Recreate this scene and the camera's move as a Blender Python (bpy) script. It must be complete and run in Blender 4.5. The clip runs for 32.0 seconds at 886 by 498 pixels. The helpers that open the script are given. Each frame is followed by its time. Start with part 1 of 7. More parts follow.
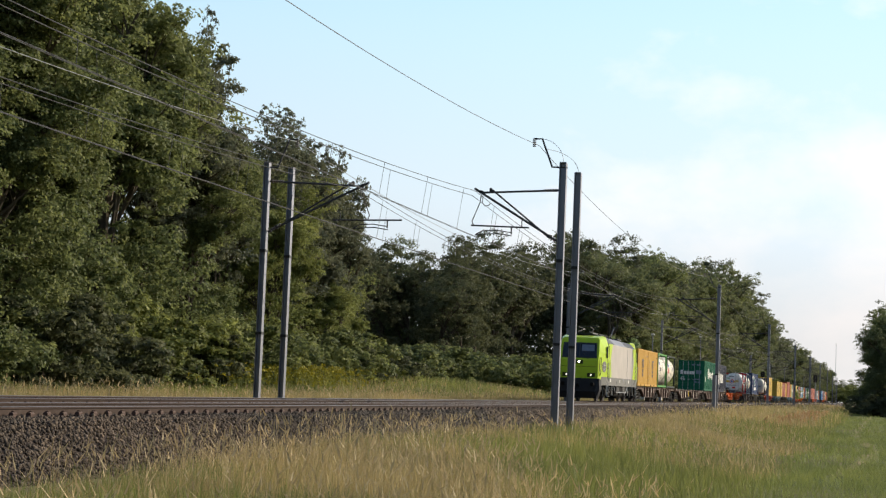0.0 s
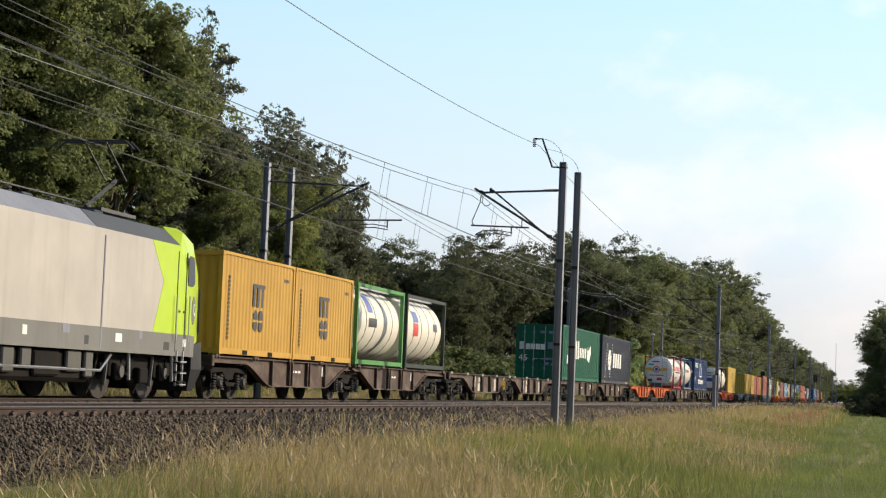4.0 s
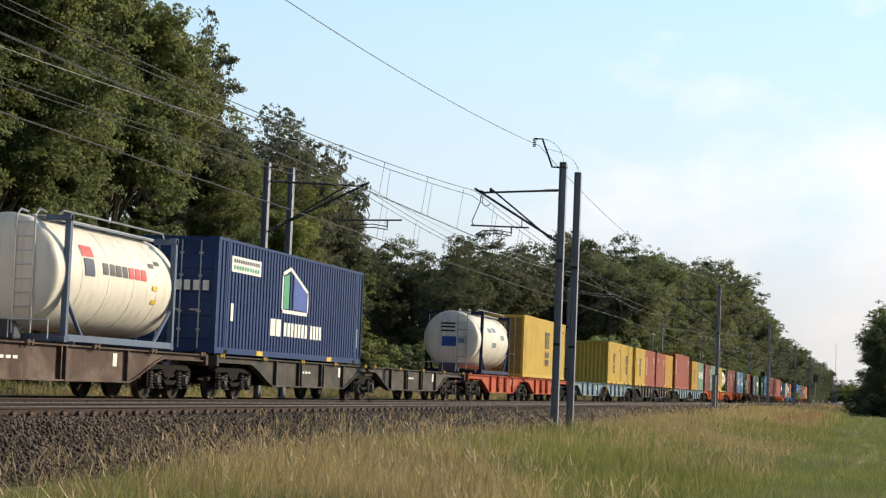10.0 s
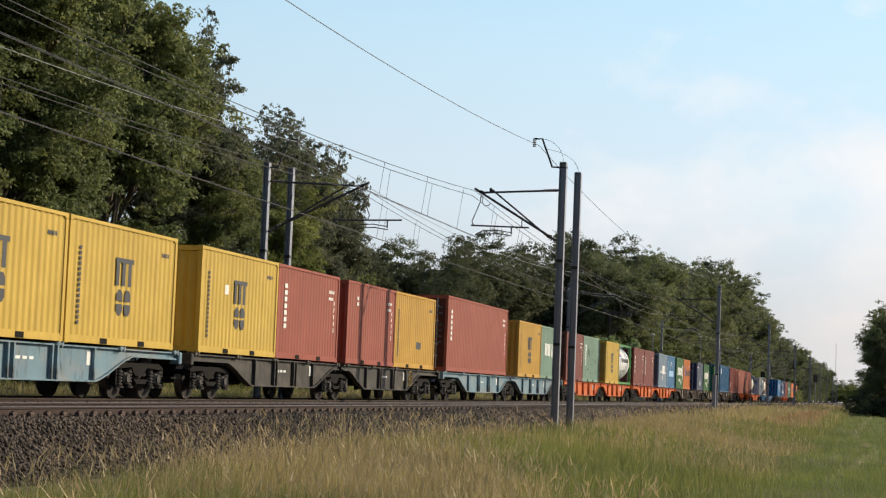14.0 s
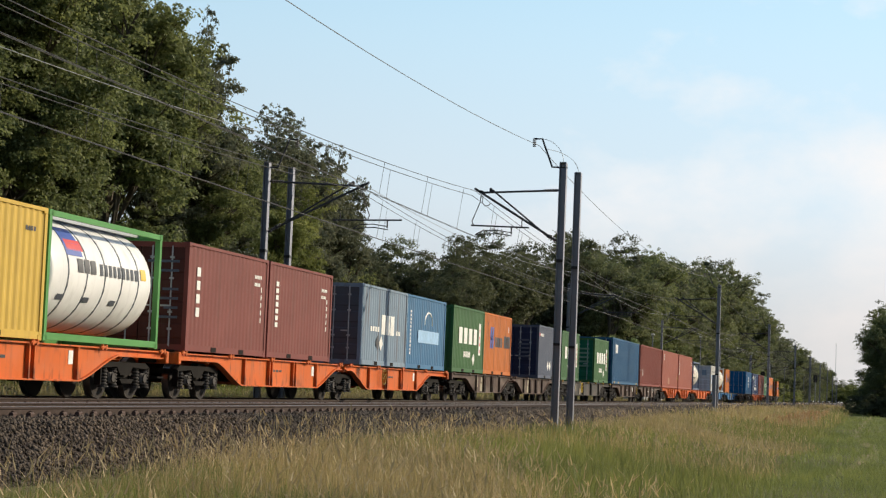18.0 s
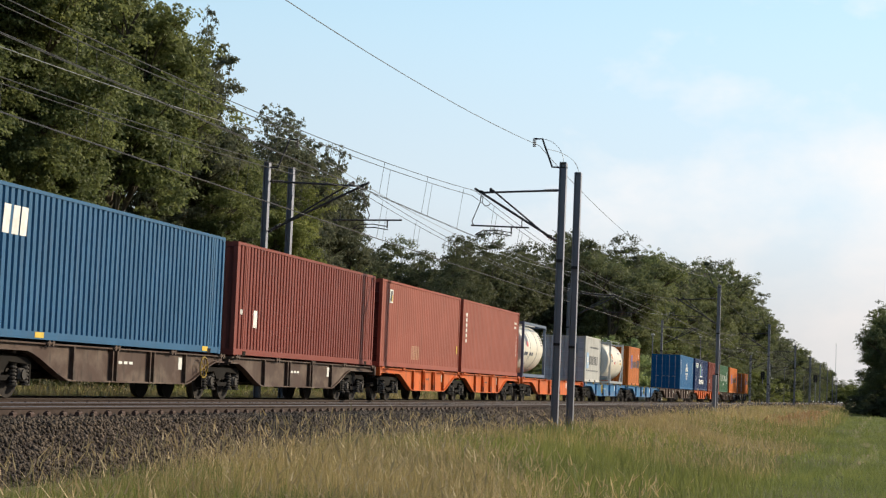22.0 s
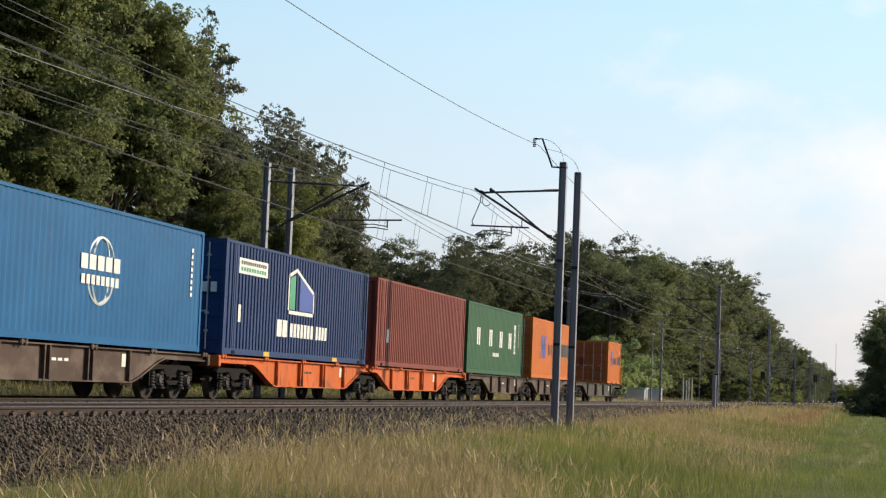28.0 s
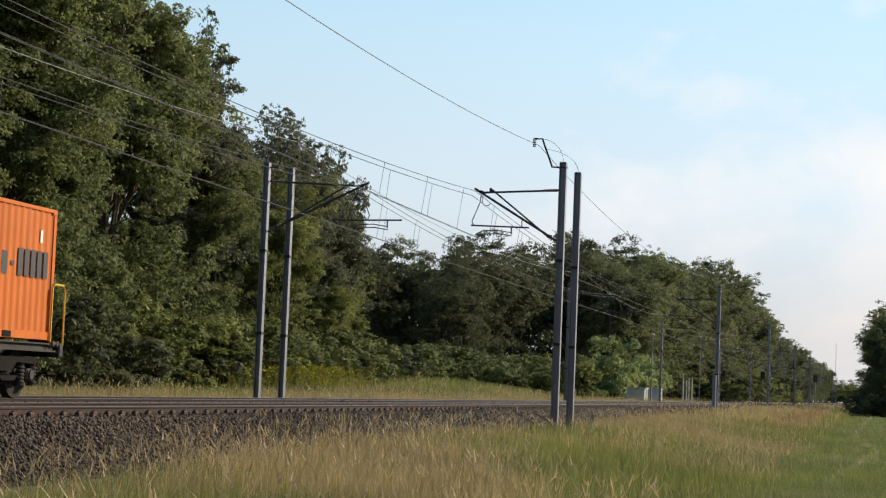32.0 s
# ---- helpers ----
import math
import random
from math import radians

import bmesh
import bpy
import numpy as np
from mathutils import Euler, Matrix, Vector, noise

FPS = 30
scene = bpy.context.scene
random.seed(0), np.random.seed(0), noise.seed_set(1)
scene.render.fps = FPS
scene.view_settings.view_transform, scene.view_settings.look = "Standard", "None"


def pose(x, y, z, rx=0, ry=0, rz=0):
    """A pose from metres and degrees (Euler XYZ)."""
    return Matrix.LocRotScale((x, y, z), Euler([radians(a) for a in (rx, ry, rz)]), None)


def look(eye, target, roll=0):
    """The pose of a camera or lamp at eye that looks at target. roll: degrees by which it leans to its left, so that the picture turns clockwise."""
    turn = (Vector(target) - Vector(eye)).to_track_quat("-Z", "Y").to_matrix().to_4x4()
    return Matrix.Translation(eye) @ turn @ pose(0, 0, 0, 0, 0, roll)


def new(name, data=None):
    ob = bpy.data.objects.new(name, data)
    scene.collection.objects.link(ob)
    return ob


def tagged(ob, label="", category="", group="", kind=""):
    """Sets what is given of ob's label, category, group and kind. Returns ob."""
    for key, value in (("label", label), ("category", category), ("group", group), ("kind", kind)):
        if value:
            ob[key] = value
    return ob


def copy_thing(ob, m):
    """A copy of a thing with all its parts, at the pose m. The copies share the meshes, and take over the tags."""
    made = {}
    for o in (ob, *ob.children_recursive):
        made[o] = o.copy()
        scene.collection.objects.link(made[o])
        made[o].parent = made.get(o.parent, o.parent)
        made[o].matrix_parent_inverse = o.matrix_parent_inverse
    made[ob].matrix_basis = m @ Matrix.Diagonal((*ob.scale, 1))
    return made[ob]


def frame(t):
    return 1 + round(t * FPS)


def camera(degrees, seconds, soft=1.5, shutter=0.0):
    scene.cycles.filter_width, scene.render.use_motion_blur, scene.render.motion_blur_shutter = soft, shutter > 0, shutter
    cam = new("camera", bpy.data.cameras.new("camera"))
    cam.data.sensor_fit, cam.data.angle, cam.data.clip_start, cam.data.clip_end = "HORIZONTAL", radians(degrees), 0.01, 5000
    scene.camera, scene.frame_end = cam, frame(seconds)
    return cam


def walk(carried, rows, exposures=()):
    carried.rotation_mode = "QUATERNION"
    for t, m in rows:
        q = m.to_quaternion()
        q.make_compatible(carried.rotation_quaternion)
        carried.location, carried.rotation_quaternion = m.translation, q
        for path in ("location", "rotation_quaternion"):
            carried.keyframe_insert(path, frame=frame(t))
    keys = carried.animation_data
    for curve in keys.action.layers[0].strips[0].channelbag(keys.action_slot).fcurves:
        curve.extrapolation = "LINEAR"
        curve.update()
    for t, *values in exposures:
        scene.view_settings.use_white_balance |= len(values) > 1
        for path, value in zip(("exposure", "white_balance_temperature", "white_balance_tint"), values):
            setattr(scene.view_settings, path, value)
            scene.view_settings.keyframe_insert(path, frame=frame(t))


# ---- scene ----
# World: x runs along the railway away from the camera, y to its left, z up. Rail tops lie at z = RZ.
cam = camera(26.317, 32.0, soft=1.25)
EYE = (0.0, 0.0, 1.6)
VIEW = look(EYE, (97.246, 22.165, 8.814), 2.305)
walk(cam, [(0, VIEW), (32, VIEW)], [(0, 0.1, 6500, 10), (3, 0.1, 6500, 10), (8, 0.07, 6500, 10), (12, 0.04, 6500, 10), (14, -0.08, 6500, 10), (17, -0.09, 6500, 10), (20, -0.06, 6500, 10), (21, 0.0, 6500, 10), (23, -0.06, 6500, 10), (28, 0.0, 6500, 10), (32, -0.06, 6500, 10)])

RZ = 1.04            # top of the rails
YT = 16.98           # middle of the far track, on which the train runs
YN = 13.25           # middle of the near track
SPEED = 21.71        # metres a second, towards -x

# ---- light ----
SUN_UP, SUN_TO = radians(22.5), (0.65, -0.76)   # height; direction on the ground towards the sun
world = bpy.data.worlds.new("world")
scene.world = world
world.use_nodes = True
wn, wl = world.node_tree.nodes, world.node_tree.links
background = wn["Background"]
sky = wn.new("ShaderNodeTexSky")
sky.sky_type, sky.sun_disc = "NISHITA", False
sky.sun_elevation = SUN_UP
sky.sun_rotation = math.atan2(SUN_TO[0], SUN_TO[1])
sky.air_density, sky.dust_density, sky.ozone_density = 1.0, 1.2, 1.5
# bright haze low in the sky, with thin white clouds in it
coord = wn.new("ShaderNodeTexCoord")
stretch = wn.new("ShaderNodeMapping")
stretch.inputs["Scale"].default_value = (1, 1, 1.7)
puffs = wn.new("ShaderNodeTexNoise")
puffs.inputs["Scale"].default_value, puffs.inputs["Detail"].default_value = 8.0, 6
puffs.inputs["Roughness"].default_value = 0.55
split = wn.new("ShaderNodeSeparateXYZ")
low = wn.new("ShaderNodeMapRange")
for key, v in (("From Min", 0.0), ("From Max", 0.24), ("To Min", 0.12), ("To Max", -0.08)):
    low.inputs[key].default_value = v
add = wn.new("ShaderNodeMath")
add.operation = "ADD"
cover = wn.new("ShaderNodeMapRange")
for key, v in (("From Min", 0.53), ("From Max", 0.80), ("To Min", 0.0), ("To Max", 0.95)):
    cover.inputs[key].default_value = v
veil = wn.new("ShaderNodeMix")
veil.data_type = "RGBA"
veil.inputs[7].default_value = (7.6, 7.28, 7.12, 1)
wl.new(coord.outputs["Generated"], stretch.inputs[0])
wl.new(stretch.outputs[0], puffs.inputs["Vector"])
wl.new(coord.outputs["Generated"], split.inputs[0])
wl.new(split.outputs[2], low.inputs[0])
wl.new(puffs.outputs[0], add.inputs[0])
wl.new(low.outputs[0], add.inputs[1])
# the haze shines most on the sun's side of the sky
sunward = wn.new("ShaderNodeVectorMath")
sunward.operation = "DOT_PRODUCT"
sunward.inputs[1].default_value = (SUN_TO[0], SUN_TO[1], 0)
wl.new(coord.outputs["Generated"], sunward.inputs[0])
lean = wn.new("ShaderNodeMapRange")
for key, v in (("From Min", 0.28), ("From Max", 0.66), ("To Min", -0.27), ("To Max", 0.15)):
    lean.inputs[key].default_value = v
wl.new(sunward.outputs["Value"], lean.inputs[0])
lean_add = wn.new("ShaderNodeMath")
lean_add.operation = "ADD"
wl.new(add.outputs[0], lean_add.inputs[0])
wl.new(lean.outputs[0], lean_add.inputs[1])
wl.new(lean_add.outputs[0], cover.inputs[0])
wl.new(cover.outputs[0], veil.inputs[0])
haze = wn.new("ShaderNodeMix")
haze.data_type = "RGBA"
air = wn.new("ShaderNodeMix")
air.data_type = "RGBA"
air.inputs[6].default_value, air.inputs[7].default_value = (6.25, 6.4, 6.55, 1), (4.5, 6.45, 7.75, 1)
rise = wn.new("ShaderNodeMapRange")
for key, v in (("From Min", 0.03), ("From Max", 0.2), ("To Min", 0.0), ("To Max", 1.0)):
    rise.inputs[key].default_value = v
wl.new(split.outputs[2], rise.inputs[0])
wl.new(rise.outputs[0], air.inputs[0])
glare = wn.new("ShaderNodeMapRange")
for key, v in (("From Min", -0.8), ("From Max", 0.64), ("To Min", 0.42), ("To Max", 1.02)):
    glare.inputs[key].default_value = v
wl.new(sunward.outputs["Value"], glare.inputs[0])
shining = wn.new("ShaderNodeVectorMath")
shining.operation = "SCALE"
wl.new(air.outputs[2], shining.inputs[0])
wl.new(glare.outputs[0], shining.inputs["Scale"])
wl.new(shining.outputs[0], haze.inputs[7])
thick = wn.new("ShaderNodeMapRange")
thick.interpolation_type = "SMOOTHSTEP"
for key, v in (("From Min", 0.17), ("From Max", 0.38), ("To Min", 0.97), ("To Max", 0.0)):
    thick.inputs[key].default_value = v
wl.new(split.outputs[2], thick.inputs[0])
wl.new(thick.outputs[0], haze.inputs[0])
wl.new(sky.outputs[0], haze.inputs[6])
wl.new(haze.outputs[2], veil.inputs[6])
# the lowest air is greyer
dim = wn.new("ShaderNodeMapRange")
dim.interpolation_type = "SMOOTHSTEP"
for key, v in (("From Min", 0.015), ("From Max", 0.11), ("To Min", 0.80), ("To Max", 1.0)):
    dim.inputs[key].default_value = v
wl.new(split.outputs[2], dim.inputs[0])
dimmed = wn.new("ShaderNodeVectorMath")
dimmed.operation = "SCALE"
wl.new(veil.outputs[2], dimmed.inputs[0])
wl.new(dim.outputs[0], dimmed.inputs["Scale"])
wl.new(dimmed.outputs[0], background.inputs["Color"])
background.inputs["Strength"].default_value = 0.141

sun = new("sun", bpy.data.lights.new("sun", "SUN"))
sun.data.energy, sun.data.angle, sun.data.color = 4.8, radians(0.6), (1.0, 0.87, 0.67)
c = math.cos(SUN_UP)
sun.matrix_world = look((SUN_TO[0] * c * 50, SUN_TO[1] * c * 50, math.sin(SUN_UP) * 50), (0, 0, 0))


# ---- materials ----
def shader(name):
    m = bpy.data.materials.new(name)
    m.use_nodes = True
    return m, m.node_tree.nodes, m.node_tree.links, m.node_tree.nodes["Principled BSDF"]


def ramp(nodes, links, source, lo, hi, a, b):
    """A mix of the colours a and b as the value of source goes from lo to hi."""
    r = nodes.new("ShaderNodeValToRGB")
    r.color_ramp.elements[0].position, r.color_ramp.elements[1].position = lo, hi
    r.color_ramp.elements[0].color, r.color_ramp.elements[1].color = (*a, 1), (*b, 1)
    links.new(source, r.inputs[0])
    return r.outputs[0]


def grain(nodes, links, scale, detail=5, stretched=(1, 1, 1), space="Object", rough=0.55):
    co, mp, n = nodes.new("ShaderNodeTexCoord"), nodes.new("ShaderNodeMapping"), nodes.new("ShaderNodeTexNoise")
    mp.inputs["Scale"].default_value = stretched
    n.inputs["Scale"].default_value, n.inputs["Detail"].default_value, n.inputs["Roughness"].default_value = scale, detail, rough
    links.new(co.outputs[space], mp.inputs[0])
    links.new(mp.outputs[0], n.inputs["Vector"])
    return n.outputs[0]


def blend(nodes, links, how, factor, a, b):
    m = nodes.new("ShaderNodeMix")
    m.data_type, m.blend_type = "RGBA", how
    for socket, v in ((m.inputs[0], factor), (m.inputs[6], a), (m.inputs[7], b)):
        if isinstance(v, (int, float)):
            socket.default_value = v
        elif isinstance(v, tuple):
            socket.default_value = (*v, 1)
        else:
            links.new(v, socket)
    return m.outputs[2]


def bump(nodes, links, bsdf, height, strength, distance=0.02):
    b = nodes.new("ShaderNodeBump")
    b.inputs["Strength"].default_value, b.inputs["Distance"].default_value = strength, distance
    links.new(height, b.inputs["Height"])
    links.new(b.outputs[0], bsdf.inputs["Normal"])


def paint(name, rgb, rough=0.45, grime=0.35, metal=0.0, dirt=(0.09, 0.07, 0.055), relief=0.25, shine=0.16, dust=0.0):
    """Weathered paint: fading in broad patches, dirt running down in streaks, fine specks."""
    m, n, l, b = shader(name)
    base = ramp(n, l, grain(n, l, 0.7, 4), 0.3, 0.75, tuple(v * 0.86 for v in rgb), tuple(min(1, v * 1.08 + 0.004) for v in rgb))
    streaks = ramp(n, l, grain(n, l, 1.3, 6, (3.0, 3.0, 0.25)), 0.52, 0.78, (0, 0, 0), (grime,) * 3)
    col = blend(n, l, "MIX", streaks, base, dirt)
    if dust:
        col = blend(n, l, "MIX", ramp(n, l, grain(n, l, 0.9, 7, (1, 1, 1.6)), 0.46, 0.66, (0, 0, 0), (dust,) * 3), col, (0.33, 0.26, 0.20))
        col = blend(n, l, "MIX", ramp(n, l, grain(n, l, 2.6, 6, (1.6, 1, 0.5)), 0.56, 0.70, (0, 0, 0), (0.75,) * 3), col, (0.03, 0.024, 0.02))
    specks = ramp(n, l, grain(n, l, 11.0, 3), 0.66, 0.76, (0, 0, 0), (grime * 0.8,) * 3)
    l.new(blend(n, l, "MIX", specks, col, dirt), b.inputs["Base Color"])
    b.inputs["Roughness"].default_value, b.inputs["Metallic"].default_value = rough, metal
    b.inputs["Specular IOR Level"].default_value = shine
    bump(n, l, b, grain(n, l, 2.2, 4), relief, 0.01)
    return m


def plain(name, rgb, rough=0.5, metal=0.0, glow=0.0):
    m, n, l, b = shader(name)
    l.new(ramp(n, l, grain(n, l, 6.0, 5), 0.3, 0.7, tuple(v * 0.82 for v in rgb), tuple(min(1, v * 1.1) for v in rgb)), b.inputs["Base Color"])
    b.inputs["Roughness"].default_value, b.inputs["Metallic"].default_value = rough, metal
    if glow:
        b.inputs["Emission Color"].default_value, b.inputs["Emission Strength"].default_value = (*rgb, 1), glow
    return m


def leafy(name, dark, light, through_light=0.25, rough=0.6):
    """Foliage: each leaf its own tone, with patches of lighter growth; light comes through the leaves."""
    m, n, l, b = shader(name)
    geo = n.new("ShaderNodeNewGeometry")
    tone = ramp(n, l, geo.outputs["Random Per Island"], 0.0, 1.0, dark, light)
    patch = ramp(n, l, grain(n, l, 0.22, 3), 0.35, 0.7, (0.68, 0.74, 0.7), (1.22, 1.18, 0.98))
    col = blend(n, l, "MULTIPLY", 1.0, tone, patch)
    l.new(col, b.inputs["Base Color"])
    b.inputs["Roughness"].default_value = rough
    b.inputs["Specular IOR Level"].default_value = 0.25
    t, mix, out = n.new("ShaderNodeBsdfTranslucent"), n.new("ShaderNodeMixShader"), n["Material Output"]
    l.new(col, t.inputs[0])
    mix.inputs[0].default_value = through_light
    l.new(b.outputs[0], mix.inputs[1])
    l.new(t.outputs[0], mix.inputs[2])
    l.new(mix.outputs[0], out.inputs[0])
    return m


def earth(name, a, b_, scale, c_=None, height=0.6):
    m, n, l, b = shader(name)
    col = ramp(n, l, grain(n, l, scale, 8, space="Object"), 0.35, 0.65, a, b_)
    if c_:
        col = blend(n, l, "MIX", ramp(n, l, grain(n, l, scale * 0.07, 4), 0.45, 0.6, (0, 0, 0), (0.8,) * 3), col, c_)
    l.new(col, b.inputs["Base Color"])
    b.inputs["Roughness"].default_value = 0.95
    b.inputs["Specular IOR Level"].default_value = 0.1
    bump(n, l, b, grain(n, l, scale * 4, 6), height, 0.05)
    return m


M_EARTH = earth("meadow_soil", (0.095, 0.098, 0.038), (0.17, 0.158, 0.065), 1.4, (0.20, 0.165, 0.085))
M_PATH = earth("mown_path", (0.09, 0.12, 0.035), (0.14, 0.165, 0.055), 2.4, (0.17, 0.155, 0.075))
M_WORN = earth("worn_path", (0.22, 0.19, 0.09), (0.30, 0.25, 0.13), 3.0, (0.15, 0.17, 0.06))
M_BALLAST = earth("ballast_bed", (0.042, 0.033, 0.028), (0.088, 0.069, 0.06), 14, None, 1.0)
M_LITTER = earth("forest_soil", (0.025, 0.022, 0.012), (0.06, 0.05, 0.025), 2.0)
M_GRASS = leafy("green_grass", (0.15, 0.18, 0.052), (0.325, 0.33, 0.118), 0.4)
M_DRY = leafy("dry_grass", (0.345, 0.268, 0.136), (0.55, 0.435, 0.23), 0.4)
M_SEED = leafy("seed_heads", (0.42, 0.315, 0.19), (0.64, 0.49, 0.31), 0.3)
M_MOWN = leafy("short_grass", (0.165, 0.20, 0.06), (0.31, 0.335, 0.12), 0.4)
M_LEAF = leafy("oak_leaves", (0.13, 0.152, 0.066), (0.26, 0.288, 0.122), 0.5)
M_LEAF2 = leafy("lighter_leaves", (0.17, 0.195, 0.065), (0.32, 0.34, 0.125), 0.5)
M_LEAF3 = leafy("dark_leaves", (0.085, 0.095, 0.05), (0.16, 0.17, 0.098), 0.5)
M_LEAFGREY = leafy("grey_green_leaves", (0.125, 0.132, 0.09), (0.21, 0.22, 0.15), 0.5)
# greyer than the oak leaves: haze of distance mixed into the colour
M_LEAFFAR = leafy("hazed_far_leaves", (0.14, 0.16, 0.085), (0.245, 0.265, 0.135), 0.5)
M_WILLOW = leafy("willow_leaves", (0.3, 0.36, 0.15), (0.48, 0.54, 0.26), 0.45)
M_WEED = leafy("goldenrod_flowers", (0.22, 0.20, 0.02), (0.42, 0.36, 0.04))
M_STONE = leafy("ballast_stones", (0.05, 0.038, 0.032), (0.165, 0.127, 0.11), 0.0, 0.9)
M_BARK = paint("bark", (0.085, 0.07, 0.05), 0.9, 0.5, relief=1.0)
M_BIRCH = paint("pale_bark", (0.70, 0.68, 0.62), 0.85, 0.5)
M_RAIL = paint("rusty_rail", (0.048, 0.03, 0.023), 0.8, 0.4, shine=0.2)
M_RAILTOP = plain("polished_rail_head", (0.26, 0.235, 0.215), 0.35, 1.0)
M_SLEEPER = paint("sleeper_concrete", (0.055, 0.04, 0.033), 0.9, 0.5, shine=0.15)
M_CLIP = plain("rusty_clip", (0.075, 0.042, 0.031), 0.85)
M_POLE = paint("grey_steel", (0.25, 0.255, 0.285), 0.46, 0.2, 0.95, shine=0.4)
M_WIRE = plain("copper_wire", (0.05, 0.05, 0.053), 0.65)
M_FEEDER = plain("feeder_wire", (0.17, 0.18, 0.19), 0.6)
M_SORREL = leafy("sorrel_heads", (0.40, 0.22, 0.12), (0.56, 0.34, 0.19), 0.3)
M_WIRE_PALE = plain("pale_wire", (0.36, 0.37, 0.37), 0.4, 0.3)
M_INSUL = plain("insulator", (0.12, 0.09, 0.08), 0.3)
M_SHED = paint("shed_grey", (0.58, 0.58, 0.58), 0.6, 0.2)
M_BLACK = plain("black_plate", (0.012, 0.012, 0.013), 0.5)


# ---- builders ----
def mesh_of(bm, name, *mats, smooth=False):
    me = bpy.data.meshes.new(name)
    bm.normal_update()
    bm.to_mesh(me)
    bm.free()
    for m in mats:
        me.materials.append(m)
    if smooth:
        me.polygons.foreach_set("use_smooth", [True] * len(me.polygons))
    return me


def part(name, bm, material, parent, label="", smooth=False):
    """Links a bmesh, or a mesh already made, as one mesh object under a thing or a part."""
    ob = new(name, bm if isinstance(bm, bpy.types.Mesh) else mesh_of(bm, name, material, smooth=smooth))
    ob.parent = parent
    return tagged(ob, label)


def at(ob, x, y, z, rx=0, ry=0, rz=0):
    ob.matrix_basis = pose(x, y, z, rx, ry, rz)
    return ob


def add_box(bm, x0, x1, y0, y1, z0, z1, bevel=0.0):
    m = Matrix.Translation(((x0 + x1) / 2, (y0 + y1) / 2, (z0 + z1) / 2)) @ Matrix.Diagonal((x1 - x0, y1 - y0, z1 - z0, 1))
    vs = bmesh.ops.create_cube(bm, size=1, matrix=m)["verts"]
    if bevel:
        es = list({e for v in vs for e in v.link_edges})
        bmesh.ops.bevel(bm, geom=es, offset=bevel, segments=1, affect="EDGES")
    return bm


def box(x0, x1, y0, y1, z0, z1, bevel=0.0):
    return add_box(bmesh.new(), x0, x1, y0, y1, z0, z1, bevel)


def add_tube(bm, a, b, r, sides=8, r2=None):
    """A rod from a to b."""
    a, b = Vector(a), Vector(b)
    turn = (b - a).to_track_quat("Z", "Y").to_matrix().to_4x4()
    bmesh.ops.create_cone(bm, cap_ends=True, segments=sides, radius1=r, radius2=r if r2 is None else r2, depth=(b - a).length,
                          matrix=Matrix.Translation((a + b) / 2) @ turn)
    return bm


def tube(a, b, r, sides=8, r2=None):
    return add_tube(bmesh.new(), a, b, r, sides, r2)


def add_prism(bm, outline, y0, y1):
    """A plate with the outline (x, z) between y0 and y1."""
    f = [bm.verts.new((x, y0, z)) for x, z in outline]
    g = [bm.verts.new((x, y1, z)) for x, z in outline]
    k = len(outline)
    bm.faces.new(f)
    bm.faces.new(g[::-1])
    for i in range(k):
        bm.faces.new((f[(i + 1) % k], f[i], g[i], g[(i + 1) % k]))
    bmesh.ops.recalc_face_normals(bm, faces=bm.faces)
    return bm


def prism(outline, y0, y1):
    return add_prism(bmesh.new(), outline, y0, y1)


def add_wire(bm, points, r, sides=5):
    """One bent rod through the points."""
    ps = [Vector(p) for p in points]
    rings = []
    for i, p in enumerate(ps):
        way = (ps[min(i + 1, len(ps) - 1)] - ps[max(i - 1, 0)]).normalized()
        side = way.cross(Vector((0.31, 0.17, 0.93)) if abs(way.z) < 0.9 else Vector((1, 0, 0))).normalized()
        up = way.cross(side)
        rings.append([bm.verts.new(p + (side * math.cos(2 * math.pi * k / sides) + up * math.sin(2 * math.pi * k / sides)) * r) for k in range(sides)])
    for a, b in zip(rings, rings[1:]):
        for k in range(sides):
            bm.faces.new((a[k], a[(k + 1) % sides], b[(k + 1) % sides], b[k]))
    bm.faces.new(rings[0][::-1])
    bm.faces.new(rings[-1])
    return bm


def raw(name, verts, faces, *mats, index=None):
    me = bpy.data.meshes.new(name)
    me.from_pydata(verts, [], faces)
    for m in mats:
        me.materials.append(m)
    if index is not None:
        me.polygons.foreach_set("material_index", index)
    me.update()
    return me


def sheets(name, corners, *mats, index=None):
    """A mesh of loose four-cornered leaves: corners is an array (n, 4, 3)."""
    k = len(corners)
    me = bpy.data.meshes.new(name)
    me.vertices.add(4 * k)
    me.vertices.foreach_set("co", np.ascontiguousarray(corners, dtype=np.float32).ravel())
    me.loops.add(4 * k)
    me.loops.foreach_set("vertex_index", np.arange(4 * k, dtype=np.int32))
    me.polygons.add(k)
    me.polygons.foreach_set("loop_start", np.arange(0, 4 * k, 4, dtype=np.int32))
    me.polygons.foreach_set("loop_total", np.full(k, 4, dtype=np.int32))
    for m in mats:
        me.materials.append(m)
    if index is not None:
        me.polygons.foreach_set("material_index", np.asarray(index, dtype=np.int32))
    me.update(calc_edges=True)
    me.validate()
    return me


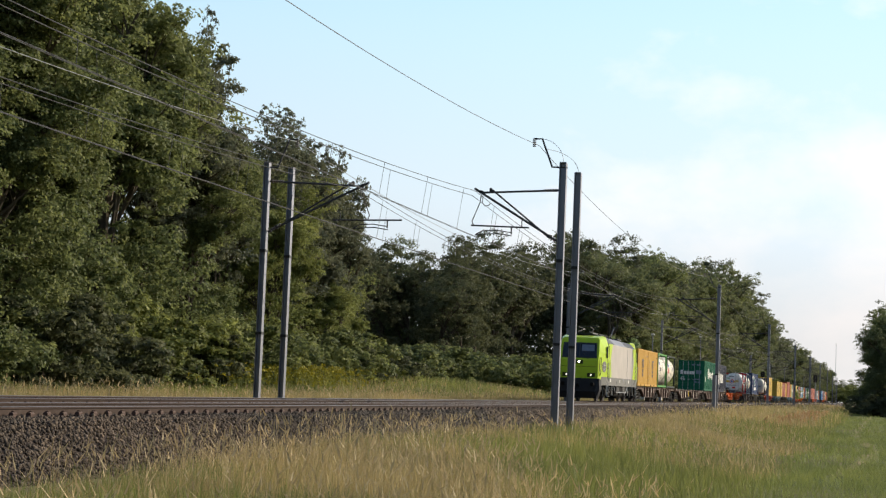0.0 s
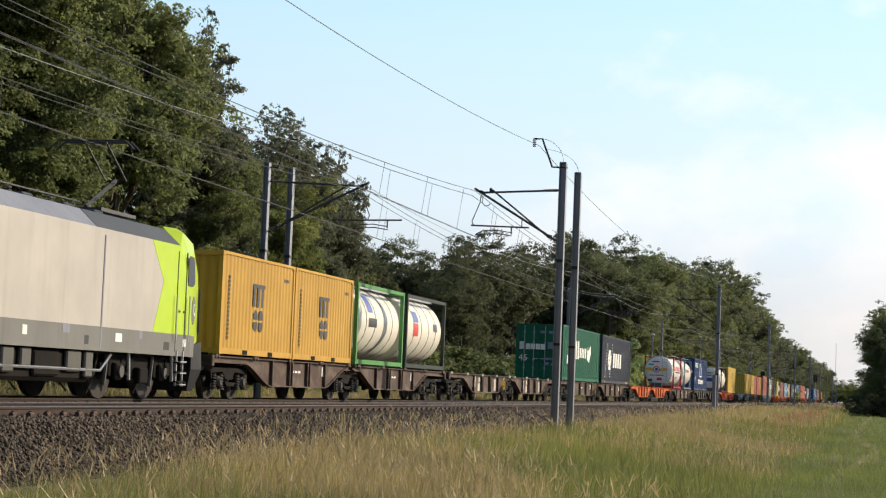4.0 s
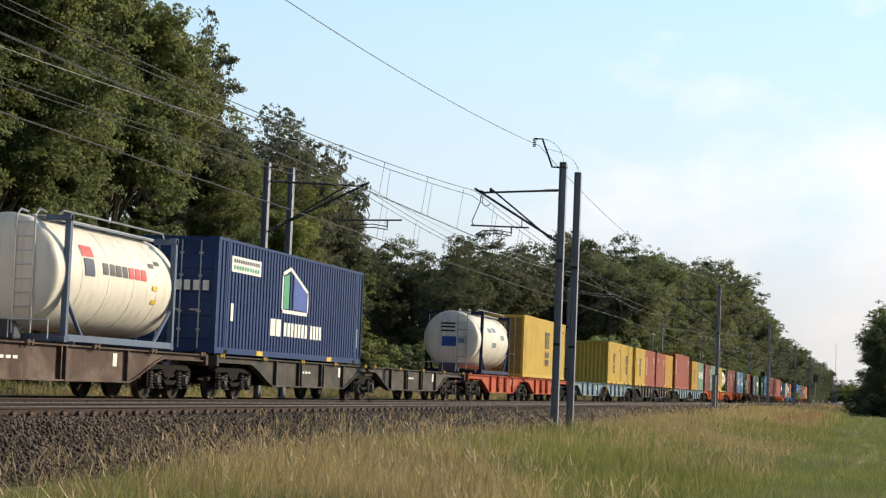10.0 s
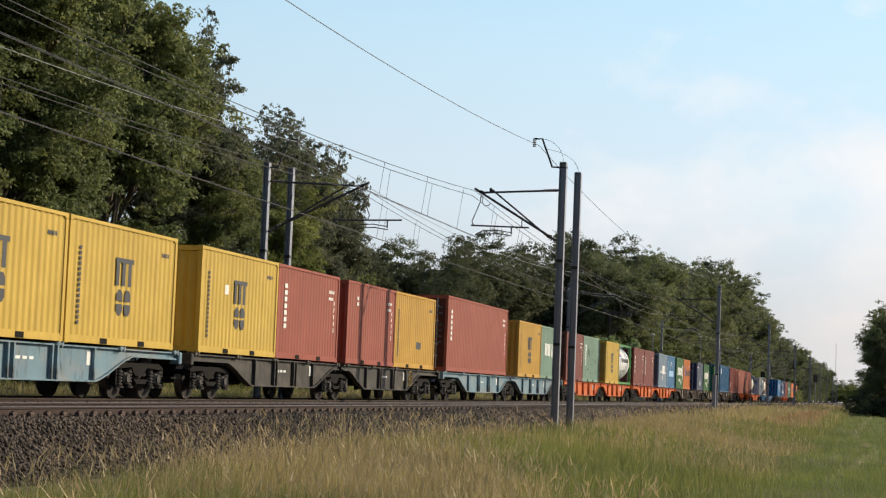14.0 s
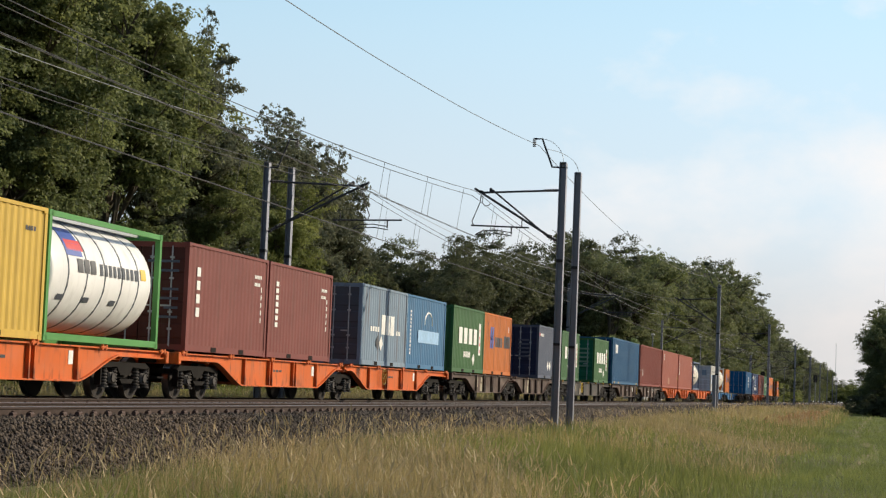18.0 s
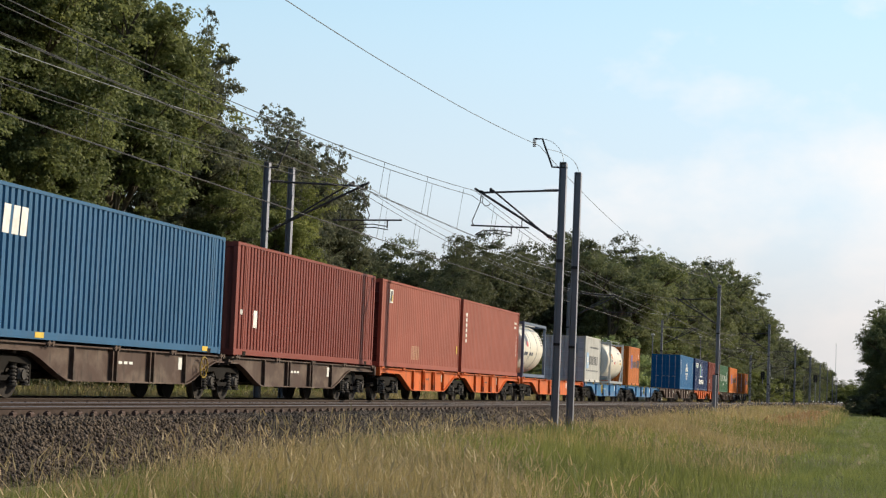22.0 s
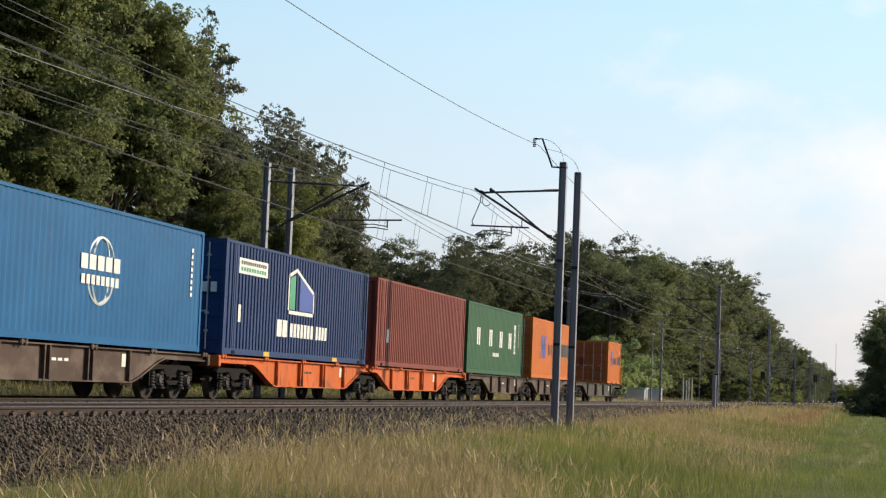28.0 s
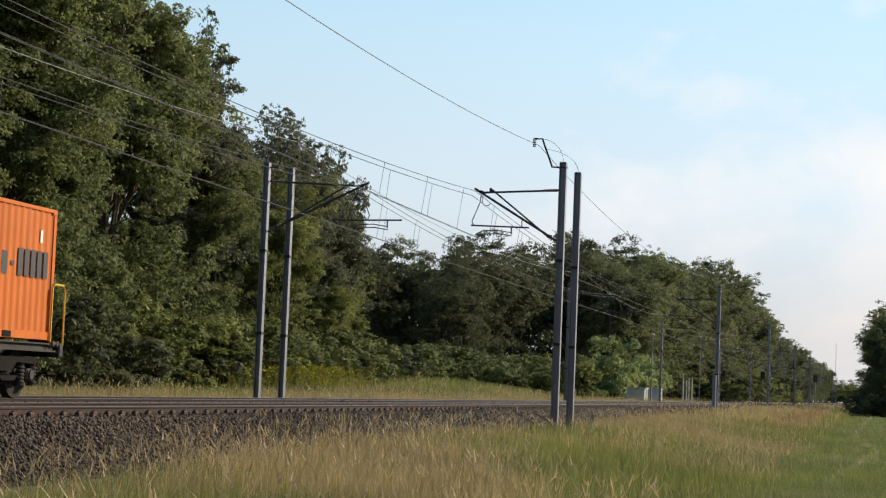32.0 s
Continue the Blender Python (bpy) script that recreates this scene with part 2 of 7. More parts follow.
# ---- ground ----
def ground_z(x, y):
    z = np.interp(y, [-3000, 4.0, 8.5, 10.4, 20.5, 22, 30, 60, 3000], [0, 0, 0.10, 0.14, 0.3, 0.42, 0.5, 0.6, 0.6])
    mound = 1.25 * np.exp(-((y - 34) / 5.0) ** 2 - ((x - 150) / 42.0) ** 2)
    roll = 0.04 * np.sin(x * 0.35 + y) + 0.03 * np.sin(y * 1.3 - x * 0.11)
    flat = np.interp(y, [9.5, 10.5, 20.5, 23], [1, 0, 0, 1]) * np.interp(y, [-3000, -60, -20], [0, 0, 1])
    return z + mound + roll * flat


def terrain():
    xs = np.concatenate([[-3000, -400, -120], np.arange(-40, 260, 2.0), np.arange(260, 900, 20.0), [1200, 2000, 4500]])
    ys = np.concatenate([[-3000, -600, -150, -60], np.arange(-30, 60, 1.0), [70, 100, 200, 600, 3000]])
    gx, gy = np.meshgrid(xs, ys, indexing="ij")
    gz = ground_z(gx, gy)
    k = len(ys)
    faces = [(i * k + j, (i + 1) * k + j, (i + 1) * k + j + 1, i * k + j + 1) for i in range(len(xs) - 1) for j in range(k - 1)]
    mid = [(ys[j] + ys[j + 1]) / 2 for j in range(k - 1)]
    index = [2 if m > 36 else 1 if m < 2.3 else 0 for _ in range(len(xs) - 1) for m in mid]
    me = raw("ground", np.stack([gx, gy, gz], -1).reshape(-1, 3).tolist(), faces, M_EARTH, M_PATH, M_LITTER, index=index)
    me.polygons.foreach_set("use_smooth", [True] * len(me.polygons))
    tagged(new("ground", me), "flat meadow with a mown strip beside the railway", "ground", kind="structure")


terrain()

# the ballast bed of both tracks, with its sloping shoulders
bed = bmesh.new()
outline = [(10.35, 0.05), (11.45, 0.83), (11.9, 0.87), (18.5, 0.87), (18.95, 0.83), (20.3, 0.05)]
rows = [[bed.verts.new((x, y, z)) for y, z in outline] for x in (-60, 0, 60, 140, 300, 700, 1800)]
for a, b in zip(rows, rows[1:]):
    for i in range(len(outline) - 1):
        bed.faces.new((a[i], b[i], b[i + 1], a[i + 1]))
ballast = tagged(new("ballast_bed", mesh_of(bed, "ballast_bed", M_BALLAST)), "brown-grey crushed stone bed under two railway tracks", "ballast", kind="structure")


def stones():
    """Loose stones over the shoulder of the bed and between the sleepers."""
    rng = np.random.default_rng(5)
    octa = np.array([(1, 0, 0), (0, 1, 0), (-1, 0, 0), (0, -1, 0), (0, 0, 1), (0, 0, -1)], float)
    tri = np.array([(0, 1, 4), (1, 2, 4), (2, 3, 4), (3, 0, 4), (1, 0, 5), (2, 1, 5), (3, 2, 5), (0, 3, 5)])
    xs, ys = [], []
    for x0, x1, per, y0, y1 in ((21, 48, 520, 10.2, 11.9), (48, 90, 260, 10.2, 11.9), (90, 170, 70, 10.2, 11.9), (24, 80, 60, 11.9, 18.6)):
        k = int((x1 - x0) * (y1 - y0) * per)
        xs.append(rng.uniform(x0, x1, k)), ys.append(rng.uniform(y0, y1, k))
    x, y = np.concatenate(xs), np.concatenate(ys)
    k = len(x)
    z = np.interp(y, [10.35, 11.45, 11.9], [0.05, 0.83, 0.87]) + rng.uniform(-0.01, 0.03, k)
    size = rng.uniform(0.018, 0.045, (k, 1, 1)) * rng.uniform(0.6, 1.4, (k, 1, 3)) * np.clip(x / 40, 0.9, 2.2)[:, None, None]
    a, b = rng.uniform(0, 6.28, k), rng.uniform(0, 6.28, k)
    ca, sa, cb, sb = np.cos(a), np.sin(a), np.cos(b), np.sin(b)
    rot = np.stack([np.stack([ca, -sa, 0 * a], -1), np.stack([sa * cb, ca * cb, -sb], -1), np.stack([sa * sb, ca * sb, cb], -1)], 1)
    v = np.einsum("kij,knj->kni", rot, octa[None] * size) + np.stack([x, y, z], -1)[:, None]
    f = (tri[None] + 6 * np.arange(k)[:, None, None]).reshape(-1, 3)
    me = bpy.data.meshes.new("ballast_stones")
    me.vertices.add(6 * k)
    me.vertices.foreach_set("co", v.astype(np.float32).ravel())
    me.loops.add(3 * len(f))
    me.loops.foreach_set("vertex_index", f.astype(np.int32).ravel())
    me.polygons.add(len(f))
    me.polygons.foreach_set("loop_start", np.arange(0, 3 * len(f), 3, dtype=np.int32))
    me.polygons.foreach_set("loop_total", np.full(len(f), 3, dtype=np.int32))
    me.materials.append(M_STONE)
    me.update(calc_edges=True)
    tagged(new("ballast_stones", me), "loose brown and grey crushed stones on the track bed", "gravel", kind="stuff")


stones()


# ---- tracks ----
def rail_mesh():
    o = [(-0.07, 0.0), (0.07, 0.0), (0.07, 0.012), (0.012, 0.03), (0.012, 0.118), (0.036, 0.128), (0.036, 0.155), (0.028, 0.162), (-0.028, 0.162), (-0.036, 0.155), (-0.036, 0.128), (-0.012, 0.118), (-0.012, 0.03), (-0.07, 0.012)]
    bm = bmesh.new()
    a = [bm.verts.new((-60, y, z)) for y, z in o]
    b = [bm.verts.new((1800, y, z)) for y, z in o]
    for i in range(len(o)):
        j = (i + 1) % len(o)
        bm.faces.new((a[i], b[i], b[j], a[j])).material_index = 1 if i in (7, 8) else 0
    bmesh.ops.recalc_face_normals(bm, faces=bm.faces)
    return mesh_of(bm, "rail", M_RAIL, M_RAILTOP)


def sleeper_mesh(full=True):
    bm = bmesh.new()
    add_box(bm, -0.12, 0.12, -1.25, 1.25, -0.12, 0.0, 0.02 if full else 0)
    return bm


def clip_mesh():
    bm = bmesh.new()
    for s in (-0.7525, 0.7525):
        for d in (-1, 1):
            add_box(bm, -0.075, 0.075, s + d * 0.115 - 0.045, s + d * 0.115 + 0.045, 0.0, 0.035, 0.008)
            add_tube(bm, (-0.07, s + d * 0.12, 0.045), (0.07, s + d * 0.12, 0.045), 0.04, 10)
            add_tube(bm, (0, s + d * 0.12, 0.03), (0, s + d * 0.12, 0.1), 0.03, 8)
    return bm


RAIL, SLEEPER, CLIPS = rail_mesh(), mesh_of(sleeper_mesh(), "sleeper", M_SLEEPER), mesh_of(clip_mesh(), "rail_clips", M_CLIP)


def track(y, label, near):
    t = tagged(at(new("railway_track"), 0, y, RZ - 0.162), label, "track", "railway tracks", "structure")
    for s in (-0.7525, 0.7525):
        at(part("rail", RAIL, None, t), 0, s, 0)
    rest = bmesh.new()
    for i in range(500):
        x = 20.1 + 0.6 * i
        if i < near:
            sl = at(part("sleeper", SLEEPER, None, t), x, 0, 0)
            part("rail_clips", CLIPS, None, sl)
        elif i < 330:
            add_box(rest, x - 0.12, x + 0.12, -1.25, 1.25, -0.12, 0.0)
    tagged(part("sleepers", rest, M_SLEEPER, t), kind="stuff")


track(YN, "empty railway track on concrete sleepers with rusty rails", 130)
track(YT, "railway track under the freight train, polished rail heads", 60)


# ---- overhead line ----
def h_beam(z0, z1, w=0.19):
    bm = bmesh.new()
    d = 0.25
    t, k = w / 2 - 0.03, 0.012
    o = [(-d / 2, -w / 2), (d / 2, -w / 2), (d / 2, -t), (k, -t), (k, t), (d / 2, t), (d / 2, w / 2), (-d / 2, w / 2), (-d / 2, t), (-k, t), (-k, -t), (-d / 2, -t)]
    a = [bm.verts.new((x, y, z0)) for x, y in o]
    b = [bm.verts.new((x, y, z1)) for x, y in o]
    for i in range(12):
        bm.faces.new((a[i], a[(i + 1) % 12], b[(i + 1) % 12], b[i]))
    bm.faces.new(a[::-1])
    bm.faces.new(b)
    return bm


def insulator(bm, a, b, r=0.055):
    a, b = Vector(a), Vector(b)
    for i in range(5):
        add_tube(bm, a + (b - a) * (i / 5), a + (b - a) * ((i + 0.5) / 5), r, 8)


def mast(x, y, side, top, arm, label, z0=0.0, reach=2.9, hold=(1.05, 3.05), steady=(1.7, 2.95), twin=0.0):
    """A steel mast; side is the way (+1 or -1 in y) to its track; arm: it carries a bracket."""
    m = tagged(at(new("overhead_line_mast"), x, y, z0), label, "mast", "overhead line masts")
    part("post", h_beam(0, top - z0, 0.235 if side > 0 else 0.19), M_POLE, m)
    part("cap", box(-0.135, 0.135, -0.105, 0.105, top - z0, top - z0 + 0.02), M_POLE, m)
    part("footing", box(-0.35, 0.35, -0.35, 0.35, -0.6, 0.12, 0.04), M_SLEEPER, m)
    h = -z0
    for z in (3.1, 5.9):
        part("clamp", box(-0.14, 0.14, -0.11, 0.11, z + h, z + h + 0.09), M_BLACK, m)
    if arm:
        d = side
        bm = bmesh.new()
        add_tube(bm, (0, d * 0.12, 8.32 + h), (0, d * (reach - 0.12), 8.20 + h), 0.035)
        part("top_tube", bm, M_WIRE, m)
        part("stay_tube", tube((0, d * 0.12, 6.6 + h), (0, d * (reach + 0.12), 8.34 + h), 0.04), M_WIRE, m)
        part("stay_tube", tube((0, d * 0.42, 6.74 + h), (0, d * (reach - 0.42), 8.36 + h), 0.03), M_WIRE, m)
        part("registration_arm", tube((0, d * hold[0], 7.04 + h), (0, d * hold[1], 7.08 + h), 0.028), M_WIRE, m)
        part("hanger", tube((0, d * (hold[0] + 0.25), 7.05 + h), (0, d * (hold[0] + 0.25), 7.05 + h + 0.25), 0.016, 5), M_WIRE, m)
        part("steady_hook", tube((0, d * steady[0], 7.06 + h), (0, d * steady[0], 6.8 + h), 0.025), M_WIRE, m)
        for k in (0, 0.1):
            bm = bmesh.new()
            add_wire(bm, [(k, d * steady[0], 6.86 + h - k), (k, d * (steady[0] * 0.6 + steady[1] * 0.4), 6.93 + h - k), (k, d * (steady[0] * 0.2 + steady[1] * 0.8), 6.9 + h - k), (k, d * steady[1], 6.76 + h)], 0.018)
            part("steady_arm", bm, M_WIRE, m)
        bm = bmesh.new()
        add_wire(bm, [(0, d * (reach - 0.12), 8.14 + h), (0, d * (reach - 0.08), 7.85 + h), (0, d * (reach + 0.06), 7.5 + h), (0, d * (reach + 0.17), 7.22 + h), (0, d * (reach + 0.1), 7.05 + h)], 0.018)
        part("jumper", bm, M_WIRE, m)
        bm = bmesh.new()
        add_wire(bm, [(0, d * (reach - 0.18), 8.14 + h), (0, d * (reach - 0.16), 7.86 + h), (0, d * (reach - 0.26), 7.74 + h), (0, d * (reach - 0.4), 7.78 + h), (0, d * (reach - 0.46), 7.86 + h)], 0.014)
        part("jumper", bm, M_WIRE, m)
        for y, z in ((reach - 0.14, 8.20), (reach - 0.45, 8.28), (0.42, 6.76), (reach - 0.1, 8.22)):
            part("clamp", box(-0.05, 0.05, d * y - 0.05, d * y + 0.05, z + h - 0.05, z + h + 0.06, 0.012), M_BLACK, m)
        bm = bmesh.new()
        insulator(bm, (0, d * 0.2, 8.32 + h), (0, d * 0.65, 8.31 + h))
        part("insulator", bm, M_INSUL, m)
        bm = bmesh.new()
        insulator(bm, (0, d * 0.2, 6.62 + h), (0, d * 0.6, 6.88 + h))
        part("insulator", bm, M_INSUL, m)
        t = top + h
        bm = bmesh.new()
        add_wire(bm, [(0, -d * 0.14, t - 0.16), (0, d * 0.38, t - 0.14), (0, d * 0.75, t + 0.81), (0, d * 1.05, t + 0.81)], 0.035)
        part("feeder_bracket", bm, M_WIRE, m)
        bm = bmesh.new()
        insulator(bm, (0, d * 1.02, t + 0.81), (0, d * 1.02, t + 0.52), 0.06)
        part("insulator", bm, M_INSUL, m)
        bm = bmesh.new()
        add_wire(bm, [(0, d * 0.8 * (1 - math.sin(a)), t + 0.81 * math.cos(a)) for a in np.linspace(0, 1.57, 10)], 0.009)
        part("earth_wire", bm, M_WIRE_PALE, m)
        if twin:
            bm = bmesh.new()
            add_wire(bm, [(twin * math.sin(a), d * 0.62 * (1 - math.sin(a)), t + 0.05 + 0.42 * math.cos(a) ** 0.8 + 0.12 * math.sin(2 * a)) for a in np.linspace(0, 1.57, 11)], 0.009)
            part("earth_wire", bm, M_WIRE_PALE, m)
    return m


NEAR_X = [-5.0, 62.7, 130.6, 197.0, 266.7, 333.0, 401.0, 469.0, 537.0, 605.0]
FAR_X = [-6.0, 61.3, 128.0, 187.5, 262.0, 329.0, 396.0, 463.0, 531.0, 599.0]
for i, x in enumerate(NEAR_X):
    mast(x, 10.25, 1, 9.25, True, "grey steel mast with a bracket over the near track", hold=(1.1, 3.1), twin=3.3 if i in (1, 5) else 0.0)
    if i in (1, 5):
        mast(x + 3.3, 10.25, 1, 9.3, False, "grey steel mast standing close behind a bracket mast")
for i, x in enumerate(FAR_X):
    mast(x, 20.22, -1, 8.95, True, "grey steel mast with a bracket over the far track", 0.2, 3.5, (2.4, 4.8), (4.3, 3.1))
    if i in (1, 5):
        mast(x + 2.75, 20.22, -1, 9.1, False, "grey steel mast paired with its neighbour beyond the tracks", 0.2)


def sag(a, b, drop, k=14):
    return [(a[0] + (b[0] - a[0]) * i / k, a[1] + (b[1] - a[1]) * i / k, a[2] + (b[2] - a[2]) * i / k - drop * 4 * (i / k) * (1 - i / k)) for i in range(k + 1)]


def line_span(xs, y, i):
    """Contact wires, messenger and droppers of one span."""
    a, b = xs[i], xs[i + 1]
    s = 0.2 if i % 2 else -0.2
    sp = tagged(new("overhead_wire"), "thin dark contact wire hung from a sagging carrier wire", "wire", "overhead wires")
    cz = 6.81 if y < 15 else 6.73
    c0, c1 = (a, y + s, cz), (b, y - s, cz)
    part("contact_wire", add_wire(bmesh.new(), sag(c0, c1, 0.03, 4), 0.0085), M_WIRE, sp)
    part("contact_wire", add_wire(bmesh.new(), sag((a, y + s + 0.06, cz), (b, y - s + 0.06, cz), 0.03, 4), 0.0085), M_WIRE, sp)
    top = sag((a, y, 8.26), (b, y, 8.26), 0.93, 18)
    part("carrier_wire", add_wire(bmesh.new(), top, 0.010), M_WIRE, sp)
    low = sag((a, y + 0.1, 8.10), (b, y + 0.1, 8.10), 0.86, 18)
    part("carrier_wire", add_wire(bmesh.new(), low, 0.010), M_WIRE, sp)
    n = 26 if i < 2 else 12
    for k in range(1, n):
        f = (k + (0.3 if k % 2 else -0.3)) / n
        drop = 0.93 if k % 2 else 0.86
        z = (8.26 if k % 2 else 8.10) - drop * 4 * f * (1 - f)
        xx, off = a + (b - a) * f, 0.0 if k % 2 else 0.1
        part("dropper", tube((xx, y + off, z), (xx, y + s - 2 * s * f + off * 0.6, cz), 0.006, 5), M_WIRE, sp)


for i in range(6):
    line_span(NEAR_X, YN, i)
    line_span(FAR_X, YT, i)
    for xs, y, z, name in ((NEAR_X, 11.1, 9.83, "near"), (FAR_X, 19.2, 9.68, "far")):
        bm = add_wire(bmesh.new(), sag((xs[i], y, z), (xs[i + 1], y, z), 1.0, 18), 0.010)
        tagged(new("feeder_wire", mesh_of(bm, "feeder_wire", M_FEEDER if name == "near" else M_WIRE_PALE)), "single pale feeder wire slung between the mast tops", "wire", "feeder wires")


# ---- trees ----
def limbs(rng, height, width, base, forks=(6, 3, 3, 2)):
    """A tapered trunk with forking limbs, and the ends of its branches."""
    bm = bmesh.new()
    tips = []

    def grow(p, way, length, r, depth):
        q = p + way * length
        add_tube(bm, p, q, r, 7 if depth < 2 else 4, r * 0.7)
        if depth >= 2:
            tips.append(tuple(q))
        if depth >= len(forks):
            return
        for k in range(forks[depth]):
            a = rng.uniform(0, 6.283)
            out = Vector((math.cos(a), math.sin(a), 0)) * rng.uniform(0.35, 1.05)
            start = p + way * length * (rng.uniform(0.45, 1.0) if depth else rng.uniform(0.35, 1.0))
            grow(start, (way * rng.uniform(0.45, 1.0) + out + Vector((0, 0, 0.1))).normalized(), length * (rng.uniform(0.42, 0.6) if depth == 0 else rng.uniform(0.55, 0.78)), r * 0.55, depth + 1)

    grow(Vector((0, 0, -0.4)), Vector((rng.uniform(-0.05, 0.05), rng.uniform(-0.05, 0.05), 1)).normalized(), height * 0.52, base, 0)
    t = np.array(tips)
    grown = np.array([width / max(np.abs(t[:, 0]).max(), 1e-3), width / max(np.abs(t[:, 1]).max(), 1e-3), height * 0.95 / t[:, 2].max()])
    bmesh.ops.scale(bm, vec=Vector(grown.tolist()), verts=bm.verts)
    return bm, t * grown


def leaf_cloud(rng, centres, radii, per, size, flat=0.8):
    """Leaves thickly set on small sprays round each clump, facing roughly outwards and up, with gaps between the sprays."""
    k = len(centres)
    n = k * per
    c = np.repeat(np.asarray(centres), per, 0)
    r = np.repeat(np.asarray(radii), per)
    d = rng.normal(size=(n, 3))
    d /= np.linalg.norm(d, axis=1)[:, None]
    d[:, 2] = np.where(d[:, 2] < -0.45, -d[:, 2] * 0.6, d[:, 2])
    sprays = 11
    to = rng.normal(size=(k, sprays, 3))
    to /= np.linalg.norm(to, axis=2)[:, :, None]
    to[:, :, 2] = np.where(to[:, :, 2] < -0.5, -to[:, :, 2] * 0.5, to[:, :, 2])
    to *= rng.uniform(0.45, 1.05, (k, sprays, 1))
    girth = rng.uniform(0.2, 0.46, (k, sprays))
    own, which = np.repeat(np.arange(k), per), rng.integers(0, sprays, n)
    rad = r * girth[own, which] * (0.35 + 0.75 * rng.random(n) ** 0.7)
    p = c + (to[own, which] * r[:, None] + d * rad[:, None]) * np.array([1, 1, flat])
    d = d * 0.7 + to[own, which] * 0.5
    nrm = d + rng.normal(scale=0.6, size=(n, 3)) + np.array([0, 0, 0.35])
    nrm /= np.linalg.norm(nrm, axis=1)[:, None]
    u = np.cross(nrm, rng.normal(size=(n, 3)))
    u /= np.linalg.norm(u, axis=1)[:, None] + 1e-9
    v = np.cross(nrm, u)
    s = size * rng.uniform(0.5, 1.4, n)[:, None]
    u, v = u * s, v * s * 0.62
    return np.stack([p - u, p + v, p + u * 1.1, p - v], 1)


def skirt_clumps(rng, height, width, count, low, high):
    """Clumps that fill the lower and middle crown of a tree at the forest's edge."""
    cs = []
    for _ in range(count):
        a, f = rng.uniform(0, 6.283), rng.random()
        rr = width * (0.98 - 0.25 * f) * rng.uniform(0.3, 1.0) ** 0.5 * (0.8 + 0.25 * math.sin(3 * a + 7 * f))
        cs.append((rr * math.cos(a), rr * math.sin(a), height * (low + (high - low) * f)))
    return cs


def tree(kind, seed, height, width, per, size, mat, label, clump=0.07, skirt=50, low=0.1, high=0.6, forks=(6, 3, 3, 2), bark=None):
    rng = np.random.default_rng(seed)
    t = tagged(new(kind), label, "tree", "trees along the railway")
    bm, tips = limbs(rng, height, width * 0.92, height * 0.016, forks)
    part("trunk", bm, bark or M_BARK, t)
    cs = [tuple(v) for v in tips] + skirt_clumps(rng, height, width, skirt, low, high)
    rs = [height * clump * rng.uniform(0.55, 1.25) for _ in cs]
    part("crown", sheets("crown", leaf_cloud(rng, cs, rs, per, size), mat), None, t)
    return t


def plant(src, x, y, scale=1.0, turn=0.0, wide=1.0):
    z = float(ground_z(np.array(x), np.array(y)))
    return copy_thing(src, Matrix.Translation((x, y, z - 0.1)) @ pose(0, 0, 0, 0, 0, turn) @ Matrix.Diagonal((scale * wide, scale * wide, scale, 1)))


def shrub(seed, mat, label, size=0.075, per=520, name="shrub"):
    rng = np.random.default_rng(seed)
    s = tagged(new(name), label, "shrub", "shrubs at the forest edge")
    bm = bmesh.new()
    for _ in range(9):
        a = rng.uniform(0, 6.283)
        add_tube(bm, (0, 0, 0), (math.cos(a) * 0.9, math.sin(a) * 0.9, rng.uniform(1.2, 2.6)), 0.04, 5, 0.012)
    part("stem", bm, M_BARK, s)
    cs = [(rng.normal() * 1.0, rng.normal() * 1.0, rng.uniform(0.35, 2.7)) for _ in range(26)]
    part("foliage", sheets("foliage", leaf_cloud(rng, cs, [rng.uniform(0.45, 0.85) for _ in cs], per, size), mat), None, s)
    return s


OAKS = [tree("oak_tree", 10 + i, 20, w, 480 if sk > 30 else 215, 0.080, mat, label, cl, sk, low, 0.6, (6, 3, 3, 2) if sk > 30 else (8, 4, 3, 2)) for i, (w, mat, cl, sk, low, label) in enumerate((
    (6.0, M_LEAF, 0.064, 90, 0.06, "tall oak with a dense dark green crown reaching low"),
    (5.6, M_LEAF, 0.062, 75, 0.08, "tall oak with a ragged dark green crown"),
    (6.0, M_LEAFGREY, 0.040, 26, 0.3, "old oak with a dark open crown and bare limbs"),
    (5.0, M_LEAF2, 0.070, 80, 0.04, "broad tree with lighter green leaves")))]
FAR_TREES = [tree("forest_tree", 30 + i, 20, w, 300, 0.115, mat, label, 0.075, 56, 0.06, 0.7, (6, 3, 3)) for i, (w, mat, label) in enumerate((
    (5.6, M_LEAFFAR, "distant oak in the dark green forest edge"),
    (5.0, M_LEAFGREY, "distant tall tree with a dark crown"),
    (5.4, M_LEAF, "distant tree with a sunlit lighter crown"),
    (5.8, M_LEAFFAR, "distant broad oak with an uneven crown")))]
# forest trees in the darker leaf colour, for the gap and set-back edge
DARK_TREES = [tree("dark_leaf_tree", 40 + i, 20, w, 300, 0.115, M_LEAF3, "tree with darker leaves in the set-back forest edge", 0.075, 56, 0.06, 0.7, (6, 3, 3)) for i, w in enumerate((5.6, 5.2))]
SHRUBS = [shrub(50, M_LEAF2, "leafy green shrub at the forest edge"), shrub(51, M_LEAF3, "dark green undergrowth shrub"), shrub(52, M_LEAF, "dense green shrub under the trees")]
WILLOW = shrub(60, M_WILLOW, "rounded pale green willow bush", 0.055, 900, "willow_bush")


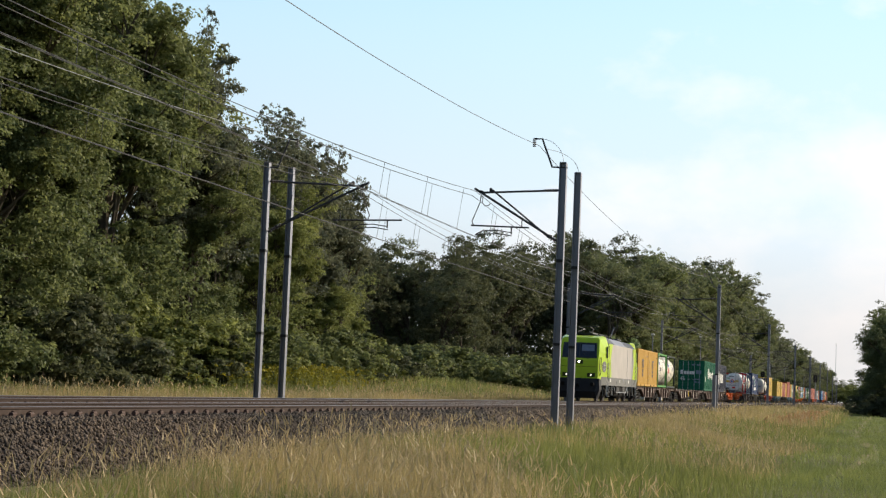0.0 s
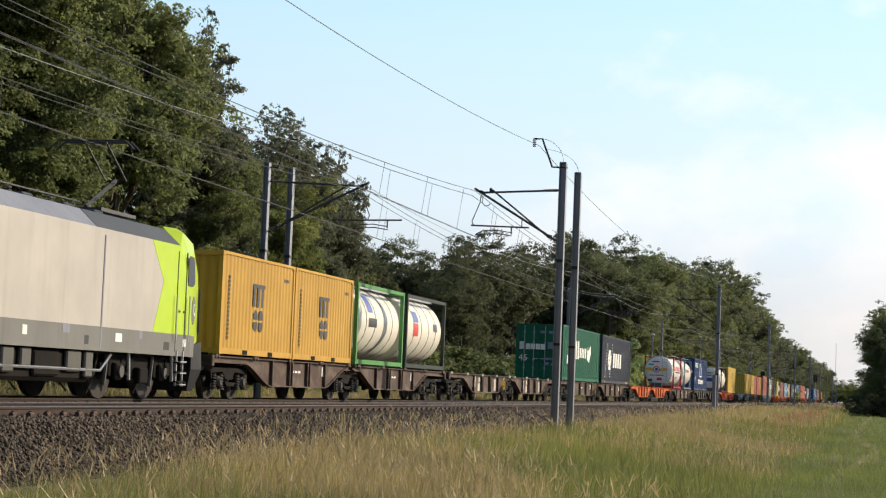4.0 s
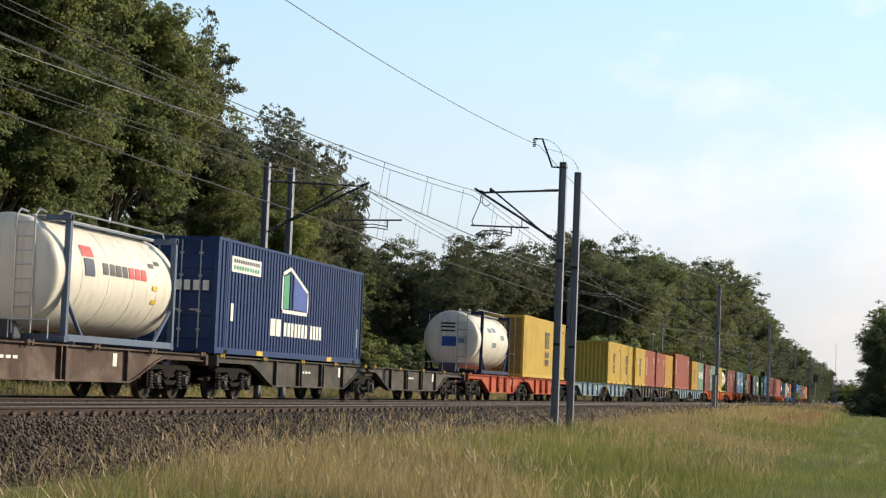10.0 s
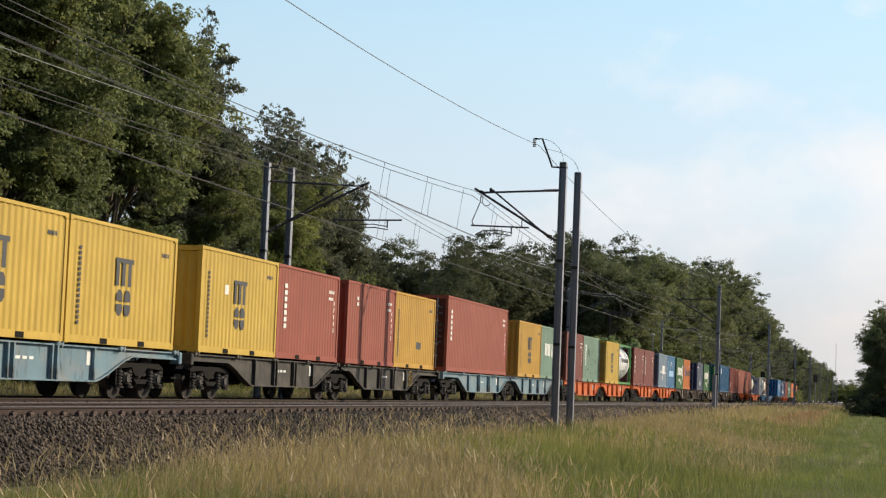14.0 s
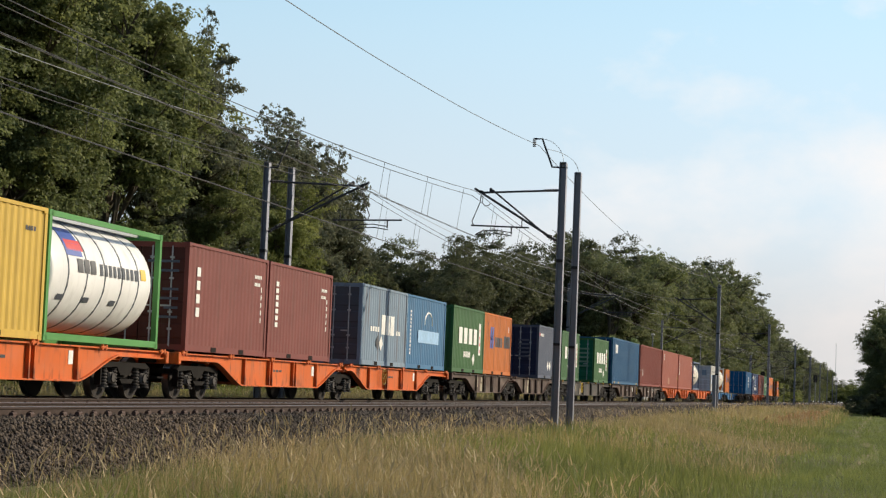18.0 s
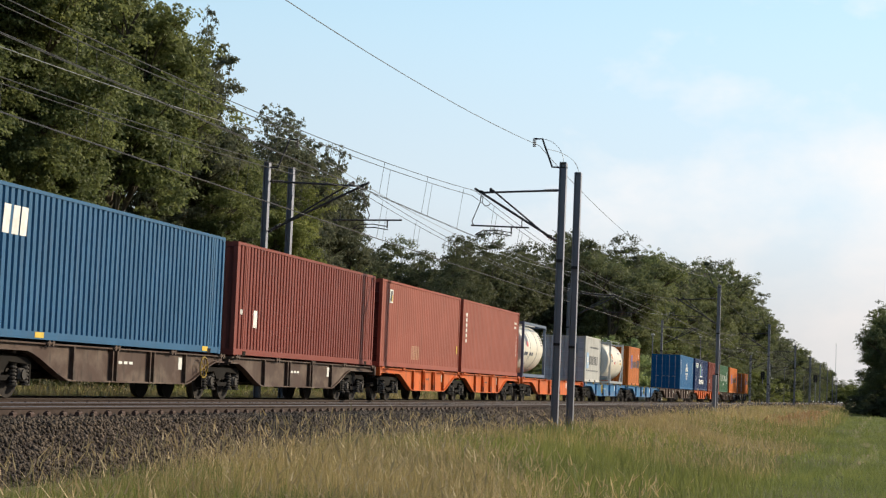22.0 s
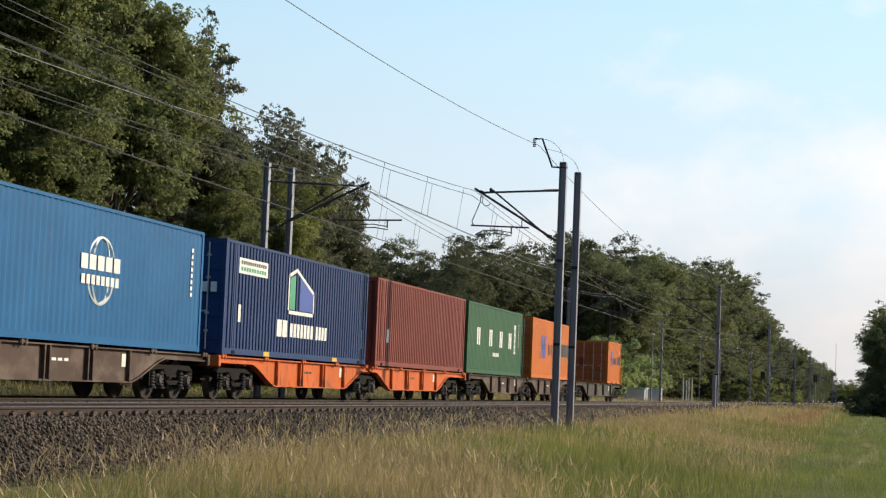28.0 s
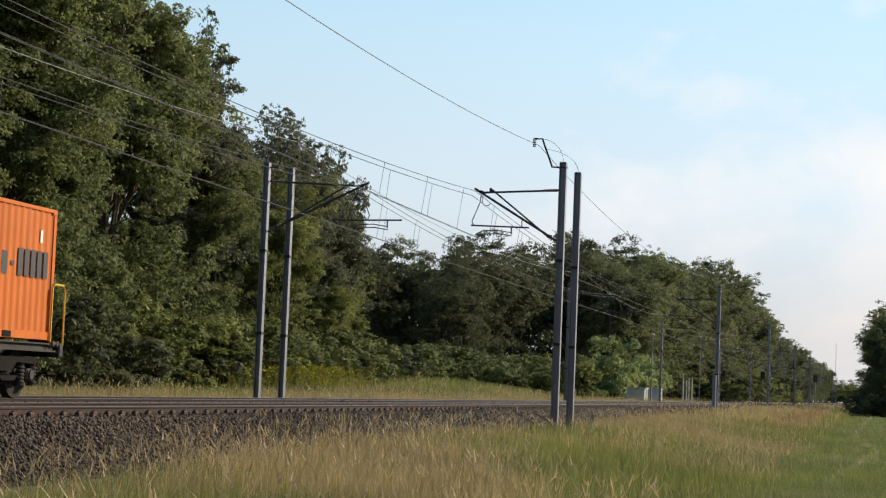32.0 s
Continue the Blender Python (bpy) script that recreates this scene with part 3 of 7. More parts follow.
def forest():
    rng = np.random.default_rng(3)
    pick = lambda group: group[int(rng.integers(len(group)))]
    # the tall near stand: x, y, height in metres, kind
    for x, y, h, k in ((66, 39, 23, 0), (73, 37, 17.5, 0), (64, 34.5, 15, 1), (79, 38, 21, 1), (74, 37, 24, 1), (82, 40, 25, 0), (89, 38, 24.5, 1), (95, 41, 24, 0), (101, 40.5, 22.5, 2), (103, 38.5, 16.5, 0),
                       (112, 42, 19, 1), (115, 37.5, 14, 3), (104, 38.7, 23.3, 2), (110, 39.4, 17.5, 2), (121, 39.4, 19.9, 2), (127, 40.2, 20.3, 2), (124, 41, 20.4, 2), (131, 40.3, 20.5, 2), (137, 38.9, 18.4, 2), (118, 39.5, 19, 2), (133, 40.6, 19.2, 2), (132, 44, 13, 0), (128, 39, 15, 2), (134, 40.5, 13, 2), (128, 38, 10.5, 3), (139, 40.5, 10.5, 3), (150, 43, 10, 3)):
        plant(OAKS[k], x, y, h / 20, rng.uniform(0, 360), {104: 0.62, 110: 0.5, 121: 0.7, 127: 0.7, 137: 0.48}.get(x, 0.72 if k == 2 and x > 130 else 1.0))
    for i in range(26):      # the wood behind the near stand
        plant(pick(FAR_TREES), 60 + 4.2 * i + rng.uniform(-2, 2), rng.uniform(50, 66), rng.uniform(0.6, 0.74), rng.uniform(0, 360))
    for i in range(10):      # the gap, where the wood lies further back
        plant(pick(DARK_TREES), 195 + 7 * i + rng.uniform(-3, 3), 60 - 0.8 * i + rng.uniform(-2, 2), rng.uniform(0.84, 0.95), rng.uniform(0, 360))
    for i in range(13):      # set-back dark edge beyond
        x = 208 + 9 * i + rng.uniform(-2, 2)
        plant(pick(DARK_TREES + FAR_TREES[:1]), x, 47 - i * 0.5 + rng.uniform(-2, 2), (x * 0.0795 + 2.2) / 20 * rng.uniform(0.94, 1.05) * (0.74, 0.92, 1)[min(i, 2)], rng.uniform(0, 360))
    for i in range(14):
        plant(pick(FAR_TREES[:2]), 230 + 11 * i + rng.uniform(-3, 3), rng.uniform(54, 70), rng.uniform(0.95, 1.05), rng.uniform(0, 360))
    for i in range(34):      # the long edge close to the line, drawing away
        x = 258 + 7.5 * i + rng.uniform(-3, 3)
        y = float(np.interp(x, [250, 330, 400, 520], [35, 33, 31, 31]))
        top = float(np.interp(x, [250, 330, 390, 420, 520], [20.5, 25.5, 30.0, 29, 24]))
        plant(pick(FAR_TREES), x, y + rng.uniform(-1.5, 2.5), top / 20 * rng.uniform(0.86, 1.02), rng.uniform(0, 360))
        plant(pick(FAR_TREES), x + 4, y + 9 + rng.uniform(-3, 3), top / 20 * rng.uniform(0.9, 1.05), rng.uniform(0, 360))
    for i in range(34):
        x = 515 + 30 * i + rng.uniform(-8, 8)
        plant(pick(FAR_TREES), x, 32 + rng.uniform(-2, 3), float(np.interp(x, [515, 690, 1000, 1500], [24.5, 23.5, 26.5, 24])) / 20 * rng.uniform(0.88, 1.04), rng.uniform(0, 360), 1.1)
    for i in range(16):      # woods that close the view far down the line
        plant(pick(FAR_TREES), 1350 + rng.uniform(-60, 60), -130 + 10.5 * i, rng.uniform(0.8, 1.0), rng.uniform(0, 360), 1.8)
    for i in range(26):
        plant(pick(SHRUBS), 1270 + rng.uniform(-30, 30), -130 + 6.6 * i, rng.uniform(3.0, 4.0), rng.uniform(0, 360), 1.6)
    for x, y, h in ((236, -6.0, 13), (244, -2.6, 13.5), (252, -7.0, 16), (262, -2.0, 14.5), (275, -9, 18), (300, -3.5, 16), (340, -6, 20)):
        plant(OAKS[0], x, y - 0.1, h / 20, rng.uniform(0, 360), 1.1)
        plant(SHRUBS[1], x, y - 0.3, 1.3, rng.uniform(0, 360), 1.6)
    for x, y, h in ((240, -2.0, 12.6), (246, -5.0, 14.6), (251, -0.9, 12.2), (262, -3.4, 15.4)):
        plant(FAR_TREES[3 if h > 13 else 0], x, y, h / 20, rng.uniform(0, 360), 1.05)
        plant(SHRUBS[1], x - 4, y + 0.6, 1.1, rng.uniform(0, 360), 1.5)
    for i in range(24):      # same forest trees, unseen beside and behind the camera, added to block sky light
        plant(pick(FAR_TREES), -120 + 7.6 * i + rng.uniform(-3, 3), rng.uniform(37, 44), rng.uniform(1.05, 1.25), rng.uniform(0, 360), 1.15)
    # a further unseen row behind the camera, added to darken faces turned that way
    for i in range(22):
        plant(pick(FAR_TREES), -75 + rng.uniform(-12, 12), -70 + 5 * i + rng.uniform(-2, 2), rng.uniform(1.1, 1.35), rng.uniform(0, 360), 1.2)
    # undergrowth
    for i in range(24):
        plant(pick(SHRUBS[1:]), 120 + 8 * i + rng.uniform(-3, 3), rng.uniform(66, 74), rng.uniform(3.0, 3.8), rng.uniform(0, 360), 1.2)
    for i in range(60):
        x = 62 + 2.1 * i + rng.uniform(-1, 1)
        plant(pick(SHRUBS[1:]) if i % 4 else SHRUBS[0], x, 34.5 + max(0, x - 112) * 0.16 + rng.uniform(-1.2, 2.5), rng.uniform(0.75, 1.5), rng.uniform(0, 360), 1.2)
    for i in range(26):
        plant(pick(SHRUBS[1:]), 165 + 7 * i + rng.uniform(-3, 3), 41 - i * 0.35 + rng.uniform(-2, 2), rng.uniform(1.0, 2.0), rng.uniform(0, 360), 1.3)
    for i in range(40):
        plant(pick(SHRUBS), 300 + 10 * i + rng.uniform(-4, 4), 25.5 + max(0, 360 - 300 - 10 * i) * 0.08 + rng.uniform(-1.5, 1.5), rng.uniform(1.2, 2.2), rng.uniform(0, 360), 1.3)
    plant(SHRUBS[2], 190, 40, 1.75, 20, 1.5)
    plant(SHRUBS[0], 203, 38, 0.9, 80, 1.4)
    plant(WILLOW, 214, 28.3, 2.4, 0, 0.78)
    plant(SHRUBS[0], 203, 31.0, 1.5, 130, 1.2)
    plant(WILLOW, 232, 27.0, 1.9, 40, 0.7)
    for ob in OAKS + FAR_TREES + SHRUBS + [WILLOW] + DARK_TREES:     # the patterns themselves stand in the wood
        ob.matrix_basis = pose(rng.uniform(100, 160), rng.uniform(52, 64), 0.4)


forest()


# ---- grass ----
def blades(rng, x, y, height, width, lean, z=None):
    k = len(x)
    a = rng.uniform(0, 6.283, k)
    u = np.stack([np.cos(a), np.sin(a), np.zeros(k)], -1) * (width / 2)[:, None]
    z = ground_z(x, y) if z is None else z
    p = np.stack([x, y, z - 0.03], -1)
    b = rng.uniform(0, 6.283, k)
    tip = p + np.stack([np.cos(b) * lean * height, np.sin(b) * lean * height, height], -1)
    return np.stack([p - u, p + u, tip + u * 0.25, tip - u * 0.25], 1)


def seeds(rng, x, y, height, width):
    """Stalks that end in a drooping seed head."""
    stalk = blades(rng, x, y, height, np.full(len(x), 1.0) * width * 0.35, rng.uniform(0.02, 0.2, len(x)))
    top = stalk[:, 2:].mean(1)
    k = len(x)
    a = rng.uniform(0, 6.283, k)
    u = np.stack([np.cos(a), np.sin(a), np.zeros(k)], -1) * (width * 1.25)[:, None]
    d = np.stack([rng.normal(0, 0.06, k), rng.normal(0, 0.06, k), rng.uniform(0.06, 0.17, k)], -1)
    return np.concatenate([stalk, np.stack([top - u * 0.5, top + u * 0.5, top + d + u * 0.15, top + d - u * 0.15], 1)])


def scatter(rng, x0, x1, y0, y1, per):
    k = int((x1 - x0) * (y1 - y0) * per)
    return rng.uniform(x0, x1, k), rng.uniform(y0, y1, k)


def patchiness(x, y):
    return np.sin(x * 0.31 + 1.7 * np.sin(y * 0.6)) + np.sin(x * 0.13 - y * 0.5 + 2) + 0.7 * np.sin(x * 0.9 + y * 1.7)


def meadow():
    rng = np.random.default_rng(11)
    green, dry, head, short = [], [], [], []
    for x0, x1, per, w in ((14, 26, 420, 0.008), (26, 48, 230, 0.011), (48, 95, 75, 0.018), (95, 190, 16, 0.035), (190, 420, 3.2, 0.08)):
        x, y = scatter(rng, x0, x1, -1.5, 10.9, per)
        keep = (y < 0.55 * x + 1.5) & (y > -0.02 * x - 1.5) & (y < 10.2 + rng.normal(0, 0.25, len(y)) - np.clip((40 - x) * 0.05, 0, 0.9))
        x, y = x[keep], y[keep]
        tuft = np.sin(5.1 * x + 2 * np.sin(3 * y)) * np.sin(6.3 * y + 1.7 * np.sin(2.1 * x))
        tuft = np.where(x < 70, tuft, 0.5 * tuft)
        keep = rng.random(len(x)) < 0.68 + 0.42 * tuft
        x, y, tuft = x[keep], y[keep], tuft[keep]
        bank = np.clip((y - 4.0) / 5.0, 0, 1)
        worn = np.abs(y - np.interp(x, [40, 54, 66, 80, 96, 159, 230], [0.75, 0.12, -0.3, 0.3, 0.72, 0.41, -0.3])) < 0.18 + 0.1 * np.sin(x * 0.7)
        keep = ~worn | (rng.random(len(x)) < 0.55)
        x, y, bank, tuft = x[keep], y[keep], bank[keep], tuft[keep]
        mown = y + rng.normal(0, 0.28, len(x)) + 0.35 * np.sin(x * 0.23) < 2.0 + 0.25 * np.sin(x * 0.4) + 0.004 * x
        wild = patchiness(x, y) * 0.62 + bank * 0.42 + 0.30 + np.clip((x - 60) / 70, 0, 0.9) * np.clip((y - 3) / 3, 0, 1) + rng.normal(0, 0.22, len(x))
        tall = (0.20 + 0.20 * bank + 0.09 * tuft + rng.uniform(-0.08, 0.14, len(x))) * np.clip((x - 9) / 17, 0.5, 1) + np.clip((x - 60) / 160, 0, 0.45)
        wd = w * rng.uniform(0.6, 1.5, len(x))
        for rows, sel, hh in ((short, mown, 0.17), (green, ~mown & (wild < 0.66), 1.0), (dry, ~mown & (wild >= 0.66), 1.0)):
            h = np.full(sel.sum(), hh) * rng.uniform(0.6, 1.3, sel.sum()) if hh < 1 else tall[sel]
            rows.append(blades(rng, x[sel], y[sel], h, wd[sel], rng.uniform(0.06, 0.48, sel.sum()) * (1 if hh == 1 else 2.1)))
        s = ~mown & (wild > 0.3) & (rng.random(len(x)) < np.where(x < 50, 0.1, 0.085))
        head.append(seeds(rng, x[s], y[s], tall[s] + rng.uniform(0.05, 0.32, s.sum()) * np.where(x[s] < 45, 1.2, 1.0), wd[s] * np.where(x[s] < 50, 1.7, 1.2)))
    x, y = scatter(rng, 84, 150, 2.9, 4.9, 6)
    keep = patchiness(x * 0.8 + 9, y) > -0.4
    sorrel = seeds(rng, x[keep], y[keep], rng.uniform(0.55, 0.85, keep.sum()), np.full(keep.sum(), 0.04) * x[keep] / 90)
    tagged(new("sorrel_grass", sheets("sorrel_grass", sorrel, M_SORREL)), "reddish brown sorrel stalks among dry grass", "grass", kind="stuff")
    xs = np.arange(40, 230, 2.0)
    mids = np.interp(xs, [40, 54, 66, 80, 96, 159, 230], [0.75, 0.12, -0.3, 0.3, 0.72, 0.41, -0.3])
    rim = 0.2 + 0.1 * np.sin(xs * 0.7)
    vs = [(a, b + s * r, float(ground_z(np.array(a), np.array(b + s * r))) + 0.012) for s in (-1, 1) for a, b, r in zip(xs, mids, rim)]
    n = len(xs)
    tagged(new("worn_path", raw("worn_path", vs, [(i, i + 1, n + i + 1, n + i) for i in range(n - 1)], M_WORN)), "pale trodden line through the mown grass", "path", kind="structure")
    # the strip beyond the tracks
    for x0, x1, per, w in ((38, 110, 42, 0.022), (110, 260, 9, 0.05), (260, 600, 1.2, 0.12)):
        x, y = scatter(rng, x0, x1, 20.6, 38.0, per)
        wild = patchiness(x, y) * 0.25 + np.clip((27 - y) / 5, -0.6, 0.7) + rng.normal(0, 0.3, len(x))
        tall = 0.42 + rng.uniform(-0.12, 0.28, len(x))
        wd = w * rng.uniform(0.6, 1.5, len(x))
        for rows, sel in ((green, wild < -0.3), (dry, wild >= -0.3)):
            rows.append(blades(rng, x[sel], y[sel], tall[sel], wd[sel], rng.uniform(0.05, 0.5, sel.sum())))
        s = (wild > 0.1) & (rng.random(len(x)) < 0.08)
        head.append(seeds(rng, x[s], y[s], tall[s] + rng.uniform(0.05, 0.3, s.sum()), wd[s] * 1.4))
    for name, rows, mat, label in (("green_grass", green, M_GRASS, "unmown green meadow grass beside the railway"), ("dry_grass", dry, M_DRY, "tall straw-coloured dry grass on the verge"),
                                   ("seeding_grass", head, M_SEED, "ripe grass stalks with brown seed heads"), ("mown_grass", short, M_MOWN, "short green grass on the mown strip")):
        tagged(new(name, sheets(name, np.concatenate(rows), mat)), label, "grass", kind="stuff")
    # flowering weeds before the forest
    x, y = rng.normal(101, 4.5, 900), rng.normal(31, 1.2, 900)
    w = blades(rng, x, y, rng.uniform(0.7, 1.7, 900), np.full(900, 0.03), rng.uniform(0, 0.2, 900))
    tip = w[:, 2:].mean(1)
    fl = leaf_cloud(rng, tip, np.full(900, 0.14), 9, 0.06)
    tagged(new("goldenrod_weeds", sheets("goldenrod_weeds", np.concatenate([w, fl]), M_WEED, M_GRASS, index=[1] * len(w) + [0] * len(fl))), "yellow flowering weeds before the forest edge", "weeds", kind="stuff")


meadow()


# ---- small things by the line ----
def cabinet(x, y, label):
    z = float(ground_z(np.array(x), np.array(y)))
    s = tagged(at(new("trackside_cabin"), x, y, z), label, "cabin", "trackside cabins")
    part("walls", box(-1.5, 1.5, -1.2, 1.2, -0.2, 1.75, 0.02), M_SHED, s)
    part("roof", box(-1.62, 1.62, -1.32, 1.32, 1.75, 1.87, 0.02), M_SHED, s)
    part("door", box(-0.45, 0.45, -1.235, -1.2, 0.05, 1.7, 0.01), M_POLE, s)


cabinet(217, 26.2, "small grey metal trackside cabin")
cabinet(231, 26.0, "small grey metal cabin beside the track")


def lamp_post(x, y, h):
    z = float(ground_z(np.array(x), np.array(y)))
    s = tagged(at(new("lamp_post"), x, y, z), "slim grey post with a small white lamp head", "lamp post", "lamp posts")
    part("post", tube((0, 0, -0.3), (0, 0, h), 0.07, 8, 0.045), M_POLE, s)
    part("lamp_head", box(-0.25, 0.25, -0.16, 0.16, h, h + 0.16, 0.04), M_BIRCH, s)


lamp_post(183, 20.6, 7.0)
lamp_post(246, 21.5, 8.8)
lamp_post(540, 9.6, 17.5)


def signal(x, y, h):
    z = float(ground_z(np.array(x), np.array(y)))
    s = tagged(at(new("railway_signal"), x, y, z), "dark signal head on a slim post beside the track", "signal", "railway signals")
    part("post", tube((0, 0, -0.3), (0, 0, h), 0.08, 8), M_POLE, s)
    part("backboard", box(-0.06, 0.06, -0.4, 0.4, h - 0.2, h + 1.3, 0.05), M_BLACK, s)
    for i in range(3):
        part("lens", tube((-0.1, 0, h + 0.15 + 0.4 * i), (-0.06, 0, h + 0.15 + 0.4 * i), 0.1, 10), M_INSUL, s)


signal(380, 10.6, 5.3)
signal(372, 20.4, 5.3)
for x, y, h in ((256, 24.5, 3.2), (268, 25.2, 2.4), (272, 24.8, 2.9), (291, 27.0, 3.0)):   # pale stakes and young trunks at the forest edge
    st = tagged(at(new("young_trunk"), x, y, 0.4), "pale slim young tree trunk by the line", "trunk", "young trunks")
    part("stem", tube((0, 0, -0.2), (0.1, 0.05, h + 1.0), 0.13, 7, 0.08), M_BIRCH, st)
bx = tagged(at(new("signal_box"), 129.2, 10.3, 0.2), "dark equipment box at the foot of a mast", "box")
part("case", box(-0.2, 0.2, -0.13, 0.13, 0.3, 2.9, 0.03), M_POLE, bx)
part("leg", box(-0.06, 0.06, -0.06, 0.06, -0.3, 0.3), M_BLACK, bx)


# ---- the freight train ----
MOVING = []          # (thing, place along the train at t = 0, height of its base)

P_YELLOW = paint("container_yellow", (0.58, 0.385, 0.07), 0.5, 0.3, dirt=(0.16, 0.10, 0.04))
P_AMBER = paint("container_amber", (0.54, 0.305, 0.05), 0.5, 0.25)
P_RED = paint("container_red_brown", (0.32, 0.084, 0.055), 0.55, 0.28)
P_BROWN = paint("container_brown", (0.23, 0.052, 0.036), 0.5, 0.2)
P_ORANGE = paint("container_orange", (0.60, 0.152, 0.022), 0.5, 0.34, dirt=(0.2, 0.06, 0.025))
P_GREEN = paint("container_green", (0.046, 0.132, 0.042), 0.5, 0.25)
P_DEEPGREEN = paint("container_deep_green", (0.024, 0.105, 0.045), 0.5, 0.25)
# container yellow lowered to carry the shade of the door end
P_SHADEYELLOW = paint("door_shade_yellow", (0.30, 0.185, 0.04), 0.55, 0.4)
P_TEAL = paint("container_bottle_green", (0.0096, 0.128, 0.068), 0.45, 0.15)
P_PALE = paint("container_pale_green", (0.2, 0.304, 0.232), 0.55, 0.35)
P_SLATE = paint("container_slate", (0.04, 0.0448, 0.068), 0.45, 0.15)
P_STEEL = paint("container_grey_blue", (0.092, 0.108, 0.152), 0.45, 0.2)
P_NAVY = paint("container_navy", (0.018, 0.046, 0.14), 0.45, 0.15)
P_BLUE = paint("container_blue", (0.03, 0.118, 0.235), 0.45, 0.2)
P_SKY = paint("container_bright_blue", (0.009, 0.12, 0.295), 0.45, 0.15)
P_FADED = paint("container_faded_blue", (0.21, 0.285, 0.36), 0.55, 0.8, dirt=(0.14, 0.085, 0.06))
P_MIDBLUE = paint("container_worn_blue", (0.06, 0.176, 0.32), 0.55, 0.35)
P_GREY = paint("container_light_grey", (0.56, 0.555, 0.52), 0.55, 0.4, dirt=(0.2, 0.12, 0.08))
P_DARKGREY = paint("door_dark_grey", (0.088, 0.096, 0.112), 0.5, 0.2)
P_DOORGREY = paint("door_faded_grey", (0.50, 0.54, 0.58), 0.55, 0.4)
P_TANK = paint("tank_cream", (0.82, 0.765, 0.65), 0.35, 0.4, relief=0.1, dirt=(0.25, 0.18, 0.11))
P_TANKWHITE = paint("tank_white", (0.85, 0.84, 0.81), 0.35, 0.22, relief=0.1)
P_FRAMERED = paint("frame_red", (0.4, 0.02, 0.024), 0.45, 0.15)
P_FRAMEGREEN = paint("frame_green", (0.096, 0.288, 0.08), 0.45, 0.15)
P_FRAMEDARK = paint("frame_dark", (0.036, 0.048, 0.04), 0.5, 0.2)
P_CHIP = paint("chipped_primer", (0.075, 0.085, 0.07), 0.7, 0.4)
P_FRAMEBLUE = paint("frame_grey_blue", (0.128, 0.168, 0.24), 0.5, 0.2)
P_FRAMENAVY = paint("frame_navy", (0.016, 0.024, 0.064), 0.5, 0.2)
P_ALU = paint("aluminium", (0.52, 0.53, 0.54), 0.35, 0.15, 0.7)
P_WINE = paint("container_wine_red", (0.20, 0.056, 0.046), 0.55, 0.25)
# red paint darkened to draw in the shade on the door ends
P_SHADERED = paint("door_shade_red", (0.075, 0.022, 0.018), 0.55, 0.25)
P_RUSTORANGE = paint("container_rusty_orange", (0.55, 0.155, 0.028), 0.55, 0.75, dirt=(0.11, 0.045, 0.025))
P_PLATE = paint("grubby_white_plate", (0.56, 0.52, 0.44), 0.6, 0.7, dust=0.5)
P_CREAM = paint("cream_panel", (0.36, 0.31, 0.22), 0.6, 0.4)
W_LUG = paint("dirty_yellow_lug", (0.34, 0.23, 0.05), 0.7, 0.9, dirt=(0.03, 0.025, 0.02))
P_GHOST = plain("faded_marking", (0.42, 0.19, 0.10), 0.6)
P_WHITE = plain("marking_white", (0.80, 0.79, 0.74), 0.5)
P_INK = plain("marking_black", (0.02, 0.02, 0.024), 0.5)
P_MARKRED = plain("marking_red", (0.60, 0.03, 0.03), 0.5)
P_MARKBLUE = plain("marking_blue", (0.03, 0.08, 0.36), 0.5)
P_MARKGREEN = plain("marking_green", (0.05, 0.32, 0.16), 0.5)
P_MARKYELLOW = plain("marking_yellow", (0.70, 0.46, 0.03), 0.5)
P_MARKSKY = plain("marking_pale_blue", (0.30, 0.50, 0.72), 0.5)
W_ORANGE = paint("wagon_orange", (0.62, 0.128, 0.02), 0.5, 0.4, dust=0.15)
W_RED = paint("wagon_red_orange", (0.46, 0.078, 0.026), 0.5, 0.4, dust=0.22)
W_BROWN = paint("wagon_brown", (0.075, 0.044, 0.033), 0.6, 0.6, dust=0.36)
W_GREY = paint("wagon_grey", (0.048, 0.044, 0.039), 0.6, 0.6, dust=0.22)
W_PALE = paint("wagon_grey_blue", (0.17, 0.2635, 0.3145), 0.55, 0.4, dust=0.45)
W_BLUE = paint("wagon_blue", (0.0255, 0.1785, 0.391), 0.5, 0.4, dust=0.45)
# grimy steel, its base colour lowered to carry the shade under the train
M_BOGIE = paint("grimy_shade_steel", (0.014, 0.012, 0.0105), 0.85, 0.45, 0.0, (0.036, 0.028, 0.022), shine=0.08)
M_WHEEL = paint("wheel_steel", (0.024, 0.019, 0.016), 0.7, 0.3, 0.0, (0.04, 0.03, 0.025), shine=0.15)
M_TREAD = plain("bright_wheel_rim", (0.30, 0.27, 0.25), 0.35, 0.9)
P_ROD = plain("lock_rod_steel", (0.42, 0.43, 0.44), 0.5)
M_SPRING = paint("worn_spring_steel", (0.06, 0.053, 0.047), 0.7, 0.4, shine=0.2)
DECK = 1.13          # floor of the containers above the rails


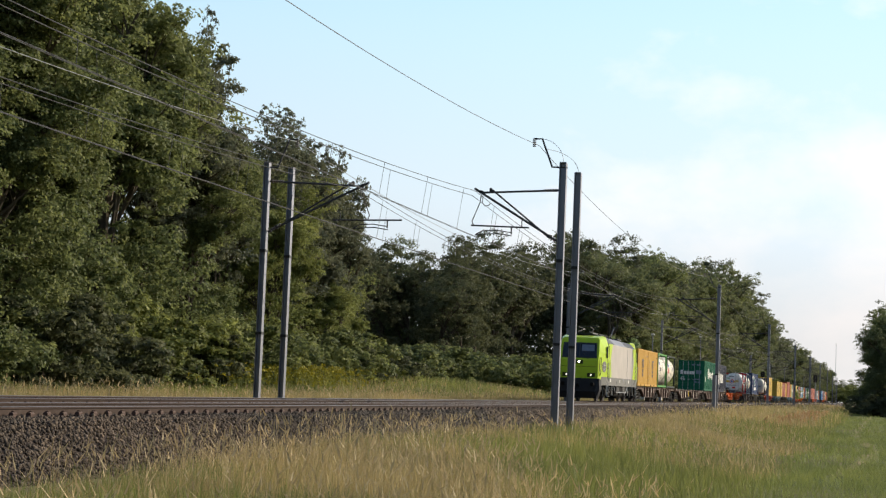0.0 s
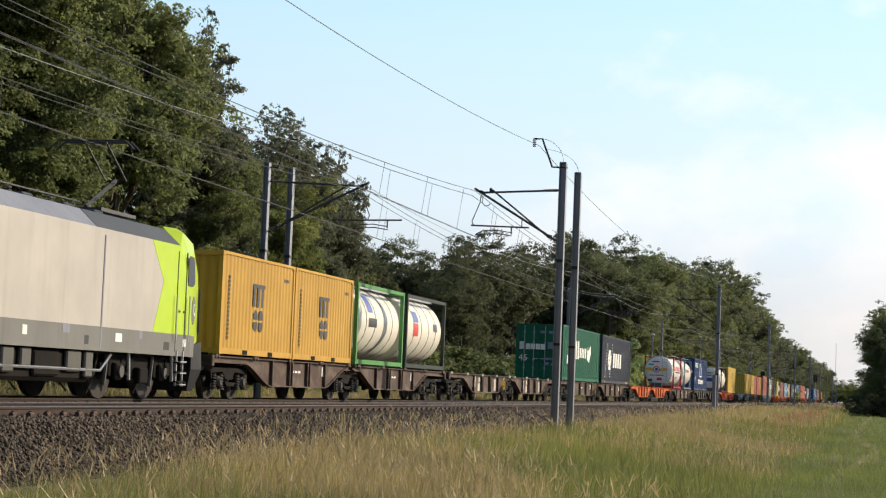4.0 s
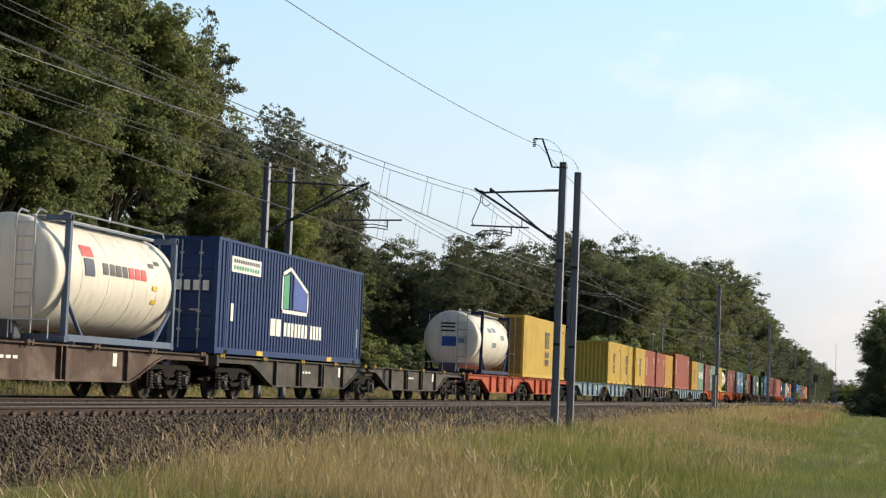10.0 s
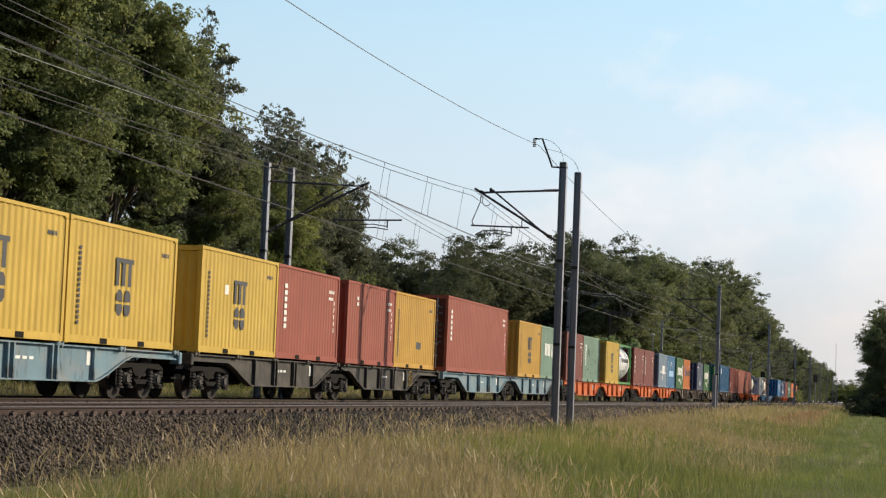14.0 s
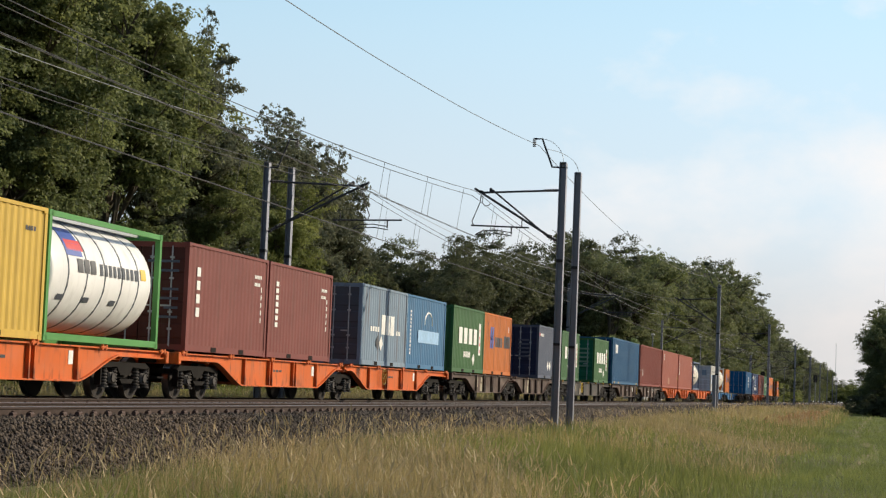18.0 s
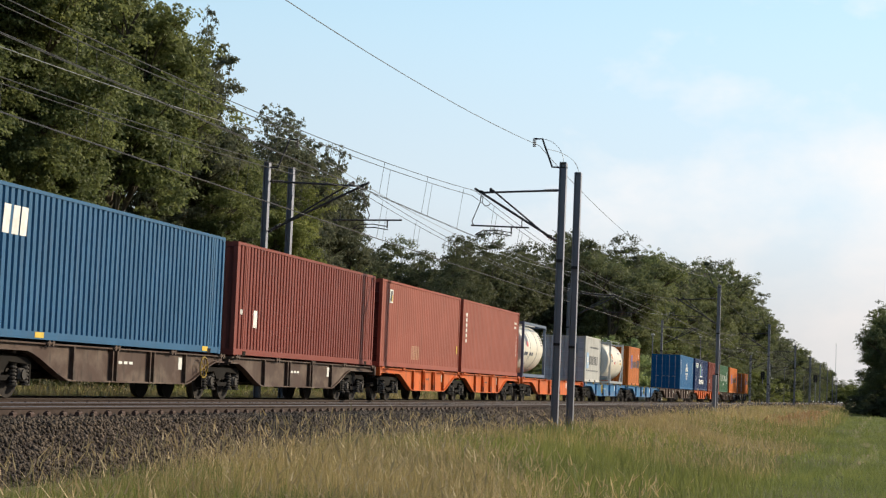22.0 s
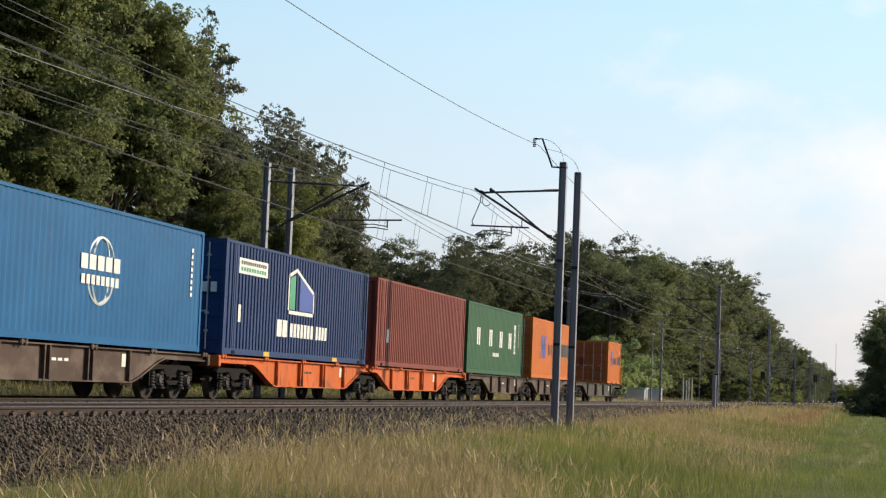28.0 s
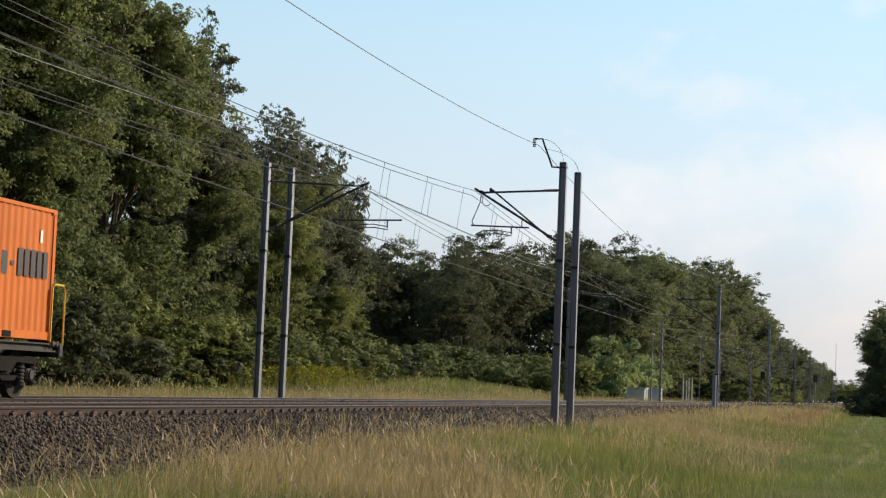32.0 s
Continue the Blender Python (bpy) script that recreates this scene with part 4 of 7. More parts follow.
def corrugated(length, height, pitch=0.278, depth=0.026, steps=((0.26, 0.0), (0.50, 1.0), (0.76, 1.0), (1.0, 0.0))):
    """A corrugated sheet in the plane y = 0 (outer ridges) to y = depth, from x = 0 to length."""
    k = max(2, round(length / pitch))
    p = length / k
    xs, ys = [0.0], [0.0]
    for i in range(k):
        for f, d in steps:
            xs.append((i + f) * p), ys.append(d * depth)
    bm = bmesh.new()
    lo = [bm.verts.new((x, y, 0)) for x, y in zip(xs, ys)]
    hi = [bm.verts.new((x, y, height)) for x, y in zip(xs, ys)]
    for i in range(len(xs) - 1):
        bm.faces.new((lo[i], lo[i + 1], hi[i + 1], hi[i]))
    return bm


PANELS = {}


def shared(key, make, *mats, smooth=False):
    if key not in PANELS:
        PANELS[key] = mesh_of(make(), key[0], *mats, smooth=smooth)
    return PANELS[key]


def riding(ob, place, base):
    MOVING.append((ob, place, base))
    return ob


def side_mark(c, x0, x1, z0, z1, mat, name="marking", half=1.219, skew=0.0):
    """A flat painted mark on the near side, x from the near end of the box; skew slants it."""
    h = c["len"] / 2
    o = [(x0 - h, z0), (x1 - h, z0), (x1 - h + skew, z1), (x0 - h + skew, z1)]
    y = -half if z1 < 0.2 else -half + 0.0105      # on the bottom rail, or on the ridges of the sheet
    return part(name, prism(o, y - 0.003, y - 0.0005), mat, c)


def bars(c, x0, x1, z0, z1, n, mat, half=1.219, gap=0.3, name="lettering_bar"):
    """A row of n plain bars in place of a word."""
    w = (x1 - x0) / n
    for i in range(n):
        side_mark(c, x0 + i * w, x0 + (i + 1 - gap) * w, z0, z1, mat, name, half)


def column(c, x0, x1, z0, z1, n, mat, half=1.219, gap=0.35, name="lettering_bar"):
    h = (z1 - z0) / n
    for i in range(n):
        side_mark(c, x0, x1, z0 + i * h, z0 + (i + 1 - gap) * h, mat, name, half)


def end_mark(c, y0, y1, z0, z1, mat, name="marking"):
    h = c["len"] / 2
    return part(name, box(-h - 0.05, -h - 0.044, y0, y1, z0, z1), mat, c)


def container(place, length, height, mat, label, door=None, pitch=0.278, frame_mat=None, width=2.438):
    """A steel box container with its near end at place along the train; door: the doors' material if they face the camera."""
    c = tagged(new("shipping_container"), label, "container", "containers on the train")
    c["len"] = length
    frame_mat = frame_mat or mat
    h, w = length / 2, width / 2
    inset = 0.012
    for s, name in ((-1, "side_wall"), (1, "side_wall")):
        me = shared(("side_wall", length, height, pitch, mat.name), lambda: corrugated(length - 0.22, height - 0.235, pitch, 0.02 if length > 7 else 0.02 if mat in (P_RED, P_WINE) else 0.025) if length < 13 else corrugated(length - 0.22, height - 0.235, pitch, 0.042, ((0.56, 0.0), (0.66, 1.0), (0.90, 1.0), (1.0, 0.0))), mat)
        o = part(name, me, None, c)
        o.matrix_basis = pose(-h + 0.11, -w + inset, 0.16) if s < 0 else pose(h - 0.11, w - inset, 0.16, 0, 0, 180)
    me = shared(("end_wall", width, height, mat.name), lambda: corrugated(width - 0.24, height - 0.30, 0.25, 0.045), mat)
    part("end_wall", me, None, c).matrix_basis = pose(h - 0.03, -w + 0.12, 0.16, 0, 0, 90)
    if door:
        for s in (-1, 1):
            o = [(-h + 0.075, 0.16), (-h + 0.03, 0.16)]
            for z in (0.30, 0.82, 1.34, 1.86):
                a, e = z * height / 2.6, (z + 0.36) * height / 2.6
                o += [(-h + 0.03, a), (-h + 0.008, a + 0.03), (-h + 0.008, e - 0.03), (-h + 0.03, e)]
            o += [(-h + 0.03, height - 0.13), (-h + 0.075, height - 0.13)]
            d = part("door", prism(o, min(s * 0.012, s * (w - 0.12)), max(s * 0.012, s * (w - 0.12))), door, c)
            for y in (0.30, 0.80):
                rod = tube((-h - 0.012, s * y, 0.12), (-h - 0.012, s * y, height - 0.1), 0.02, 6)
                for z in (0.5, 0.9, 1.7, 2.2):
                    add_box(rod, -h - 0.03, -h + 0.02, s * y - 0.05, s * y + 0.05, z * height / 2.6, z * height / 2.6 + 0.05)
                add_box(rod, -h - 0.035, -h - 0.01, min(s * y, s * (y - 0.24)), max(s * y, s * (y - 0.24)), 1.05, 1.09)
                part("lock_rod", rod, P_ROD, d)
    else:
        part("end_wall", me, None, c).matrix_basis = pose(-h + 0.03, w - 0.12, 0.16, 0, 0, -90)
    part("roof", box(-h + 0.05, h - 0.05, -w + 0.05, w - 0.05, height - 0.07, height - 0.03), mat, c)
    part("floor", box(-h + 0.06, h - 0.06, -w + 0.05, w - 0.05, 0.10, 0.16), M_BOGIE, c)
    if length < 7:
        for x in (-1.05, 1.05):
            # fork pocket openings: their inner shade drawn as dark plates
            part("fork_pocket", shared(("fork_pocket", 1), lambda: box(-0.18, 0.18, -1.226, -1.18, 0.03, 0.145), M_BOGIE), None, c).location = (x, 0, 0)
    for s in (-1, 1):
        bm = box(-h + 0.1, h - 0.1, s * w - 0.035 - 0.03 * s, s * w + 0.035 - 0.03 * s, height - 0.075, height - 0.005)
        part("top_rail", bm, frame_mat, c)
        bm = box(-h + 0.1, h - 0.1, s * w - 0.03 - 0.035 * s, s * w + 0.03 - 0.035 * s, 0.02, 0.17)
        part("bottom_rail", bm, frame_mat, c)
        bm = box(s * (h - 0.03) - 0.03, s * (h - 0.03) + 0.03, -w + 0.1, w - 0.1, height - 0.13, height - 0.01)
        part("end_rail", bm, frame_mat, c)
        part("end_sill", box(s * (h - 0.03) - 0.03, s * (h - 0.03) + 0.03, -w + 0.1, w - 0.1, 0.02, 0.16), frame_mat, c)
        if length > 13:
            for t in (-0.76, -0.90):
                part("inner_post", box(s * (h + t) - 0.05, s * (h + t) + 0.05, -w + 0.001, -w + 0.03, 0.17, height - 0.075), frame_mat, c)
            # lifting pocket opening, its shade likewise a dark plate
            part("lifting_pocket", box(s * (h - 0.84) - 0.12, s * (h - 0.84) + 0.12, -w - 0.004, -w + 0.01, 0.0, 0.12), M_BOGIE, c)
        for t in (-1, 1):
            part("corner_post", box(s * h - 0.06 - 0.06 * s, s * h + 0.06 - 0.06 * s, t * w - 0.055 - 0.055 * t, t * w + 0.055 - 0.055 * t, 0.12, height - 0.12), frame_mat, c)
            for z in (0.0, height - 0.118):
                part("corner_casting", box(s * h - 0.09 - 0.086 * s, s * h + 0.09 - 0.086 * s, t * w - 0.081 - 0.078 * t, t * w + 0.081 - 0.078 * t, z, z + 0.118, 0.01), frame_mat, c)
    return riding(c, place + h, RZ + DECK)


def ring(bm, x, r, thick, half, k=28):
    """A band round a lying barrel."""
    rows = [[bm.verts.new((x + d, math.cos(2 * math.pi * i / k) * rr, math.sin(2 * math.pi * i / k) * rr)) for d, rr in ((-half, r), (half, r), (half, r + thick), (-half, r + thick))] for i in range(k)]
    for i in range(k):
        a, b = rows[i], rows[(i + 1) % k]
        for j in range(4):
            bm.faces.new((a[j], b[j], b[(j + 1) % 4], a[(j + 1) % 4]))


def barrel(x0, x1, r, dome=0.24, k=40):
    """A lying pressure vessel with domed ends."""
    bm = bmesh.new()
    prof = [(x0 + dome * (1 - math.sin(a)), r * math.cos(a) ** 0.38 if a < 1.57 else 0.001) for a in np.linspace(1.5706, 0, 11)]
    prof += [(x0 + (x1 - x0) * f, r) for f in (0.25, 0.5, 0.75)]
    prof += [(x1 - dome * (1 - math.sin(a)), r * math.cos(a) ** 0.38 if a < 1.57 else 0.001) for a in np.linspace(0, 1.5706, 11)]
    rows = [[bm.verts.new((x, rr * math.cos(2 * math.pi * i / k), rr * math.sin(2 * math.pi * i / k))) for i in range(k)] for x, rr in prof]
    for a, b in zip(rows, rows[1:]):
        for i in range(k):
            bm.faces.new((a[i], a[(i + 1) % k], b[(i + 1) % k], b[i]))
    bmesh.ops.recalc_face_normals(bm, faces=bm.faces)
    return bm


def curved_mark(c, x0, x1, a0, a1, mat, r, zc, name="marking"):
    """A painted patch on a barrel's near flank, x from the near frame; angles in degrees above its middle."""
    bm = bmesh.new()
    h = c["len"] / 2
    k = 5
    row = [[bm.verts.new((x - h, -(r + 0.012) * math.cos(radians(a0 + (a1 - a0) * i / k)), zc + (r + 0.012) * math.sin(radians(a0 + (a1 - a0) * i / k)))) for i in range(k + 1)] for x in (x0, x1)]
    for i in range(k):
        bm.faces.new((row[0][i], row[1][i], row[1][i + 1], row[0][i + 1]))
    return part(name, bm, mat, c)


def disc_mark(c, x, y0, y1, z0, z1, mat, name="marking"):
    return part(name, box(x - 0.012, x - 0.004, y0, y1, z0, z1), mat, c)


def tank(place, frame_mat, skin, label, full=False, over=0.75, radius=1.17, ladder=True, bands=4, length=6.058):
    """A tank container. full: a closed frame all round; else end frames alone, past which the barrel reaches by over."""
    c = tagged(new("tank_container"), label, "tank container", "containers on the train")
    c["len"] = length
    h, w, H = length / 2, 1.219, 2.591
    zc = 0.16 + radius + 0.08
    x0, x1 = (-h + 0.2, h - 0.25) if full else (-h - over, h + over * 0.65)
    vessel = part("barrel", barrel(x0, x1, radius), skin, c, smooth=True)
    vessel.location = (0, 0, zc)
    for i in range(bands):
        bm = bmesh.new()
        ring(bm, x0 + (x1 - x0) * (i + 1) / (bands + 1), radius, 0.008, 0.03)
        part("band", bm, P_DARKGREY if full else skin, vessel)
    for s in (-1, 1):
        x = s * (h - 0.06)
        for t in (-1, 1):
            part("corner_post", box(x - 0.06, x + 0.06, t * w - 0.06 - 0.06 * t, t * w + 0.06 - 0.06 * t, 0.1, H - 0.1 if full or s > -2 else 1.2), frame_mat, c)
            for z in (0.0, H - 0.118):
                part("corner_casting", box(x - 0.09, x + 0.09, t * w - 0.081 - 0.081 * t, t * w + 0.081 - 0.081 * t, z, z + 0.118, 0.01), frame_mat, c)
            if not full:
                part("brace", tube((x, t * (w - 0.08), 0.95), (x - s * 0.95, t * (w - 0.1), 0.15), 0.045, 6), frame_mat, c)
        part("end_beam", box(x - 0.05, x + 0.05, -w + 0.12, w - 0.12, 0.02, 0.16), frame_mat, c)
        if full:
            part("end_beam", box(x - 0.05, x + 0.05, -w + 0.12, w - 0.12, H - 0.14, H - 0.02), frame_mat, c)
        else:
            for t in (-1, 1):
                part("end_beam", box(x - 0.05, x + 0.05, min(t * w * 0.55, t * w), max(t * w * 0.55, t * w), H - 0.14, H - 0.02), frame_mat, c)
        t = s
        part("bottom_rail", box(-h + 0.1, h - 0.1, t * w - 0.05 - 0.05 * t, t * w + 0.05 - 0.05 * t, 0.03, 0.17), frame_mat, c)
        if full:
            part("top_rail", box(-h + 0.1, h - 0.1, t * w - 0.04 - 0.04 * t, t * w + 0.04 - 0.04 * t, H - 0.12, H - 0.01), frame_mat, c)
    deck = part("walkway", box(-h + 0.1, h - 0.1, -0.68, -0.64, H - 0.09, H - 0.03), P_ALU, c, "slatted aluminium walkway")
    for i in range(9):
        part("slat", shared(("slat", length), lambda: box(-h + 0.1, h - 0.1, -0.015, 0.015, H - 0.05, H - 0.02), P_ALU), None, deck).location = (0, -0.605 + i * 0.05, 0)
    for i in range(6):
        part("cross_bar", shared(("cross_bar", 1), lambda: box(-0.02, 0.02, -0.64, -0.1, H - 0.09, H - 0.052), P_ALU), None, deck).location = (-h + 0.3 + i * (length - 0.6) / 5, 0, 0)
    bm = bmesh.new()
    if not full:
        add_wire(bm, [(-h + 0.1, -0.9, H - 0.02), (-h + 0.2, -0.95, H + 0.08), (h - 0.3, -0.95, H + 0.08), (h - 0.1, -0.9, H - 0.02)], 0.02)
        part("handrail", bm, P_ALU, c)
    if ladder and not full:
        bm = bmesh.new()
        lx = x0 - 0.02
        for y in (-0.72, -0.32):
            add_wire(bm, [(lx, y, 0.15), (lx - 0.03, y, H - 0.1), (lx + 0.15, y, H + 0.05), (lx + 0.5, y, H + 0.02)], 0.022)
        for i in range(8):
            z = 0.4 + i * 0.28
            add_tube(bm, (lx - 0.01, -0.72, z), (lx - 0.01, -0.32, z), 0.015, 6)
        part("ladder", bm, P_ALU, c)
        for y in (-1.15, 0.25):
            bm = bmesh.new()
            add_wire(bm, [(lx - 0.12, y, 0.05), (lx - 0.12, y, 0.42), (lx - 0.12, y + 0.85, 0.42), (lx - 0.12, y + 0.85, 0.05)], 0.02)
            part("step_rail", bm, P_ALU, c)
        part("valve_box", box(lx + 0.02, lx + 0.4, -0.35, 0.45, 0.02, 0.42, 0.03), P_DARKGREY, c)
    c["zc"], c["r"], c["x0"] = zc, radius, x0
    return riding(c, place + h, RZ + DECK)


# ---- wagons ----
def wheelset_mesh(r=0.46):
    bm = bmesh.new()
    add_tube(bm, (0, -1.02, 0), (0, 1.02, 0), 0.075, 10)
    for s in (-1, 1):
        add_tube(bm, (0, s * 0.69, 0), (0, s * 0.82, 0), r, 28)
        add_tube(bm, (0, s * 0.665, 0), (0, s * 0.69, 0), r + 0.028, 28)
        add_tube(bm, (0, s * 0.82, 0), (0, s * 0.85, 0), r * 0.35, 16)
    bm.normal_update()
    for f in bm.faces:
        if abs(f.normal.y) < 0.3 and f.calc_center_median().xz.length > r * 0.9:
            f.material_index = 1
    return bm


def bogie_mesh():
    """The frame of a two-axle bogie, with springs and brake beams."""
    bm = bmesh.new()
    for s in (-1, 1):
        y0, y1 = (s * 1.0 - 0.05, s * 1.0 + 0.05)
        add_prism(bm, [(-1.42, 0.71), (-1.2, 0.80), (1.2, 0.80), (1.42, 0.71), (1.40, 0.66), (0.45, 0.70), (0.24, 0.52), (-0.24, 0.52), (-0.45, 0.70), (-1.40, 0.66)], y0, y1)
        add_prism(bm, [(-0.42, 0.44), (0.42, 0.44), (0.26, 0.34), (-0.26, 0.34)], s * 1.05 - 0.05, s * 1.05 + 0.05)
        for x in (-1.36, 1.36):
            add_box(bm, x - 0.03, x + 0.03, s * 1.0 - 0.07, s * 1.0 + 0.07, 0.30, 0.70)
    add_box(bm, -0.25, 0.25, -0.95, 0.95, 0.46, 0.74)
    add_box(bm, -1.42, -1.32, -0.95, 0.95, 0.60, 0.72)
    add_box(bm, 1.32, 1.42, -0.95, 0.95, 0.60, 0.72)
    add_tube(bm, (0, 0, 0.6), (0, 0, 0.9), 0.3, 12)
    for x in (-0.40, 0.40):
        for s in (-1, 1):
            add_box(bm, x - 0.05, x + 0.05, s * 0.75 - 0.07, s * 0.75 + 0.07, 0.3, 0.62)
    return bm


def axle_box_mesh(s):
    bm = bmesh.new()
    add_box(bm, -0.15, 0.15, s * 1.04 - 0.1, s * 1.04 + 0.1, 0.34, 0.58, 0.04)
    add_tube(bm, (0, s * 1.12, 0.46), (0, s * 1.17, 0.46), 0.1, 12)
    return bm


def lathe(profile, sides):
    """A body turned round the z axis; profile is a row of (radius, height)."""
    bm = bmesh.new()
    rows = [[bm.verts.new((r * math.cos(2 * math.pi * k / sides), r * math.sin(2 * math.pi * k / sides), z)) for k in range(sides)] for r, z in profile]
    for a, b in zip(rows, rows[1:]):
        for k in range(sides):
            bm.faces.new((a[k], a[(k + 1) % sides], b[(k + 1) % sides], b[k]))
    bm.faces.new(rows[0][::-1])
    bm.faces.new(rows[-1])
    return bm


def spring_mesh():
    """A coil spring on its cup."""
    o = [(0.115, 0.25), (0.115, 0.285)]
    for k in range(5):
        z = 0.30 + 0.068 * k
        o += [(0.06, z - 0.012), (0.088, z + 0.008), (0.088, z + 0.032), (0.06, z + 0.05)]
    return lathe(o + [(0.08, 0.66)], 10)


BOGIE = mesh_of(bogie_mesh(), "bogie", M_BOGIE)
SPRING = mesh_of(spring_mesh(), "spring", M_SPRING)
AXLE_BOX = {s: mesh_of(axle_box_mesh(s), "axle_box", M_SPRING) for s in (-1, 1)}
WHEEL_R, WAGON_WHEELS = 0.465, []
WHEELSET = mesh_of(wheelset_mesh(WHEEL_R), "wheelset", M_WHEEL, M_TREAD)


def bogie(wagon, x):
    b = at(part("bogie", BOGIE, None, wagon, "grimy two-axle bogie in shade-darkened steel"), x, 0, 0)
    for d in (-0.9, 0.9):
        WAGON_WHEELS.append((at(part("wheelset", WHEELSET, None, b), d, 0, WHEEL_R), d))
        for s in (-1, 1):
            at(part("axle_box", AXLE_BOX[s], None, b), d, 0, 0)
            if s < 0:
                for e in (-0.27, 0.27):
                    at(part("spring", SPRING, None, b), d + e, s * 1.04, 0)


def sill(a, b, ca, cb, top=1.06):
    """Outline of a fish-bellied side sill between the bogies at ca and cb."""
    return [(a, top)] + belly(a, b, ca, cb) + [(b, top)]


def belly(a, b, ca, cb):
    """The lower edge of a side sill: shallow over the bogies, deep between them."""
    o = [(a, 0.93)]
    for side, c in ((1, ca), (-1, cb)):
        run = [(c + side * (0.85 + 2.0 * f), 0.93 - 0.56 * (0.55 * f + 0.45 * f * f * (3 - 2 * f))) for f in (0, 0.12, 0.25, 0.4, 0.55, 0.7, 0.85, 0.95, 1.0)]
        o += run if side > 0 else run[::-1]
    return o + [(b, 0.93)]


def spigot_mesh(s):
    """A folded container spigot on its hinge plate."""
    bm = box(-0.15, 0.15, s * 1.2 - 0.1, s * 1.2 + 0.08, 1.09, 1.115)
    for x in (-0.12, 0.07):
        add_prism(bm, [(x, 1.03), (x + 0.06, 1.03), (x + 0.09, 1.13), (x + 0.02, 1.15)], s * 1.285 - 0.02, s * 1.285 + 0.02)
    add_tube(bm, (-0.15, s * 1.27, 1.08), (0.17, s * 1.27, 1.08), 0.025, 6)
    return bm


def buffer_mesh():
    bm = bmesh.new()
    add_tube(bm, (0.0, 0, 0), (0.36, 0, 0), 0.09, 12)
    add_tube(bm, (0.26, 0, 0), (0.5, 0, 0), 0.115, 12)
    add_box(bm, -0.04, 0.0, -0.22, 0.22, -0.17, 0.17, 0.03)
    return bm


BUFFER = mesh_of(buffer_mesh(), "buffer", M_BOGIE)


def wagon(start, end, units, mat, label, plates=0, wheel_mark=None, lugs=None):
    """A bogie flat wagon; units = 2: two frames that share the middle bogie."""
    w = tagged(new("flat_wagon"), label, "wagon", "wagons of the train")
    mid, L = (start + end) / 2, end - start
    h = L / 2
    lugs = lugs or mat
    cuts = [-h + 0.25, h - 0.25] if units == 1 else [-h + 0.25, 0, h - 0.25]
    for u in range(units):
        a, b = cuts[u], cuts[u + 1]
        ca = a + 1.95 if u == 0 else a
        cb = b - 1.95 if u == units - 1 else b
        if u:
            a += 0.25
        if u < units - 1:
            b -= 0.25
        body = part("frame", box(a, b, -0.3, 0.3, 0.86, 1.05), mat, w)
        for s in (-1, 1):
            web = prism(sill(a, b, ca, cb), s * 1.16 - 0.015, s * 1.16 + 0.015)
            add_box(web, a, b, s * 1.16 - 0.1, s * 1.16 + 0.1, 1.06, 1.09)
            edge = belly(a, b, ca, cb)
            add_prism(web, [(x, z - 0.012) for x, z in edge] + [(x, z + 0.022) for x, z in edge[::-1]], s * 1.16 - 0.08, s * 1.16 + 0.1)
            sd = part("side_sill", web, mat, body)
            n = 4
            for i in range(n):
                x = ca + 3.0 + (cb - ca - 6.0) * i / (n - 1)
                for d in ((-0.12, 0.12) if i in (1, 2) else (0,)):
                    part("stiffener", shared(("stiffener", mat.name, s), lambda: box(-0.03, 0.03, min(s * 1.175, s * 1.26), max(s * 1.175, s * 1.26), 0.385, 1.06), mat), None, body).location = (x + d, 0, 0)
        k = max(3, int((b - a) / 2.2))
        for i in range(k + 1):
            x = a + 0.1 + (b - a - 0.2) * i / k
            part("cross_beam", shared(("cross_beam", mat.name), lambda: box(-0.07, 0.07, -1.14, 1.14, 0.87, 1.04), mat), None, body).location = (x, 0, 0)
        n = max(3, int((b - a) / 3.0))
        for i in range(n + 1):
            x = a + 0.35 + (b - a - 0.7) * i / n
            for s in (-1, 1):
                part("spigot_bracket", shared(("spigot", lugs.name, s), lambda: spigot_mesh(s), lugs), None, body).location = (x, 0, 0)
        tank_bm = tube((ca + 3.2, -0.55, 0.62), (ca + 4.4, -0.55, 0.62), 0.17, 12)
        part("air_tank", tank_bm, M_BOGIE, body)
        part("brake_rod", tube((ca + 0.5, 0.2, 0.55), (cb - 0.5, 0.2, 0.55), 0.03, 6), M_BOGIE, body)
        if plates:
            for i, (f, ww, z0, z1) in enumerate(((0.05, 0.62, 0.58, 1.0), (0.24, 0.42, 0.42, 0.74), (0.26, 0.3, 0.78, 1.0), (0.82, 0.4, 0.45, 0.95))[:plates]):
                x = ca + 2.6 + (cb - ca - 5.2) * f
                part("white_plate", box(x, x + ww, -1.186, -1.178, z0, z1), P_PLATE if plates == 4 else P_CREAM, body)
        else:
            x = ca + 2.6 + (cb - ca - 5.2) * 0.9
            part("white_plate", box(x, x + 0.22, -1.186, -1.178, 0.7, 0.98), P_WHITE, body)
            x = ca + 2.6 + (cb - ca - 5.2) * 0.4
            ink = P_WHITE if mat not in (W_ORANGE, W_RED) else P_INK
            for i in range(3):
                part("lettering_bar", shared(("lettering_bar", ink.name), lambda: box(0, 0.2, -1.186, -1.178, 0.76, 0.82), ink), None, body).location = (x + 0.3 * i, 0, 0)
    if wheel_mark:
        bm = bmesh.new()
        pts = [(0.25 * math.cos(t), 0, 0.25 * math.sin(t)) for t in np.linspace(0, 2 * math.pi, 17)]
        add_wire(bm, pts, 0.02)
